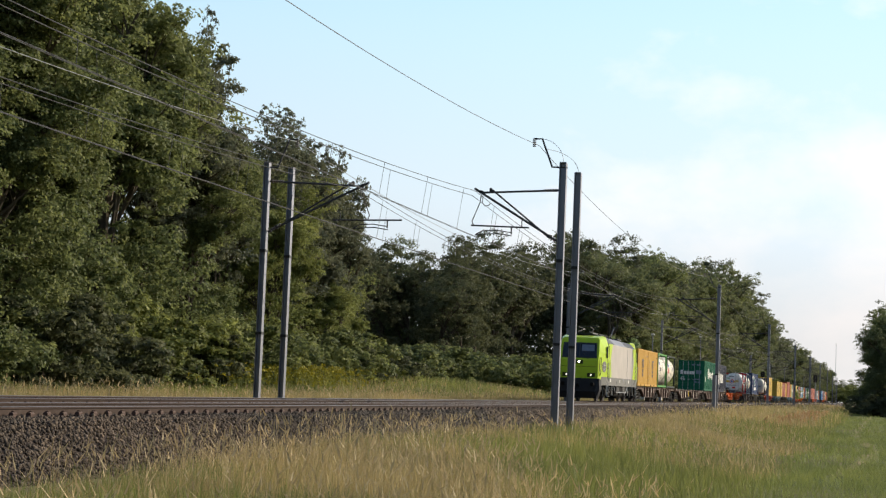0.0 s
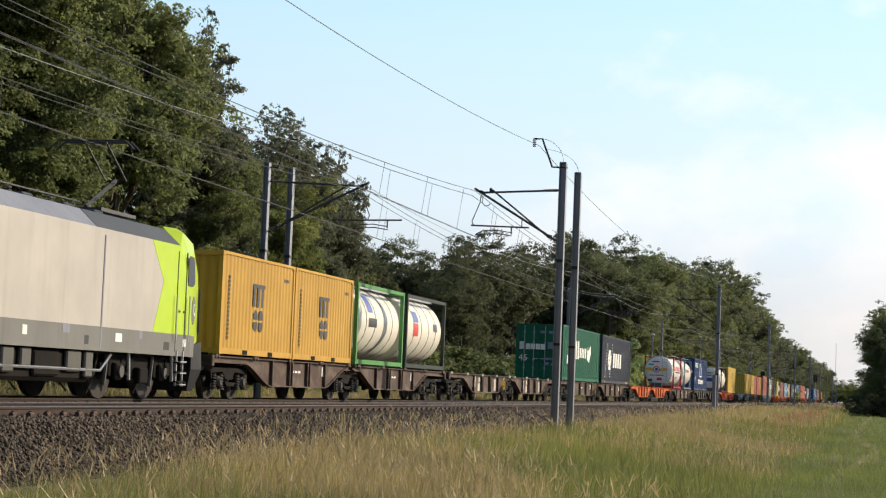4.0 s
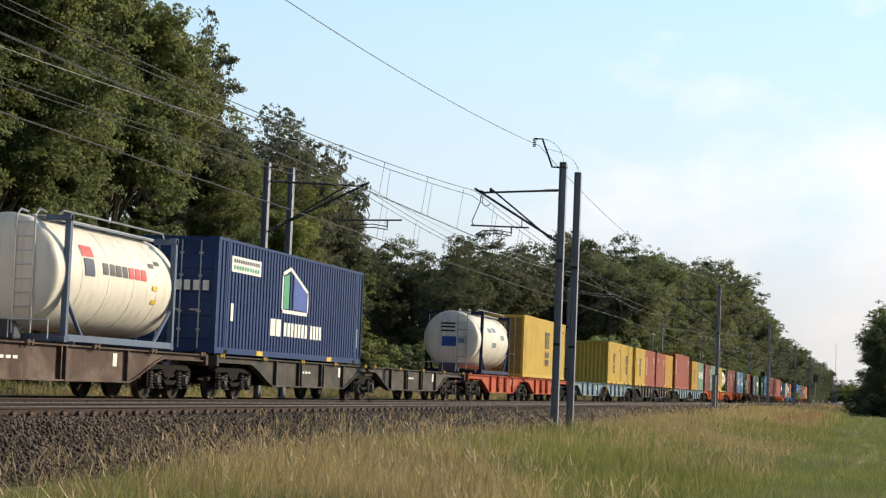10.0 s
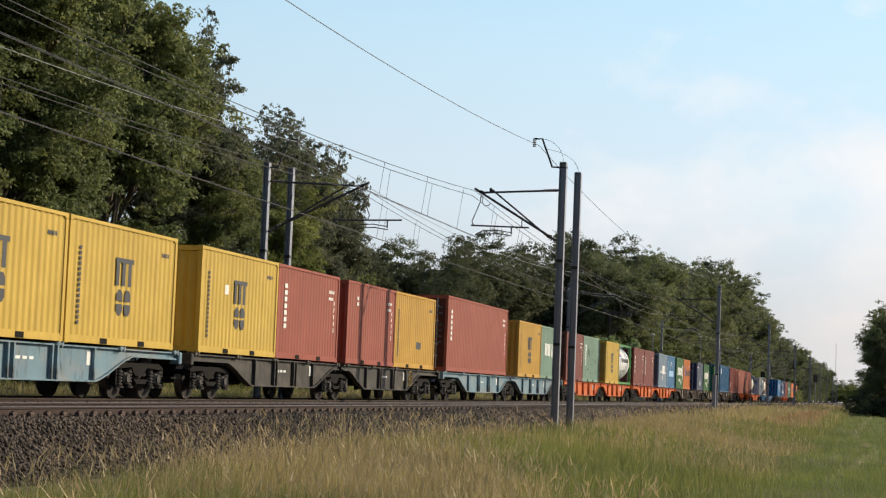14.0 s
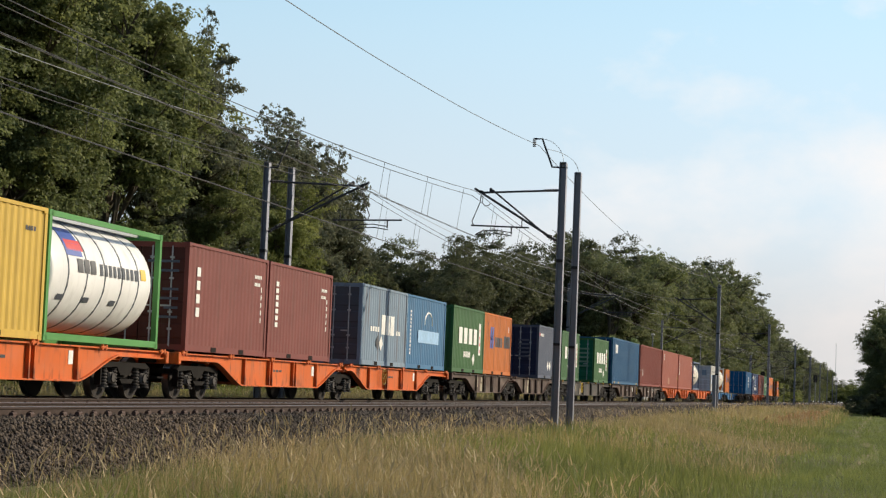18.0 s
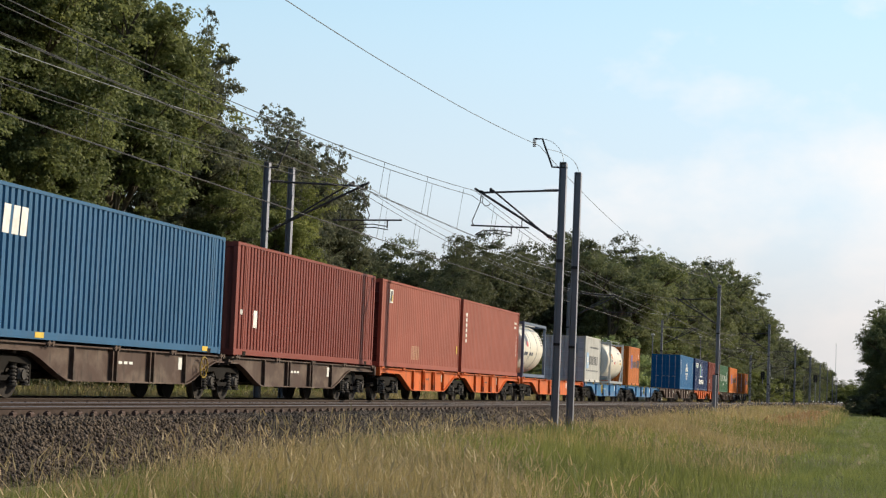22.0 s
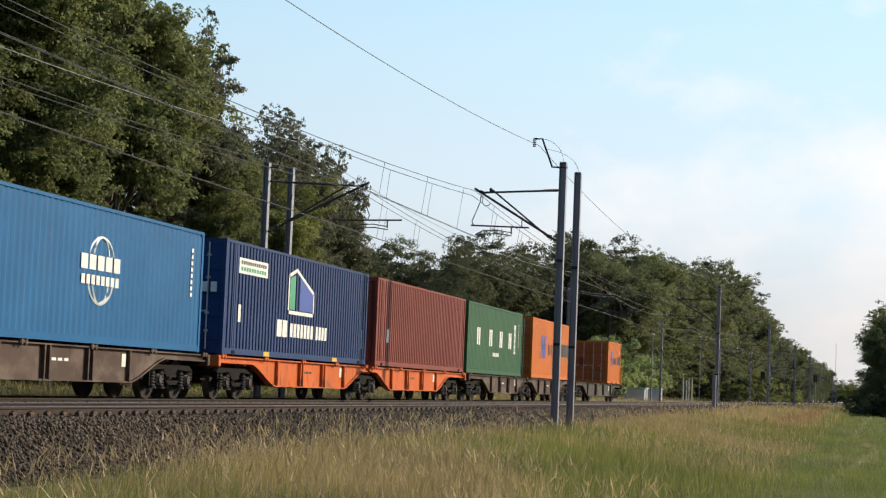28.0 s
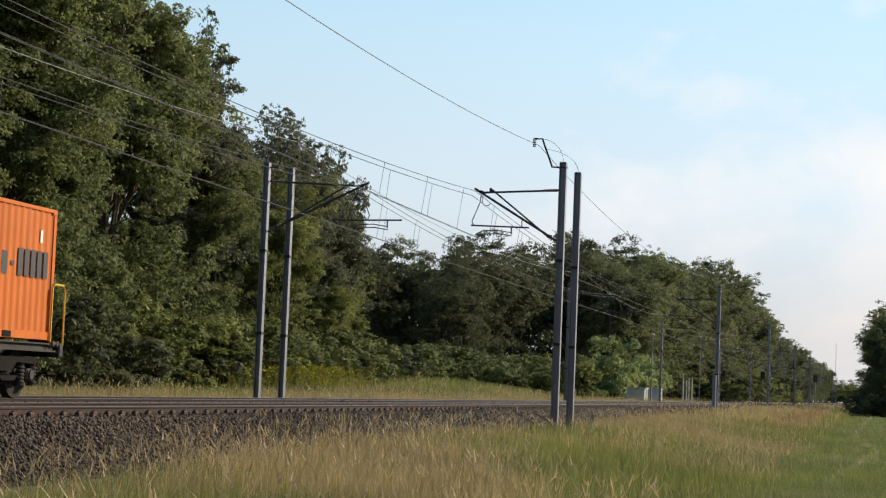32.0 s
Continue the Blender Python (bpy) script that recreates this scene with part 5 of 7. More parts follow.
        for t in (0.4, 1.45, 2.5):
            add_tube(bm, (-0.24 * math.cos(t), 0, -0.24 * math.sin(t)), (0.24 * math.cos(t), 0, 0.24 * math.sin(t)), 0.012, 5)
        part("handbrake_wheel", bm, P_MARKYELLOW if plates == 4 or lugs is W_LUG else W_LUG, w).location = (wheel_mark - mid, -1.32, 0.78)
    bogie(w, -h + 2.2), bogie(w, h - 2.2)
    if units == 2:
        bogie(w, 0)
    for s in (-1, 1):
        head = part("headstock", box(s * (h - 0.3) - 0.09, s * (h - 0.3) + 0.09, -1.3, 1.3, 0.82, 1.1, 0.02), mat, w)
        for y in (-0.875, 0.875):
            bf = part("buffer", BUFFER, None, head)
            bf.matrix_basis = pose(s * (h - 0.45), y, 0.99, 0, 0, 0 if s > 0 else 180)
        part("coupling", box(s * (h - 0.2) - 0.3, s * (h - 0.2) + 0.3, -0.06, 0.06, 0.88, 1.0, 0.02), M_BOGIE, head)
        part("step", box(s * (h - 0.75) - 0.18, s * (h - 0.75) + 0.18, -1.32, -1.12, 0.48, 0.52), M_BOGIE, head)
    return riding(w, mid, RZ)


# ---- the locomotive ----
L_LIME = paint("lime_paint", (0.475, 0.645, 0.04), 0.28, 0.1, relief=0.05)
L_SOOT = paint("sooty_black", (0.022, 0.022, 0.025), 0.6, 0.3, shine=0.2)
L_GEAR = paint("grey_running_gear", (0.10, 0.095, 0.088), 0.6, 0.5)
L_WHEEL = paint("drive_wheel_steel", (0.036, 0.03, 0.026), 0.55, 0.4)
L_DIM = plain("dimmed_headlight", (1.0, 0.9, 0.7), 0.3, 0, 1.2)
L_BEIGE = paint("beige_paint", (0.50, 0.455, 0.41), 0.4, 0.15, relief=0.06)
L_GREY = paint("grey_skirt", (0.19, 0.186, 0.172), 0.5, 0.35, relief=0.06)
L_HOOD = paint("dark_hood_grey", (0.085, 0.09, 0.10), 0.55, 0.3, relief=0.06)
L_ROOF = paint("roof_grey", (0.24, 0.25, 0.29), 0.5, 0.3, relief=0.06)
L_LENS = plain("dark_green_lens", (0.045, 0.065, 0.02), 0.2)
L_GLASS = plain("dark_glass", (0.012, 0.018, 0.03), 0.08)
L_BLIND = plain("sun_blind", (0.16, 0.20, 0.27), 0.3)
L_LAMP = plain("lit_headlight", (1.0, 0.88, 0.66), 0.3, 0, 9.0)
LOCO_WHEELS = []


def hull(points):
    bm = bmesh.new()
    vs = [bm.verts.new(p) for p in points]
    r = bmesh.ops.convex_hull(bm, input=vs)
    bmesh.ops.delete(bm, geom=[v for v in r["geom_interior"] if isinstance(v, bmesh.types.BMVert)], context="VERTS")
    bmesh.ops.recalc_face_normals(bm, faces=bm.faces)
    return bm


def slab(corners, thick):
    """A thin plate on four corners, raised along its normal."""
    a = [Vector(c) for c in corners]
    n = (a[1] - a[0]).cross(a[2] - a[0]).normalized() * thick
    return hull([tuple(v) for v in a] + [tuple(v + n) for v in a])


def inset_side(a):
    """Half width of the cab at the distance a from the middle of the locomotive."""
    return 1.475 - max(0.0, a - 7.6) * 0.25


def locomotive(place):
    g = tagged(new("electric_locomotive"), "lime green and beige electric locomotive with lit headlights", "locomotive")
    cabs = {}
    for s in (-1, 1):
        pts = []
        for y in (-1, 1):
            # the side draws in towards the front; above the shoulder it slopes to the roof
            for a, z, d in ((8.93, 1.02, 0), (8.93, 2.45, 0), (8.72, 3.0, 0.02), (8.42, 3.7, 0.14), (8.3, 3.82, 0.3), (7.6, 1.02, 0), (7.6, 3.0, 0), (7.2, 3.88, 0.16), (7.2, 3.97, 0.32), (6.73, 1.02, 0), (6.73, 3.0, 0), (6.73, 3.42, 0.03), (6.73, 3.97, 0.47)):
                pts.append((s * a, y * (inset_side(a) - d), z))
        cab = part("cab", hull(pts), L_LIME, g, "lime green cab with a raked windscreen")
        cabs[s] = cab
        x = lambda z: 8.93 - (z - 2.45) * 0.386 + 0.006
        for y0, y1, m in ((-0.98, -0.035, L_BLIND), (0.035, 0.98, L_GLASS)):
            q = [(s * x(2.66), y0, 2.66), (s * x(2.66), y1, 2.66), (s * x(3.42), y1 * 0.97, 3.42), (s * x(3.42), y0 * 0.97, 3.42)]
            part("windscreen", slab(q if s > 0 else q[::-1], 0.012), L_GLASS, cab)
            if s < 0 and m is L_BLIND:
                z = 3.0
                q = [(s * x(z), y0 + 0.1, z), (s * x(z), y1 - 0.08, z), (s * x(3.38), (y1 - 0.08) * 0.97, 3.38), (s * x(3.38), (y0 + 0.1) * 0.97, 3.38)]
                part("sun_blind", slab(q[::-1], 0.02), L_BLIND, cab)
        q = [(s * x(2.58), -1.05, 2.58), (s * x(2.58), 1.05, 2.58), (s * x(3.5), 1.01, 3.5), (s * x(3.5), -1.01, 3.5)]
        part("window_surround", slab(q if s > 0 else q[::-1], 0.006), M_BLACK, cab)
        for y in (-0.55, 0.5):
            part("wiper", tube((s * 8.99, y, 2.52), (s * 8.84, y + 0.32, 2.86), 0.015, 5), M_BLACK, cab)
        for y, z, r in ((-0.74, 1.58, 0.085), (0.74, 1.58, 0.085), (0, 2.35, 0.1)):
            housing = part("lamp_housing", box(s * 8.93 - 0.03, s * 8.93 + 0.03, y - 0.24, y + 0.24, z - 0.12, z + 0.12, 0.02), L_LENS, cab)
            xx = s * 8.965
            part("headlight", tube((xx - s * 0.02, y, z), (xx + s * 0.01, y, z), r * 0.58, 16), (L_LAMP if z > 2 else L_DIM) if s < 0 else L_GLASS, housing)
        part("seam", box(s * 8.92 - 0.02, s * 8.92 + 0.02, -1.05, 1.05, 2.06, 2.08), L_LENS, cab)
        part("apron", hull([(s * v, y * w, z) for y in (-1, 1) for v, w, z in ((8.99, 1.24, 1.38), (8.99, 1.28, 0.72), (8.2, 1.30, 0.72), (8.2, 1.30, 1.3), (9.13, 1.0, 0.6), (8.9, 1.1, 0.2), (8.4, 1.15, 0.2))]), L_SOOT, g, "sooty black buffer beam and snow plough")
        for y in (-0.875, 0.875):
            bf = part("buffer", BUFFER, None, g)
            bf.matrix_basis = pose(s * 8.9, y, 1.03, 0, 0, 0 if s > 0 else 180)
        part("coupling", box(s * 9.12 - 0.3, s * 9.12 + 0.3, -0.06, 0.06, 0.85, 1.05, 0.03), M_BOGIE, g)
        for y in (-1, 1):
            yy = y * 1.478
            part("side_window", hull([(s * a, yy + y * d, z) for d in (0, 0.012) for a, z in ((7.72, 2.75), (7.66, 3.2), (7.58, 3.32), (7.34, 3.34), (7.27, 3.25), (7.27, 2.72), (7.33, 2.64), (7.64, 2.64))]), L_GLASS, cab)
            for a in (7.18, 6.62):
                part("door_gap", box(min(s * a, s * (a - 0.025)), max(s * a, s * (a - 0.025)), yy - 0.012, yy + 0.012, 1.1, 3.4), M_BLACK, cab)
            for a in (7.3, 6.5):
                part("handrail", tube((s * a, yy + y * 0.06, 1.35), (s * a, yy + y * 0.06, 2.4), 0.018, 6), P_ALU, cab)
            for i in range(3):
                part("step", box(min(s * 7.15, s * 6.65), max(s * 7.15, s * 6.65), yy - 0.1, yy + 0.02, 0.4 + 0.22 * i, 0.43 + 0.22 * i), M_BOGIE, cab)
            tilt = pose(s * 7.95, y * inset_side(7.95), 2.1, 0, 0, -s * y * 14.0)
            part("emblem", tube((0, -y * 0.05, 0), (0, y * 0.012, 0), 0.33, 28), L_GREY, cab).matrix_basis = tilt
            bm = bmesh.new()
            add_wire(bm, [(0.13 * math.cos(t), y * 0.014, 0.13 * math.sin(t)) for t in np.linspace(0.5, 5.8, 12)], 0.02)
            part("emblem_ring", bm, P_WHITE, cab).matrix_basis = tilt
            part("corner_panel", hull([(s * a, y * (inset_side(a) - d), z) for a, d, z in ((8.42, 0, 1.03), (8.72, 0, 1.03), (8.42, 0.2, 1.03), (8.72, 0.2, 1.03), (8.42, 0, 0.86), (8.72, 0, 0.86), (8.42, 0.2, 0.86), (8.72, 0.2, 0.86))]), L_LIME, cab)
            part("skirt_end", hull([(s * a, y * (inset_side(a) + d), z) for a in (7.6, 8.42) for d in (-0.03, 0.007) for z in (1.0, 1.5)]), L_GREY, cab, "grey lower band")
            loop = [(s * a, y * (inset_side(a) + 0.05), z) for a, z in ((8.78, 1.55), (8.84, 1.62), (8.78, 2.55), (8.62, 2.66), (8.56, 2.55), (8.6, 1.62), (8.66, 1.55), (8.78, 1.55))]
            part("grab_rail", add_wire(bmesh.new(), loop, 0.018), M_BLACK, cab)
            for a in (7.05, 6.75):
                part("door_hinge", box(min(s * a, s * (a + 0.1)), max(s * a, s * (a + 0.1)), yy - 0.01, yy + 0.03, 2.0, 2.05), M_BLACK, cab)
            ladder = bmesh.new()
            for a in (7.12, 6.72):
                add_box(ladder, s * a - 0.02, s * a + 0.02, yy - 0.03, yy + 0.02, 0.32, 1.12)
            for z in (0.34, 0.6, 0.86):
                add_box(ladder, min(s * 7.12, s * 6.72), max(s * 7.12, s * 6.72), yy - 0.12, yy + 0.02, z, z + 0.03)
            part("ladder", ladder, P_ALU, cab)
    mid = part("body_side", box(-6.72, 6.72, -1.472, 1.472, 1.02, 3.53), L_BEIGE, g, "beige side panels with lime chevrons")
    for s in (-1, 1):
        for y in (-1, 1):
            o = [(s * 6.73, 1.5), (s * 5.2, 1.5), (s * 5.75, 2.65), (s * 4.95, 3.53), (s * 6.73, 3.53)]
            part("lime_chevron", prism(o, min(y * 1.472, y * 1.477), max(y * 1.472, y * 1.477)), L_LIME, mid)
    for y in (-1, 1):
        lo, hi = min(y * 1.476, y * 1.482), max(y * 1.476, y * 1.482)
        part("skirt", box(-7.6, 7.6, lo, hi, 1.0, 1.5), L_GREY, g, "grey lower band with service plates")
        # grey strip draws in the line taken for a mast's shadow
        for x in (2.3,):
            part("seam", box(x, x + 0.06, lo - 0.003 * (y < 0), hi + 0.003 * (y > 0), 1.05, 3.4), L_ROOF, mid)
        for i, x in enumerate((-7.3, -5.8, -4.6, -2.9, -1.4, 0.4, 1.5, 3.1, 4.4, 5.9, 7.1)):
            part("service_plate", box(x, x + (0.2, 0.34)[i % 2], lo - 0.004 * (y < 0), hi + 0.004 * (y > 0), 1.12 + 0.1 * (i % 3), 1.3 + 0.1 * (i % 3)), (M_BLACK, P_WHITE, L_ROOF)[i % 3], mid)
    for a, b, m in ((-6.75, -4.1, L_HOOD), (-4.05, 1.9, L_ROOF), (1.95, 6.75, L_HOOD)):
        part("roof", hull([(x, y * w, z) for x in (a, b) for y in (-1, 1) for w, z in ((1.46, 3.53), (1.05, 3.9), (0.9, 3.94))]), m, g, "grey sloping roof hood")
    for x in (-4.4, -1.2, 0.6, 2.6, 4.2):
        bm = box(x - 0.25, x + 0.25, -0.5, 0.5, 3.92, 4.08, 0.03)
        part("roof_box", bm, L_HOOD, g)
        bm = bmesh.new()
        insulator(bm, (x + 0.5, 0.2, 3.92), (x + 0.5, 0.2, 4.3), 0.09)
        part("insulator", bm, M_INSUL, g)
    part("roof_bar", tube((-3.9, 0.2, 4.31), (4.7, 0.2, 4.31), 0.022, 6), M_WIRE, g)
    # pantographs: folded over the leading cab, raised at the rear
    bm = bmesh.new()
    for y in (-0.45, 0.45):
        add_wire(bm, [(-6.9, y, 4.2), (-5.2, y * 0.6, 4.42), (-7.4, y * 0.8, 4.5)], 0.03)
    add_box(bm, -7.5, -7.2, -0.85, 0.85, 4.5, 4.55)
    add_box(bm, -7.0, -4.9, -0.5, 0.5, 4.08, 4.16)
    part("pantograph", bm, M_WIRE, g, "folded pantograph")
    bm = bmesh.new()
    add_box(bm, 4.3, 6.3, -0.5, 0.5, 4.08, 4.16)
    add_wire(bm, [(4.6, 0, 4.2), (6.2, 0, 4.95)], 0.05)
    for y in (-0.25, 0.25):
        add_wire(bm, [(6.2, y, 4.95), (4.95, y, 5.68)], 0.025)
    for x in (4.75, 5.1):
        add_box(bm, x - 0.03, x + 0.03, -0.8, 0.8, 5.66, 5.7)
        for y in (-1, 1):
            add_tube(bm, (x, y * 0.8, 5.68), (x, y * 1.0, 5.5), 0.025, 6)
    part("pantograph", bm, M_WIRE, g, "raised pantograph touching the wire")
    # running gear
    wheel = mesh_of(wheelset_mesh(0.625), "drive_wheelset", L_WHEEL, M_TREAD)
    for cx in (-5.2, 5.2):
        bm = bmesh.new()
        for y in (-1, 1):
            add_prism(bm, [(-2.1, 0.75), (-1.6, 0.95), (1.6, 0.95), (2.1, 0.75), (2.0, 0.55), (0.5, 0.62), (0.3, 0.45), (-0.3, 0.45), (-0.5, 0.62), (-2.0, 0.55)], y * 1.1 - 0.07, y * 1.1 + 0.07)
            for x in (-1.3, 1.3):
                add_box(bm, x - 0.2, x + 0.2, y * 1.16 - 0.13, y * 1.16 + 0.13, 0.42, 0.78, 0.04)
                for d in (-0.35, 0.35):
                    add_tube(bm, (x + d, y * 1.12, 0.5), (x + d, y * 1.12, 0.92), 0.1, 10)
            add_tube(bm, (-0.4, y * 1.2, 0.95), (-0.9, y * 1.25, 0.5), 0.05, 8)
            add_box(bm, -0.25, 0.25, y * 1.25 - 0.08, y * 1.25 + 0.08, 0.35, 0.7, 0.03)
        add_box(bm, -1.9, 1.9, -0.5, 0.5, 0.5, 0.95)
        b = at(part("bogie", bm, M_BOGIE, g, "grimy two-axle drive bogie in shade-darkened steel"), cx, 0, 0)
        for d in (-1.3, 1.3):
            for y in (-1, 1):
                part("axle_cover", tube((d, y * 1.28, 0.6), (d, y * 1.34, 0.6), 0.13, 14), L_GEAR, b)
                part("damper", tube((d + 0.55, y * 1.27, 0.42), (d + 0.48, y * 1.27, 1.0), 0.045, 8), P_ALU, b)
                part("brake_arm", tube((d - 0.72, y * 1.22, 0.3), (d - 0.6, y * 1.22, 0.95), 0.05, 6), L_GEAR, b)
                part("sand_pipe", add_wire(bmesh.new(), [(d - 0.8, y * 1.1, 0.95), (d - 0.85, y * 1.05, 0.5), (d - 0.62, y * 0.8, 0.12)], 0.025), L_GEAR, b)
            LOCO_WHEELS.append((at(part("wheelset", wheel, None, b), d, 0, 0.625), d))
    part("transformer", box(-2.3, 2.3, -1.3, 1.3, 0.35, 1.0, 0.08), M_BOGIE, g)
    for y in (-1, 1):
        for x, w, z0 in ((-2.0, 0.5, 0.5), (-1.2, 0.45, 0.62), (0.9, 0.7, 0.55), (1.8, 0.4, 0.45)):
            part("equipment_case", box(x, x + w, min(y * 1.3, y * 1.4), max(y * 1.3, y * 1.4), z0, 0.98, 0.03), L_GEAR, g)
        part("air_pipe", add_wire(bmesh.new(), [(-3.2, y * 1.36, 0.95), (-2.6, y * 1.38, 0.62), (2.6, y * 1.38, 0.6), (3.2, y * 1.36, 0.95)], 0.03), P_ALU, g)
    part("battery_box", box(-0.6, 0.6, -1.38, 1.38, 0.45, 0.95, 0.04), M_BOGIE, g)
    return riding(g, place, RZ)


locomotive(121.12)

# ---- wagons, from the locomotive back ----
for start, end, units, mat, label, plates, hand, lugs in (
        (130.6, 157.2, 2, W_BROWN, "weathered brown twin flat wagon with containers and tanks", 0, None, None),
        (157.4, 184.0, 2, W_BROWN, "empty weathered brown twin flat wagon with grubby white plates", 4, 168.6, P_PLATE),
        (184.2, 214.0, 2, W_BROWN, "weathered brown twin flat wagon under two long containers", 0, 197.0, None),
        (214.2, 240.3, 2, W_ORANGE, "empty scuffed orange twin flat wagon", 0, None, None),
        (240.5, 261.0, 1, W_BROWN, "weathered brown flat wagon carrying two tank containers", 0, None, None),
        (261.2, 291.0, 2, W_GREY, "weathered grey twin flat wagon, one half empty", 0, None, W_LUG),
        (291.2, 317.6, 2, W_RED, "red-orange twin flat wagon", 0, None, None),
        (317.8, 346.0, 2, W_PALE, "grey-blue twin flat wagon, its front half empty", 0, 332.0, None),
        (346.2, 373.2, 2, W_GREY, "weathered grey-brown twin flat wagon", 0, 368.3, None),
        (373.4, 402.3, 2, W_PALE, "grey-blue twin flat wagon", 0, None, None),
        (402.5, 432.0, 2, W_ORANGE, "bright orange twin flat wagon", 0, None, None),
        (432.2, 461.6, 2, W_ORANGE, "bright orange twin flat wagon with scuffed sides", 0, 451.5, None),
        (461.8, 488.2, 2, W_BROWN, "weathered brown twin flat wagon with cream panels", 3, None, None),
        (488.4, 508.1, 1, W_GREY, "weathered grey flat wagon carrying a green box at each end", 2, 495.6, W_LUG),
        (508.3, 537.6, 2, W_BROWN, "weathered brown twin flat wagon under two long boxes", 0, 521.0, None),
        (537.7, 563.7, 2, W_ORANGE, "scuffed orange twin flat wagon under two red boxes", 0, None, None),
        (563.9, 583.4, 1, W_ORANGE, "bright orange flat wagon, half empty", 0, None, W_ORANGE),
        (583.6, 603.0, 1, W_BLUE, "bright blue flat wagon with yellow brackets", 0, 590.6, W_LUG),
        (603.2, 622.6, 1, W_BLUE, "bright blue flat wagon, half empty", 0, 612.3, W_LUG),
        (622.8, 652.0, 2, W_BROWN, "weathered brown twin flat wagon, its front half empty", 0, None, None),
        (652.2, 682.0, 2, W_ORANGE, "scuffed orange twin flat wagon under two long boxes", 0, None, None),
        (682.2, 710.3, 2, W_BROWN, "weathered brown twin flat wagon", 0, None, None),
        (710.6, 730.7, 1, W_GREY, "weathered grey flat wagon at the end of the train", 0, 719.0, None)):
    rear = wagon(start, end, units, mat, label, plates, hand, lugs)
for y in (-1.25, 1.25):      # shunter's rails at the train's end
    loop = [(9.3, y, 1.05), (9.3, y, 2.15), (9.38, y, 2.25), (9.82, y, 2.25), (9.9, y, 2.15), (9.9, y, 1.05)]
    part("end_handrail", add_wire(bmesh.new(), loop, 0.022), P_MARKYELLOW, rear, "yellow handrail")


# ---- containers ----
HIGH, LOW, SHORT, LONG, EXTRA = 2.896, 2.591, 6.058, 12.192, 13.716


def stacked_badge(c, x0, x1, z, s=1.0, mat=P_INK):
    """The stacked dark emblem of the yellow boxes: plain blocks, three above and two below."""
    w = (x1 - x0) / 3
    side_mark(c, x0, x1, z + 0.52 * s, z + 0.62 * s, mat)
    for i in range(3):
        side_mark(c, x0 + i * w + 0.1 * w, x0 + i * w + 0.62 * w, z + 0.02 * s, z + 0.52 * s, mat)
    for i in range(2):       # two rounded blocks with a slit
        a, b = x0 + (0.3 + i * 1.35) * w, x0 + (1.3 + i * 1.35) * w
        q = (b - a) * 0.3
        for k0, k1 in ((-0.62, -0.37), (-0.31, -0.06)):
            h = c["len"] / 2
            o = [(a, k0 * s + q * (k0 < -0.5)), (a + q, k0 * s), (b - q, k0 * s), (b, k0 * s + q * (k0 < -0.5)), (b, k1 * s - q * (k1 > -0.2)), (b - q, k1 * s), (a + q, k1 * s), (a, k1 * s - q * (k1 > -0.2))]
            part("marking", prism([(u - h, z + v) for u, v in o], -1.2125, -1.2085), mat, c)


def small_print(c, x, z, n=4, mat=P_WHITE):
    bars(c, x, x + 0.12 * n, z, z + 0.09, n, mat)


def yellow_box(place, length=SHORT, mat=P_YELLOW, height=LOW, worn=False, patch=True, door=None):
    c = container(place, length, height, mat, "faded yellow box container with a stacked dark emblem" if worn else "yellow steel box container with a stacked dark emblem", door)
    m = length / 2
    if worn:
        side_mark(c, m + 0.2, m + 0.9, 0.7, 0.95, P_INK)
    elif length < 7:
        stacked_badge(c, m - 0.55, m + 0.45, 1.28)
    else:
        stacked_badge(c, m - 0.2, m + 1.3, 1.45, 1.35)
    column(c, 0.55, 0.66, 0.4, height - 0.55, 15, P_INK)
    if patch:
        side_mark(c, m - 1.25, m - 0.98, 1.5, 1.74, P_WHITE)
    small_print(c, length - 0.95, height - 0.5, 4, P_INK)
    return c


def red_box(place, length, height, mat=P_RED, word=7, side=0, label="rust red steel box container with a white upright mark", door=None):
    c = container(place, length, height, mat, label, door)
    x = 0.62 if side == 0 else side
    if word > 2:
        column(c, x, x + 0.24, 0.85 if length < 7 else 1.2, height - 0.45, word, P_WHITE, gap=0.32)
    else:
        column(c, x, x + 0.2, height - 0.75, height - 0.4, word, P_WHITE)
    small_print(c, length - 1.1, height - 0.55, 5)
    small_print(c, length - 1.1, height - 0.75, 4)
    column(c, length - 0.55, length - 0.48, 0.9, 1.9, 5, P_WHITE)
    if door:
        for i, w in enumerate((0.8, 0.5, 0.0, 0.4, 0.62, 0.35, 0.5)):
            if w:
                end_mark(c, -1.0, -1.0 + w, height - 0.5 - 0.22 * i, height - 0.44 - 0.22 * i, P_STEEL, "lettering_bar")
    return c


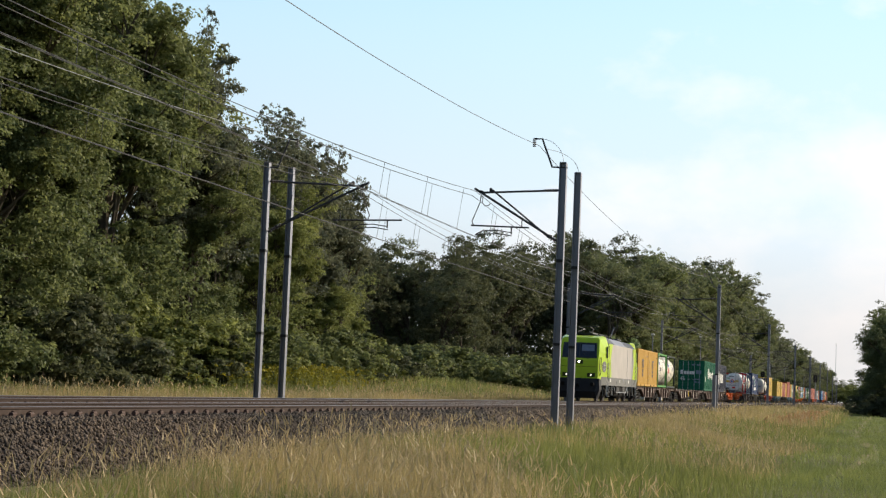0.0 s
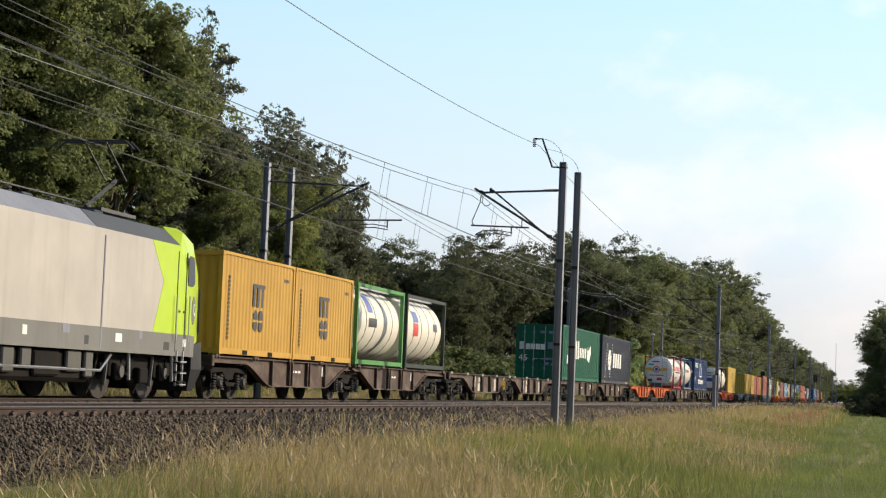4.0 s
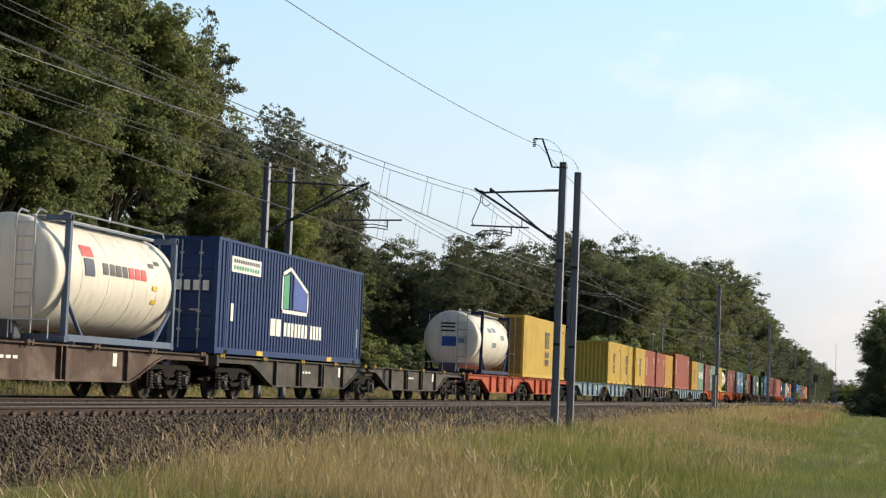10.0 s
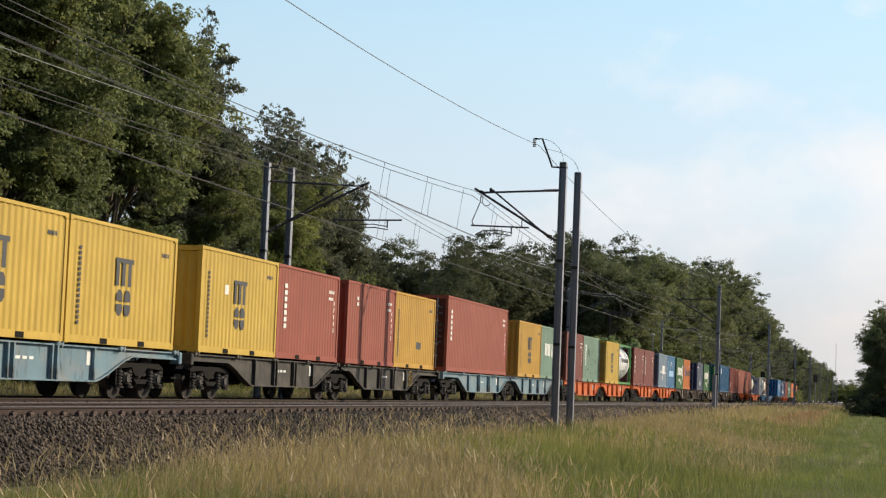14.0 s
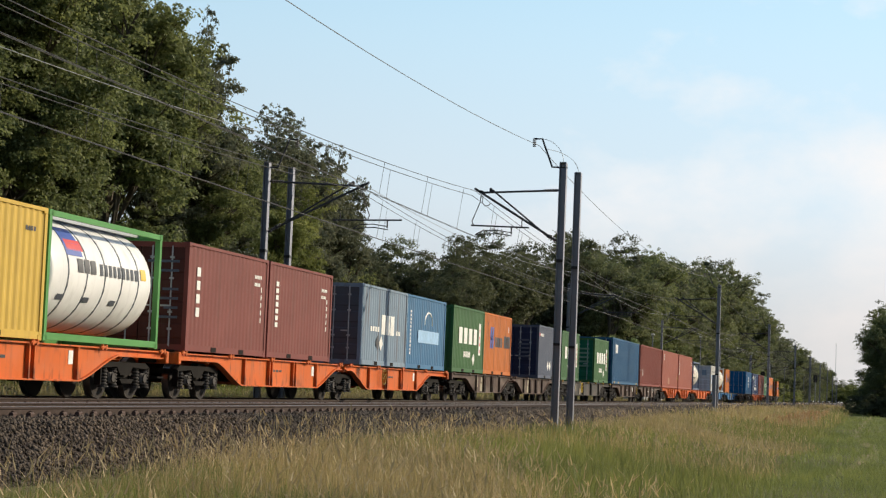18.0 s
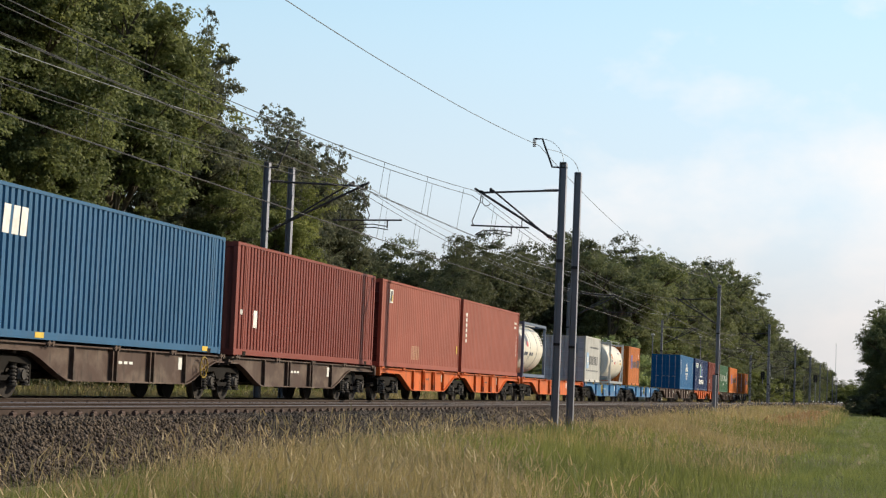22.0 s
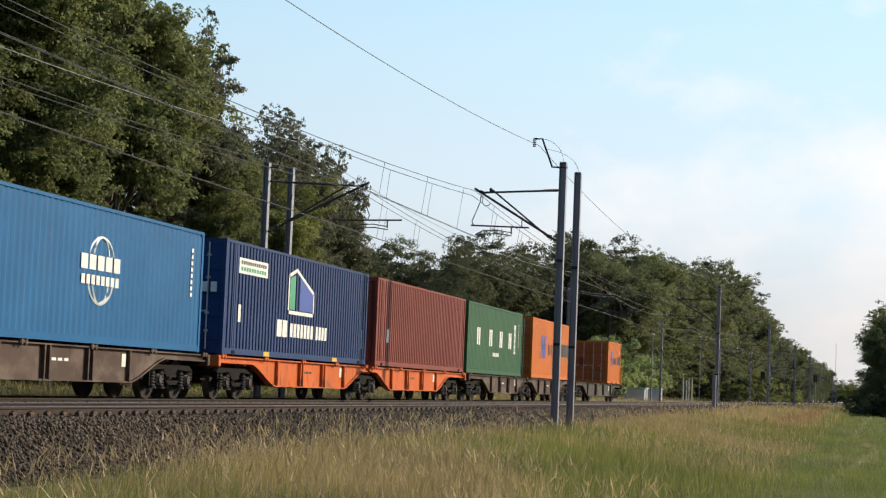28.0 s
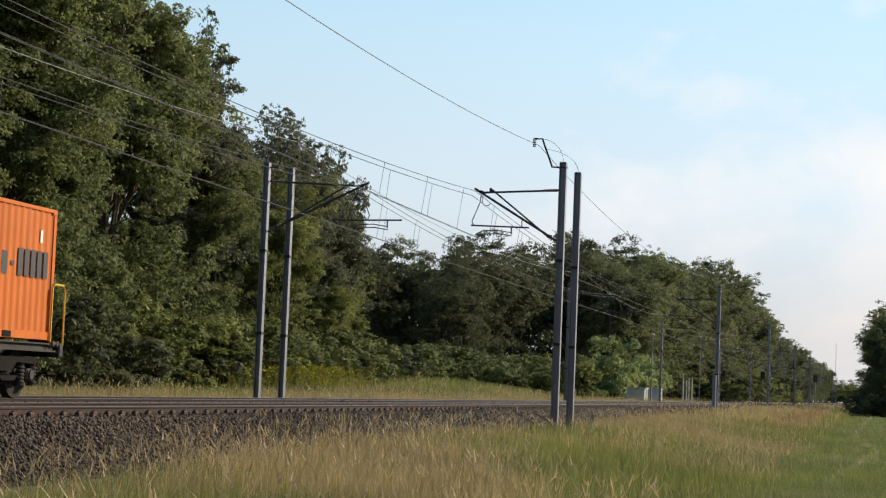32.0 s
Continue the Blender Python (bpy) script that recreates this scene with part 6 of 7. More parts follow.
def crest_box(place, label, door, length=SHORT):
    """Green box: white lettering bars and an upright white tablet."""
    c = container(place, length, LOW if length < 7 else HIGH, P_GREEN if length < 7 else P_DEEPGREEN, label, door)
    if length < 7:
        bars(c, 1.15, 4.9, 1.15, 1.78, 4, P_WHITE, gap=0.34)
        side_mark(c, 4.98, 5.34, 0.75, 2.05, P_WHITE, "tablet")
        column(c, 5.1, 5.22, 0.85, 1.95, 4, P_MARKRED, half=1.223, gap=0.55)
        bars(c, 2.1, 3.4, 0.62, 0.85, 7, P_WHITE)
        part("warning_diamond", prism([(c["len"] * 0.12, 0.55), (c["len"] * 0.12 + 0.25, 0.3), (c["len"] * 0.12 + 0.5, 0.55), (c["len"] * 0.12 + 0.25, 0.8)], -1.2125, -1.2085), P_WHITE, c)
    else:
        for x in (1.9, 4.45, 6.75, 8.85):
            for k in (0, 0.38):
                side_mark(c, x + k, x + k + 0.26, 1.2, 1.9, P_WHITE, "lettering_bar")
        side_mark(c, 10.15, 10.5, 1.0, 2.3, P_WHITE, "tablet")
        column(c, 10.22, 10.42, 1.1, 2.2, 4, P_FADED, half=1.223)
        column(c, 11.2, 11.26, 1.3, 2.4, 8, P_WHITE)
        bars(c, 5.3, 6.7, 0.78, 0.95, 7, P_WHITE)
    return c


def house_box(place):
    """Navy box: a white house outline with a green and a blue stripe, and white lettering bars."""
    c = container(place, EXTRA, HIGH, P_NAVY, "navy blue long box container with a white house emblem", P_NAVY, 0.262, width=2.5)
    hf = 1.25
    o = [(5.7, 1.25), (8.2, 1.25), (8.2, 1.95), (6.45, 2.55), (5.7, 2.35)]
    h = EXTRA / 2 + 0.4
    for a, b in zip(o, o[1:] + o[:1]):
        (ax, az), (bx_, bz) = a, b
        dx, dz = bx_ - ax, bz - az
        n = math.hypot(dx, dz)
        px, pz = -dz / n * 0.1, dx / n * 0.1
        part("emblem_edge", prism([(ax - h, az), (bx_ - h, bz), (bx_ + px - h, bz + pz), (ax + px - h, az + pz)], -hf + 0.0065, -hf + 0.0105), P_WHITE, c)
    part("emblem_stripe", prism([(5.85 - h, 1.38), (6.35 - h, 1.38), (6.35 - h, 2.35), (5.85 - h, 2.25)], -hf + 0.0075, -hf + 0.011), P_MARKGREEN, c)
    part("emblem_stripe", prism([(6.8 - h, 1.38), (8.05 - h, 1.38), (8.05 - h, 1.9), (6.8 - h, 2.33)], -hf + 0.0075, -hf + 0.011), P_MARKBLUE, c)
    bars(c, 4.4, 5.4, 0.6, 1.06, 2, P_WHITE, hf, 0.15)
    bars(c, 5.6, 7.9, 0.62, 1.0, 7, P_WHITE, hf, 0.28)
    bars(c, 8.1, 9.3, 0.62, 1.0, 4, P_WHITE, hf, 0.28)
    side_mark(c, 1.05, 3.4, 2.1, 2.5, P_WHITE, "panel", hf)
    bars(c, 1.2, 3.3, 2.17, 2.27, 10, P_MARKGREEN, hf + 0.004)
    bars(c, 1.2, 3.3, 2.34, 2.43, 12, P_INK, hf + 0.004)
    side_mark(c, 1.12, 1.32, 0.85, 1.3, P_WHITE, "panel", hf)
    for y0 in (-1.05, -0.8, -0.56, -0.34):
        end_mark(c, y0, y0 + 0.16, 1.55, 1.8, P_WHITE, "lettering_bar")
    for x in (3.3, 9.9):
        side_mark(c, x, x + 0.5, 0.03, 0.15, P_MARKYELLOW, "panel", hf)
    side_mark(c, 13.1, 13.25, 0.5, 1.1, P_FADED, "panel", hf)
    return c


def flag_box(place, length, height, label, door, fade=P_ORANGE):
    """Orange box: a blue slanted emblem and dark lettering bars."""
    c = container(place, length, height, fade, label, door)
    f = length / 12.192 if length > 7 else 0.52
    x, z = 2.75 * f - (0.15 if length < 7 else 0.25), 1.0 + (0.12 if length < 7 else 0)
    hh = 1.05 if length > 7 else 0.85
    for k, (dx, w0) in enumerate(((0.0, 0.42), (0.62, 0.42))):
        for zz in (0, 0.56):
            side_mark(c, x + dx * f * 1.3, x + (dx + w0) * f * 1.3, z + zz * hh, z + (zz + 0.5) * hh, P_MARKBLUE, "emblem", skew=0.2 * f)
    side_mark(c, x + 0.2 * f, x + 1.25 * f, z + 0.42 * hh, z + 0.62 * hh, P_MARKBLUE, "emblem", skew=0.05)
    x0 = x + (2.3 if length > 7 else 2.15) * f
    bars(c, x0, x0 + 3.2 * f, 1.2, 1.2 + 0.5 * hh, 5, P_INK)
    bars(c, x0 + 3.3 * f, x0 + 3.7 * f, 1.38, 1.46, 1, P_INK)
    bars(c, x0 + 3.9 * f, x0 + 6.6 * f, 1.2, 1.2 + 0.62 * hh, 5, P_INK)
    side_mark(c, 0.75 * f + 0.3, 0.85 * f + 0.3, height - 0.55, height - 0.35, P_INK)
    side_mark(c, length - 0.7, length - 0.6, height - 0.7, height - 0.45, P_WHITE)
    return c


yellow_box(131.5, mat=P_AMBER, patch=False)
yellow_box(137.65, mat=P_AMBER, patch=False)
t1 = tank(144.3, P_FRAMEGREEN, P_TANK, "cream tank container in a green frame", True)
curved_mark(t1, 1.6, 2.2, 15, 45, P_MARKBLUE, t1["r"], t1["zc"])
curved_mark(t1, 1.6, 2.6, -8, 6, P_INK, t1["r"], t1["zc"])
t2 = tank(150.85, P_FRAMEDARK, P_TANK, "cream tank container in a dark green frame", True)
curved_mark(t2, 1.3, 2.0, 12, 32, P_MARKBLUE, t2["r"], t2["zc"])
curved_mark(t2, 1.2, 1.9, -12, 10, P_MARKRED, t2["r"], t2["zc"])
curved_mark(t2, 4.3, 4.9, 0, 14, P_STEEL, t2["r"], t2["zc"])

# long green box with doors, long slate box
c = container(185.0, EXTRA, HIGH, P_TEAL, "long bottle green box container with white lettering", P_TEAL, 0.262, width=2.5)
bars(c, 4.4, 6.0, 1.2, 2.2, 2, P_WHITE, 1.25, 0.36)
bars(c, 6.0, 8.6, 1.3, 1.85, 4, P_WHITE, 1.25, 0.36)
part("emblem", prism([(8.8 - EXTRA / 2, 1.25), (9.6 - EXTRA / 2, 1.1), (10.2 - EXTRA / 2, 1.6), (10.1 - EXTRA / 2, 2.1), (9.3 - EXTRA / 2, 1.75), (8.9 - EXTRA / 2, 1.95)], -1.2435, -1.2395), P_WHITE, c)
side_mark(c, 1.5, 1.9, 0.9, 1.35, P_WHITE, "panel", 1.25)
for i, y in enumerate((1.05, 0.72, 0.46, 0.18, -0.08)):
    end_mark(c, y - 0.24, y, 1.55, 1.95 if i == 0 else 1.85, P_WHITE, "lettering_bar")
end_mark(c, -0.95, -0.45, 1.6, 1.95, P_FADED)
font = bpy.data.curves.new("number", "FONT")
font.body, font.size, font.extrude = "45", 0.48, 0.002
holder = bpy.data.objects.new("number", font)
number_mesh = bpy.data.meshes.new_from_object(holder)
bpy.data.objects.remove(holder)
number_mesh.materials.clear()
number_mesh.materials.append(P_WHITE)
number = part("number", number_mesh, None, c)
number.matrix_basis = Matrix.Translation((-EXTRA / 2 - 0.05, 1.08, 0.95)) @ Matrix(((0, 0, -1, 0), (-1, 0, 0, 0), (0, 1, 0, 0), (0, 0, 0, 1)))
for y0, z0 in ((-0.55, 1.0), (-0.9, 1.0), (-0.55, 0.75), (-0.9, 0.72), (-0.3, 2.4), (-0.75, 2.4)):
    end_mark(c, y0, y0 + 0.26, z0, z0 + 0.14, P_FADED, "lettering_bar")
c = container(200.0, EXTRA, HIGH, P_SLATE, "long slate grey box container with a white cross emblem", None, 0.262, width=2.5)
for x in (2.2, 4.4):
    for i in range(12):
        side_mark(c, x + 0.085 * i - 0.9, x + 0.085 * i - 0.78, 0.35 + 0.18 * i, 0.47 + 0.18 * i, P_WHITE, "stripe", 1.25, 0.05)
h = EXTRA / 2
for o in ([(3.75, 2.05), (4.75, 2.05), (4.4, 1.5), (4.1, 1.5)], [(3.75, 0.85), (4.75, 0.85), (4.4, 1.4), (4.1, 1.4)], [(3.55, 1.85), (3.55, 1.05), (4.1, 1.35), (4.1, 1.55)], [(4.95, 1.85), (4.95, 1.05), (4.4, 1.35), (4.4, 1.55)]):
    part("emblem", prism([(x - 0.9 - h, z) for x, z in o], -1.2435, -1.2395), P_WHITE, c)
bars(c, 5.0, 9.2, 1.0, 1.9, 4, P_WHITE, 1.25, 0.32)
for x in (1.0, 11.4, 11.9):
    side_mark(c, x, x + 0.3, 0.05, 0.16, P_MARKYELLOW, "panel", 1.25)

# tanks with open end frames
t = tank(243.15, P_FRAMERED, P_TANKWHITE, "white tank container with red end frames and red lettering", over=0.75)
r, zc, x0 = t["r"], t["zc"], t["x0"]
for i in range(10):
    if i != 3:
        curved_mark(t, 0.55 + 0.475 * i, 0.86 + 0.475 * i, 2, 22, P_MARKRED, r, zc, "lettering_bar")
seam = bmesh.new()
for i in range(44):
    turn = Matrix.Rotation(2 * math.pi * i / 44, 4, "X")
    bmesh.ops.create_cube(seam, size=1, matrix=Matrix.Translation((x0 + 0.13, 0, zc)) @ turn @ Matrix.Translation((0, 0, r * 0.985)) @ Matrix.Diagonal((0.02, 0.09, 0.05, 1)))
part("dashed_seam", seam, P_INK, t, "dashed dark seam round the tank's end")
for rr, m in ((0.27, P_MARKRED), (0.2, P_WHITE), (0.13, P_MARKBLUE)):
    part("emblem", tube((x0 - 0.014 - 0.004 * (0.3 - rr) * 10, 0.15, 1.5), (x0 + 0.02, 0.15, 1.5), rr, 20), m, t)
for k in (-1, 1):
    wing = [(0.3, 1.36), (0.95, 1.42), (1.0, 1.6), (0.62, 1.66), (0.3, 1.55)]
    bm = bmesh.new()
    f = [bm.verts.new((x0 - 0.006, 0.15 + k * y * 0.9, z)) for y, z in wing]
    g = [bm.verts.new((x0 + 0.03, 0.15 + k * y * 0.9, z)) for y, z in wing]
    bm.faces.new(f), bm.faces.new(g[::-1])
    for i in range(5):
        bm.faces.new((f[i], f[(i + 1) % 5], g[(i + 1) % 5], g[i]))
    bmesh.ops.recalc_face_normals(bm, faces=bm.faces)
    part("wing_emblem", bm, P_MARKYELLOW, t)
curved_mark(t, 1.5, 5.2, -6, -1, P_INK, r, zc, "stripe")
for x in (0.9, 2.5, 3.3):
    curved_mark(t, x, x + 0.5, -32, -20, P_MARKRED if x > 2 else P_STEEL, r, zc)
for y0, y1, z0, z1, m in ((-0.3, 0.1, 0.62, 0.84, P_MARKRED), (0.5, 0.8, 0.55, 0.72, P_INK), (-0.45, 0.7, 1.0, 1.06, P_INK), (-0.1, 0.5, 2.1, 2.18, P_INK), (0.4, 0.8, 1.85, 1.95, P_MARKGREEN)):
    disc_mark(t, x0 + 0.0, y0, y1, z0, z1, m)
t = tank(252.5, P_FRAMEBLUE, P_TANK, "cream tank container with dark and red lettering", over=0.55)
r, zc, x0 = t["r"], t["zc"], t["x0"]
curved_mark(t, 0.9, 1.5, 20, 32, P_MARKRED, r, zc)
curved_mark(t, 0.95, 1.45, 0, 18, P_STEEL, r, zc)
for i in range(7):
    curved_mark(t, 1.9 + 0.36 * i, 2.18 + 0.36 * i, 4, 16, P_INK if i < 4 else P_MARKRED, r, zc, "lettering_bar")
for x, a in ((4.6, 20), (5.0, 24), (4.7, -5), (4.75, -20)):
    curved_mark(t, x, x + 0.3, a, a + 5, P_INK if a > 0 else P_MARKYELLOW, r, zc)
house_box(261.3)
t = tank(294.35, P_FRAMENAVY, P_TANK, "cream tank container with a grey end and navy frame", over=0.75)
r, zc, x0 = t["r"], t["zc"], t["x0"]
disc_mark(t, x0, -0.25, 0.35, 1.1, 1.5, P_MARKBLUE)
disc_mark(t, x0, -0.6, -0.3, 1.25, 1.45, P_FADED)
for z in (1.7, 1.86, 2.0):
    disc_mark(t, x0, -0.2, 0.4, z, z + 0.07, P_INK, "lettering_bar")
for x, a in ((1.6, 18), (2.4, -12), (2.6, 20), (4.2, 6)):
    curved_mark(t, x, x + 0.8, a, a + 10, P_FADED, r, zc)
yellow_box(303.9, LONG, P_YELLOW, HIGH, patch=False, door=P_SHADEYELLOW)

yellow_box(333.15, patch=False)
yellow_box(339.3, patch=False)
yellow_box(347.05)
red_box(353.15, SHORT, LOW)
red_box(360.2, SHORT, LOW, word=2, side=1.1, label="rust red steel box container with small white marks")
yellow_box(366.2, worn=True, mat=P_AMBER, patch=False)
red_box(374.4, LONG, HIGH, word=6, label="long rust red box container with a white upright mark", door=P_SHADERED)
yellow_box(389.5, worn=False, mat=P_AMBER, patch=False)
c = container(395.5, SHORT, LOW, P_PALE, "pale green box container with broad white lettering")
bars(c, 1.2, 2.9, 1.15, 1.75, 4, P_WHITE, gap=0.25)
bars(c, 3.2, 5.4, 1.1, 1.75, 7, P_WHITE, gap=0.4)
red_box(403.5, SHORT, LOW, P_WINE, label="rust red steel box container with doors darkened for shade", door=P_SHADERED, word=5)
c = container(409.6, SHORT, LOW, P_PALE, "chipped pale green box container with a white upright panel")
side_mark(c, 0.8, 1.2, 0.95, 2.1, P_WHITE, "panel")
column(c, 0.9, 1.1, 1.0, 2.05, 6, P_PALE, half=1.223)
for i in range(38):
    a = random.uniform(0.8, 5.3)
    b = 0.45 + 1.5 * random.random() ** 1.3
    side_mark(c, a, a + random.uniform(0.04, 0.13), b, b + random.uniform(0.04, 0.2), P_CHIP, "paint_chip", skew=random.uniform(-0.05, 0.05))
yellow_box(419.0, patch=False, door=P_SHADEYELLOW)
t = tank(425.15, P_FRAMEGREEN, P_TANKWHITE, "white tank container in a bright green frame", True, bands=5)
r, zc = t["r"], t["zc"]
curved_mark(t, 1.1, 1.9, 18, 52, P_MARKBLUE, r, zc)
curved_mark(t, 1.2, 2.0, 24, 36, P_MARKRED, r, zc)
for i in range(3):
    curved_mark(t, 1.6 + 0.33 * i, 1.86 + 0.33 * i, 2, 16, P_INK, r, zc, "lettering_bar")
for i in range(9):
    curved_mark(t, 2.75 + 0.24 * i, 2.89 + 0.24 * i, 2, 14, P_DARKGREY, r, zc, "lettering_bar")
curved_mark(t, 5.0, 5.3, 4, 16, P_MARKYELLOW, r, zc)
for x in (0.8, 2.1, 3.5):
    curved_mark(t, x, x + 0.3, -28, -22, P_DARKGREY, r, zc)
red_box(433.0, SHORT, LOW, P_WINE, label="rust red steel box container with tall white letters", door=P_SHADERED, word=4)
red_box(439.2, SHORT, LOW, P_WINE)
c = container(448.7, SHORT, LOW, P_FADED, "faded grey-blue box container with white lettering", P_DARKGREY)
bars(c, 2.6, 4.4, 1.05, 1.7, 3, P_WHITE, gap=0.2)
bars(c, 1.2, 2.4, 1.12, 1.28, 4, P_WHITE, gap=0.35)
bars(c, 4.6, 5.2, 1.08, 1.22, 3, P_WHITE, gap=0.35)
for x in (1.9, 2.35):
    part("warning_diamond", prism([(x - 3.03, 0.75), (x - 2.78, 0.5), (x - 2.53, 0.75), (x - 2.78, 1.0)], -1.2125, -1.2085), P_WHITE if x > 2 else P_INK, c)
c = container(454.8, SHORT, LOW, P_MIDBLUE, "worn blue box container with a faded pale emblem")
side_mark(c, 1.7, 5.0, 0.95, 1.4, P_MARKSKY, "faded_panel")
bm = bmesh.new()
add_wire(bm, [(0.3 + 0.62 * math.cos(a), -1.185, 1.62 + 0.45 * math.sin(a)) for a in np.linspace(0, math.pi, 10)], 0.04)
part("emblem", bm, P_WHITE, c)
column(c, 0.5, 0.62, 0.5, 2.1, 12, P_WHITE)
crest_box(462.25, "green box container with white lettering and tablet", None)
flag_box(468.35, SHORT, LOW, "rust-streaked orange box container with a blue emblem", None, P_RUSTORANGE)
c = container(481.7, SHORT, LOW, P_STEEL, "grey-blue box container with dark navy doors", P_FRAMENAVY)
bars(c, 0.5, 1.5, 2.05, 2.2, 4, P_WHITE)
side_mark(c, 0.2, 0.4, 2.05, 2.22, P_MARKRED)
for x in (2.6, 3.2):
    part("warning_diamond", prism([(x - 3.03, 0.65), (x - 2.78, 0.4), (x - 2.53, 0.65), (x - 2.78, 0.9)], -1.2125, -1.2085), P_WHITE, c)
for y, z in ((0.75, 1.65), (0.3, 1.65)):
    end_mark(c, y - 0.14, y + 0.14, z - 0.14, z + 0.14, P_FADED, "warning_diamond")
for i in range(5):
    end_mark(c, -0.75, -0.2, 1.0 + 0.2 * i, 1.08 + 0.2 * i, P_STEEL, "lettering_bar")
crest_box(488.8, "green box container with white lettering standing apart", P_FRAMEDARK)
c = crest_box(500.85, "green box container with bottle green doors", P_TEAL)
end_mark(c, 0.55, 1.0, 1.7, 1.95, P_GREY, "panel")
for i in range(5):
    end_mark(c, -0.9, -0.3, 0.9 + 0.25 * i, 1.0 + 0.25 * i, P_PALE, "lettering_bar")
c = container(508.6, EXTRA, HIGH, P_BLUE, "long blue ribbed box container with a small white mark", P_NAVY, 0.262, width=2.5)
for x in (1.35, 1.75, 2.1):
    side_mark(c, x, x + 0.28, 1.95, 2.5, P_WHITE, "lettering_bar", 1.25, 0.06)
for x in (0.9, 3.0, 12.4):
    side_mark(c, x, x + 0.4, 0.05, 0.16, P_MARKYELLOW, "panel", 1.25)
c = container(523.3, EXTRA, HIGH, P_BROWN, "long dark brown ribbed box container", None, 0.262, width=2.5)
side_mark(c, 1.5, 1.8, 0.75, 1.2, P_WHITE, "panel", 1.25)
side_mark(c, 0.42, 0.6, 1.05, 1.18, P_GREY, "panel", 1.25)

c = container(538.1, LONG, HIGH, P_RED, "long rust red box container with a small striped mark", P_SHADERED)
side_mark(c, 1.05, 1.5, 2.15, 2.6, P_WHITE, "emblem")
side_mark(c, 1.1, 1.3, 2.2, 2.55, P_INK, "emblem", 1.224, 0.12)
side_mark(c, 1.32, 1.45, 2.2, 2.4, P_MARKYELLOW, "emblem", 1.224)
bars(c, 4.4, 5.6, 0.32, 0.8, 5, P_GHOST, gap=0.35)
side_mark(c, 11.75, 11.95, 0.7, 1.0, P_MARKYELLOW, "panel")
for i in range(6):
    end_mark(c, -0.95, -0.4, 0.7 + 0.28 * i, 0.82 + 0.28 * i, P_STEEL, "lettering_bar")
red_box(550.9, LONG, HIGH, word=6, label="long rust red box container with a white upright mark")
t = tank(564.5, P_FRAMEBLUE, P_TANK, "stained cream tank container in a grey-blue frame", True, bands=2)
r, zc = t["r"], t["zc"]
curved_mark(t, 0.8, 1.5, 5, 38, P_STEEL, r, zc)
curved_mark(t, 1.1, 1.5, 2, 14, P_MARKRED, r, zc)
bars_x = ((0.7, 1.0), (1.1, 1.5), (2.0, 2.4), (2.6, 2.9))
for a, b in bars_x:
    curved_mark(t, a, b, -18, -10, P_STEEL, r, zc)
for i in range(5):
    curved_mark(t, 4.9, 5.4, 8 + 6 * i, 11 + 6 * i, P_DARKGREY, r, zc, "lettering_bar")
c = container(584.1, SHORT, LOW, P_GREY, "dirty light grey box container with faded grey doors", P_DOORGREY)
side_mark(c, 0.62, 1.42, 0.78, 1.68, P_MARKSKY, "emblem")
part("emblem", prism([(1.02 + (0.4 if i % 2 == 0 else 0.14) * math.sin(i * math.pi / 7) - 3.03, 1.23 + (0.4 if i % 2 == 0 else 0.14) * math.cos(i * math.pi / 7)) for i in range(14)], -1.2155, -1.2115), P_WHITE, c)
bars(c, 1.75, 5.2, 1.0, 1.5, 6, P_INK, gap=0.42)
bars(c, 1.9, 5.4, 1.95, 2.05, 10, P_DARKGREY, gap=0.5)
bars(c, 0.6, 5.4, 0.62, 0.7, 12, P_DARKGREY, gap=0.5)
end_mark(c, -0.75, -0.3, 1.6, 2.15, P_FADED, "panel")
t = tank(594.9, P_ALU, P_TANK, "cream tank container with bare metal frames and a ladder", over=0.65)
r, zc, x0 = t["r"], t["zc"], t["x0"]
for y, z in ((0.35, 1.5), (-0.1, 1.5), (0.12, 1.22), (0.4, 1.0)):
    disc_mark(t, x0, y - 0.17, y + 0.17, z - 0.12, z + 0.12, P_GREY)
disc_mark(t, x0, -0.45, -0.1, 0.95, 1.12, P_MARKRED)
disc_mark(t, x0, 0.15, 0.35, 0.95, 1.12, P_INK)
for z in (1.85, 1.98, 2.1):
    disc_mark(t, x0, -0.3, 0.5, z, z + 0.06, P_INK, "lettering_bar")
curved_mark(t, 0.9, 1.3, 8, 22, P_ORANGE, r, zc)
for x, a, m in ((0.7, -2, P_STEEL), (2.0, -8, P_MARKRED), (2.3, -5, P_GREY), (4.4, 25, P_STEEL), (4.6, 2, P_STEEL), (4.7, -8, P_MARKYELLOW)):
    curved_mark(t, x, x + 0.5, a, a + 6, m, r, zc)
flag_box(603.9, SHORT, LOW, "rust-streaked orange box container with a blue emblem", None, P_RUSTORANGE)

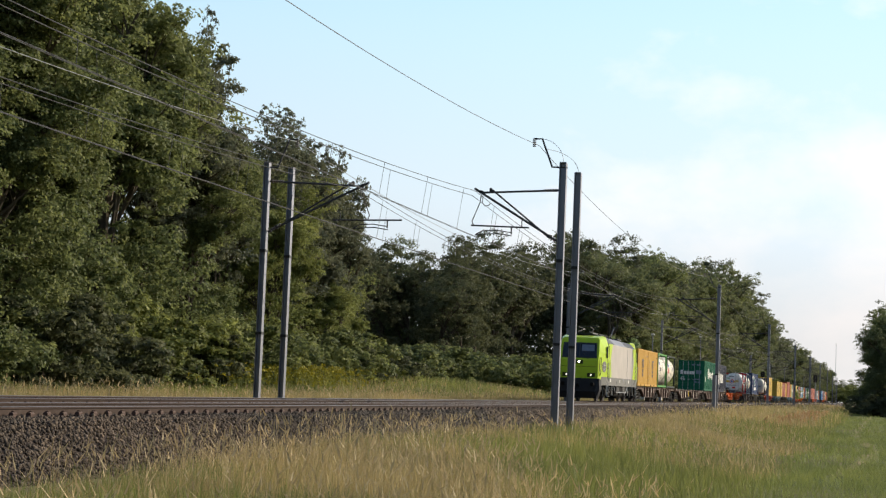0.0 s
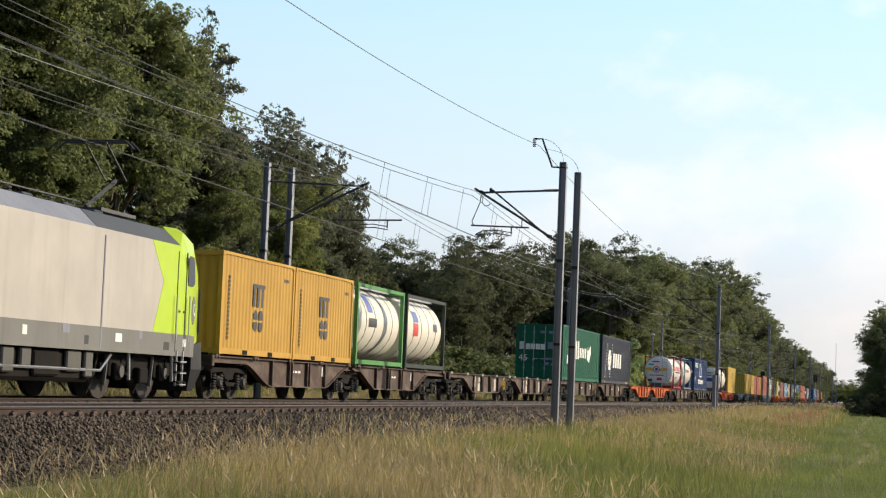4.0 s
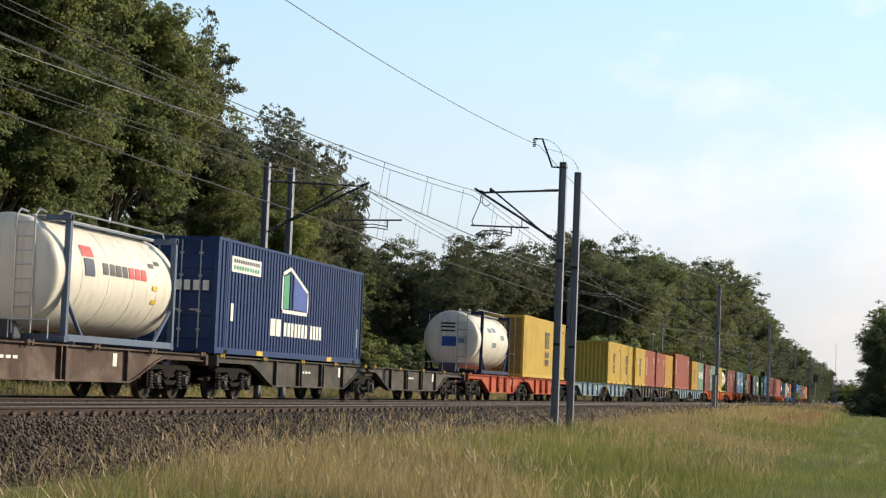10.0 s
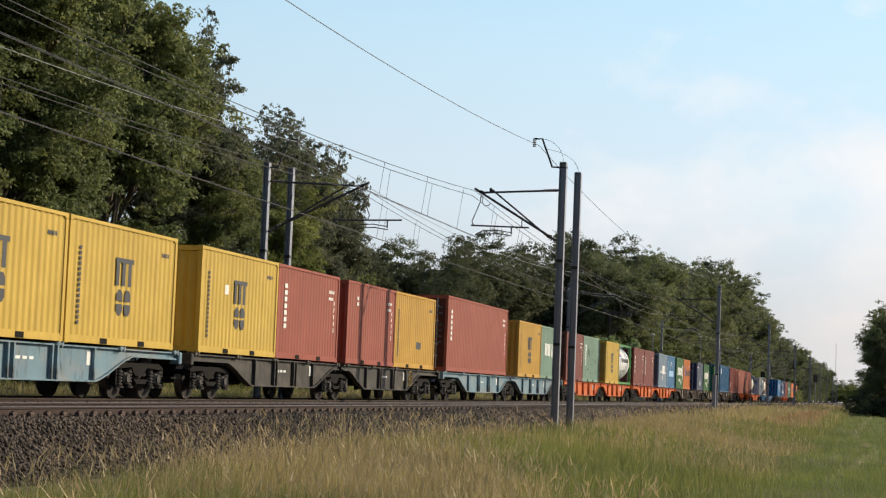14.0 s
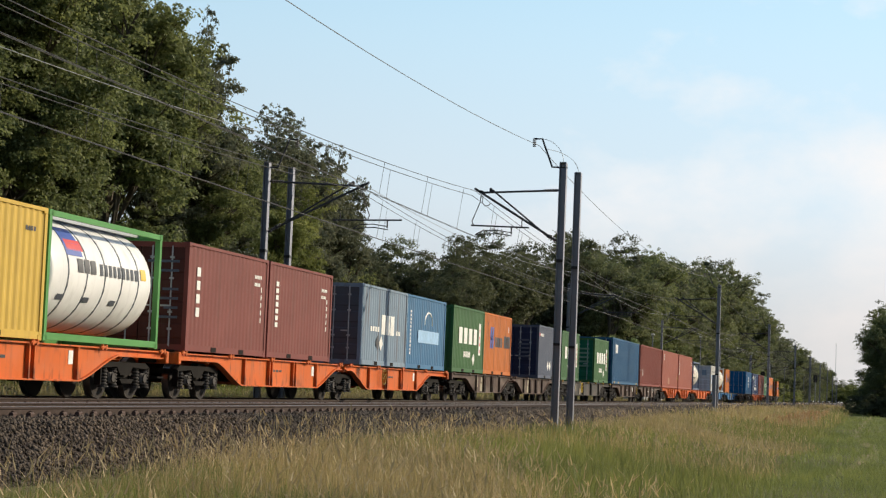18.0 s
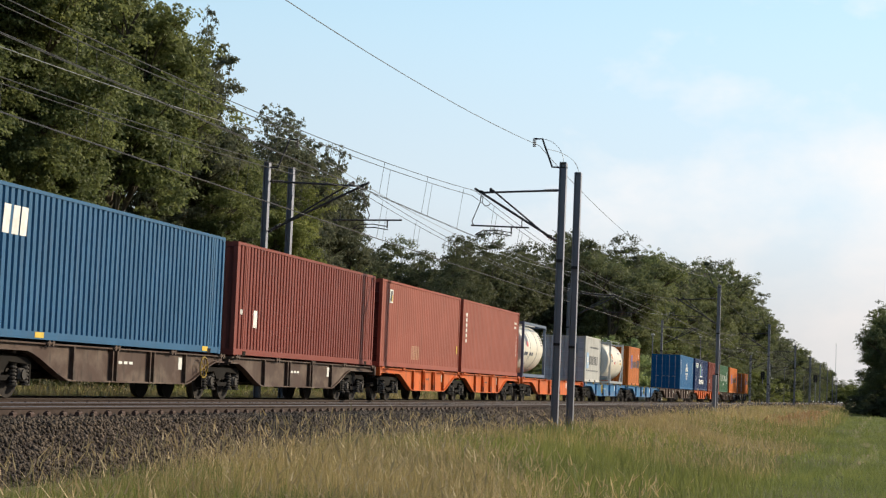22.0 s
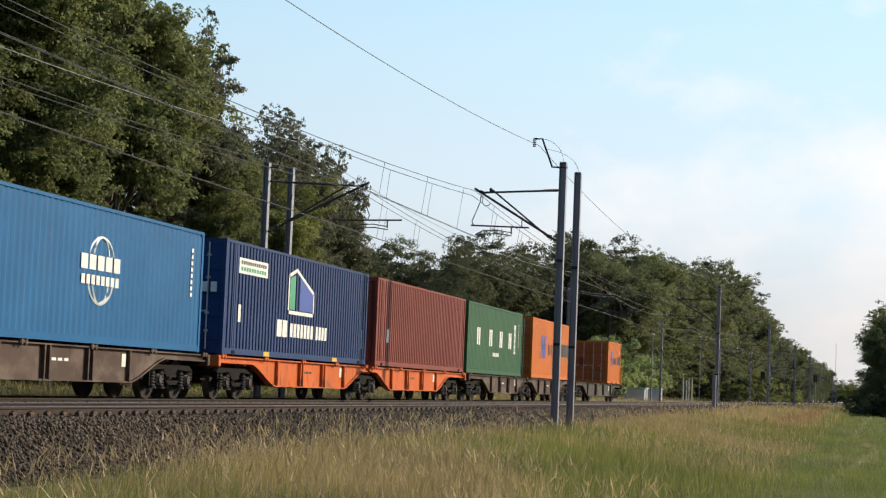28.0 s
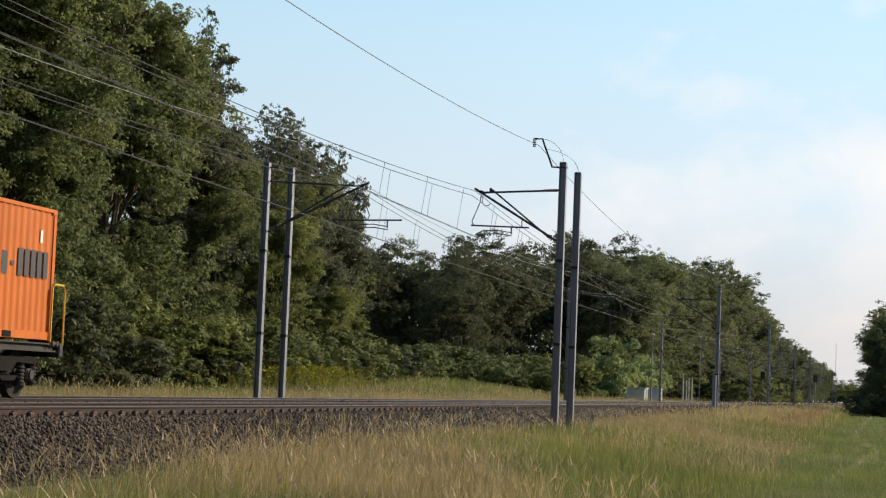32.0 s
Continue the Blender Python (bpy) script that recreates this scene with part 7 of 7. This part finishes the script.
c = container(639.0, LONG, HIGH, P_SKY, "long bright blue box container with a white round emblem", P_SKY)
for cz, a0, a1 in ((1.72, 0.3, 2.84), (1.38, 3.44, 5.98)):
    for rr, flat in ((0.66, 1.0), (0.66, 0.45)):
        bm = bmesh.new()
        add_wire(bm, [(-0.05 + rr * (1.0 if flat == 1 else 0.62) * math.cos(a), -1.19, cz + rr * 0.8 * math.sin(a)) for a in np.linspace(a0, a1, 14)], 0.035)
        part("emblem", bm, P_WHITE, c)
bars(c, 5.0, 7.15, 1.55, 1.86, 5, P_WHITE, gap=0.22)
bars(c, 5.05, 7.1, 1.24, 1.44, 8, P_WHITE, gap=0.3)
column(c, 11.4, 11.52, 1.3, 2.5, 8, P_WHITE)
column(c, 1.0, 1.14, 1.2, 2.5, 9, P_WHITE)
house_box(652.75)
c = container(667.7, EXTRA, HIGH, P_BROWN, "long dark brown ribbed box container with pale panels", None, 0.262, width=2.5)
side_mark(c, 1.4, 1.7, 0.8, 1.25, P_WHITE, "panel", 1.25)
crest_box(682.2, "long green box container with spaced white letters", None, LONG)
# both orange doors are a tone darker than the sides
flag_box(697.1, LONG, HIGH, "long bright orange box container with a blue emblem", paint("door_darker_orange", (0.42, 0.12, 0.03), 0.55, 0.3))
c = flag_box(724.0, SHORT, LOW, "orange box container on the last wagon", paint("door_darker_orange_2", (0.40, 0.11, 0.03), 0.55, 0.35))
end_mark(c, 0.3, 0.6, 1.1, 1.55, P_BROWN, "panel")
tail = tagged(new("tail_lamp_hoop"), "yellow hand rail hoop on the last wagon's end", "handrail")
bm = bmesh.new()
add_wire(bm, [(0, -0.25, 0), (0, -0.25, 1.25), (0, 0.25, 1.25), (0, 0.25, 0), (0, -0.25, 0.6)], 0.025)
part("hoop", bm, P_MARKYELLOW, tail)
riding(tail, 730.35, RZ + 1.1)


def motions():
    """The whole train runs at one speed along the far track, towards the camera and past it."""
    for ob, place, base in MOVING:
        walk(ob, [(t, pose(place - SPEED * t - gain, YT, base)) for t, gain in ((0, 0), (10, 0), (20, 0), (30, 0), (31, 0.05), (32, 0.6))])
    for wheels, r in ((LOCO_WHEELS, 0.625), (WAGON_WHEELS, WHEEL_R)):
        step = math.degrees(SPEED / FPS / r)
        first = {}
        for ob, x in wheels:         # alike wheelsets turn by the same keys
            if x not in first:
                walk(ob, [(k / FPS, pose(x, 0, r, 0, -step * k % 360, 0)) for k in range(32 * FPS + 1)])
                first[x] = ob.animation_data
            else:
                ob.rotation_mode = "QUATERNION"
                keys = ob.animation_data_create()
                keys.action = first[x].action
                keys.action_slot = first[x].action_slot


motions()
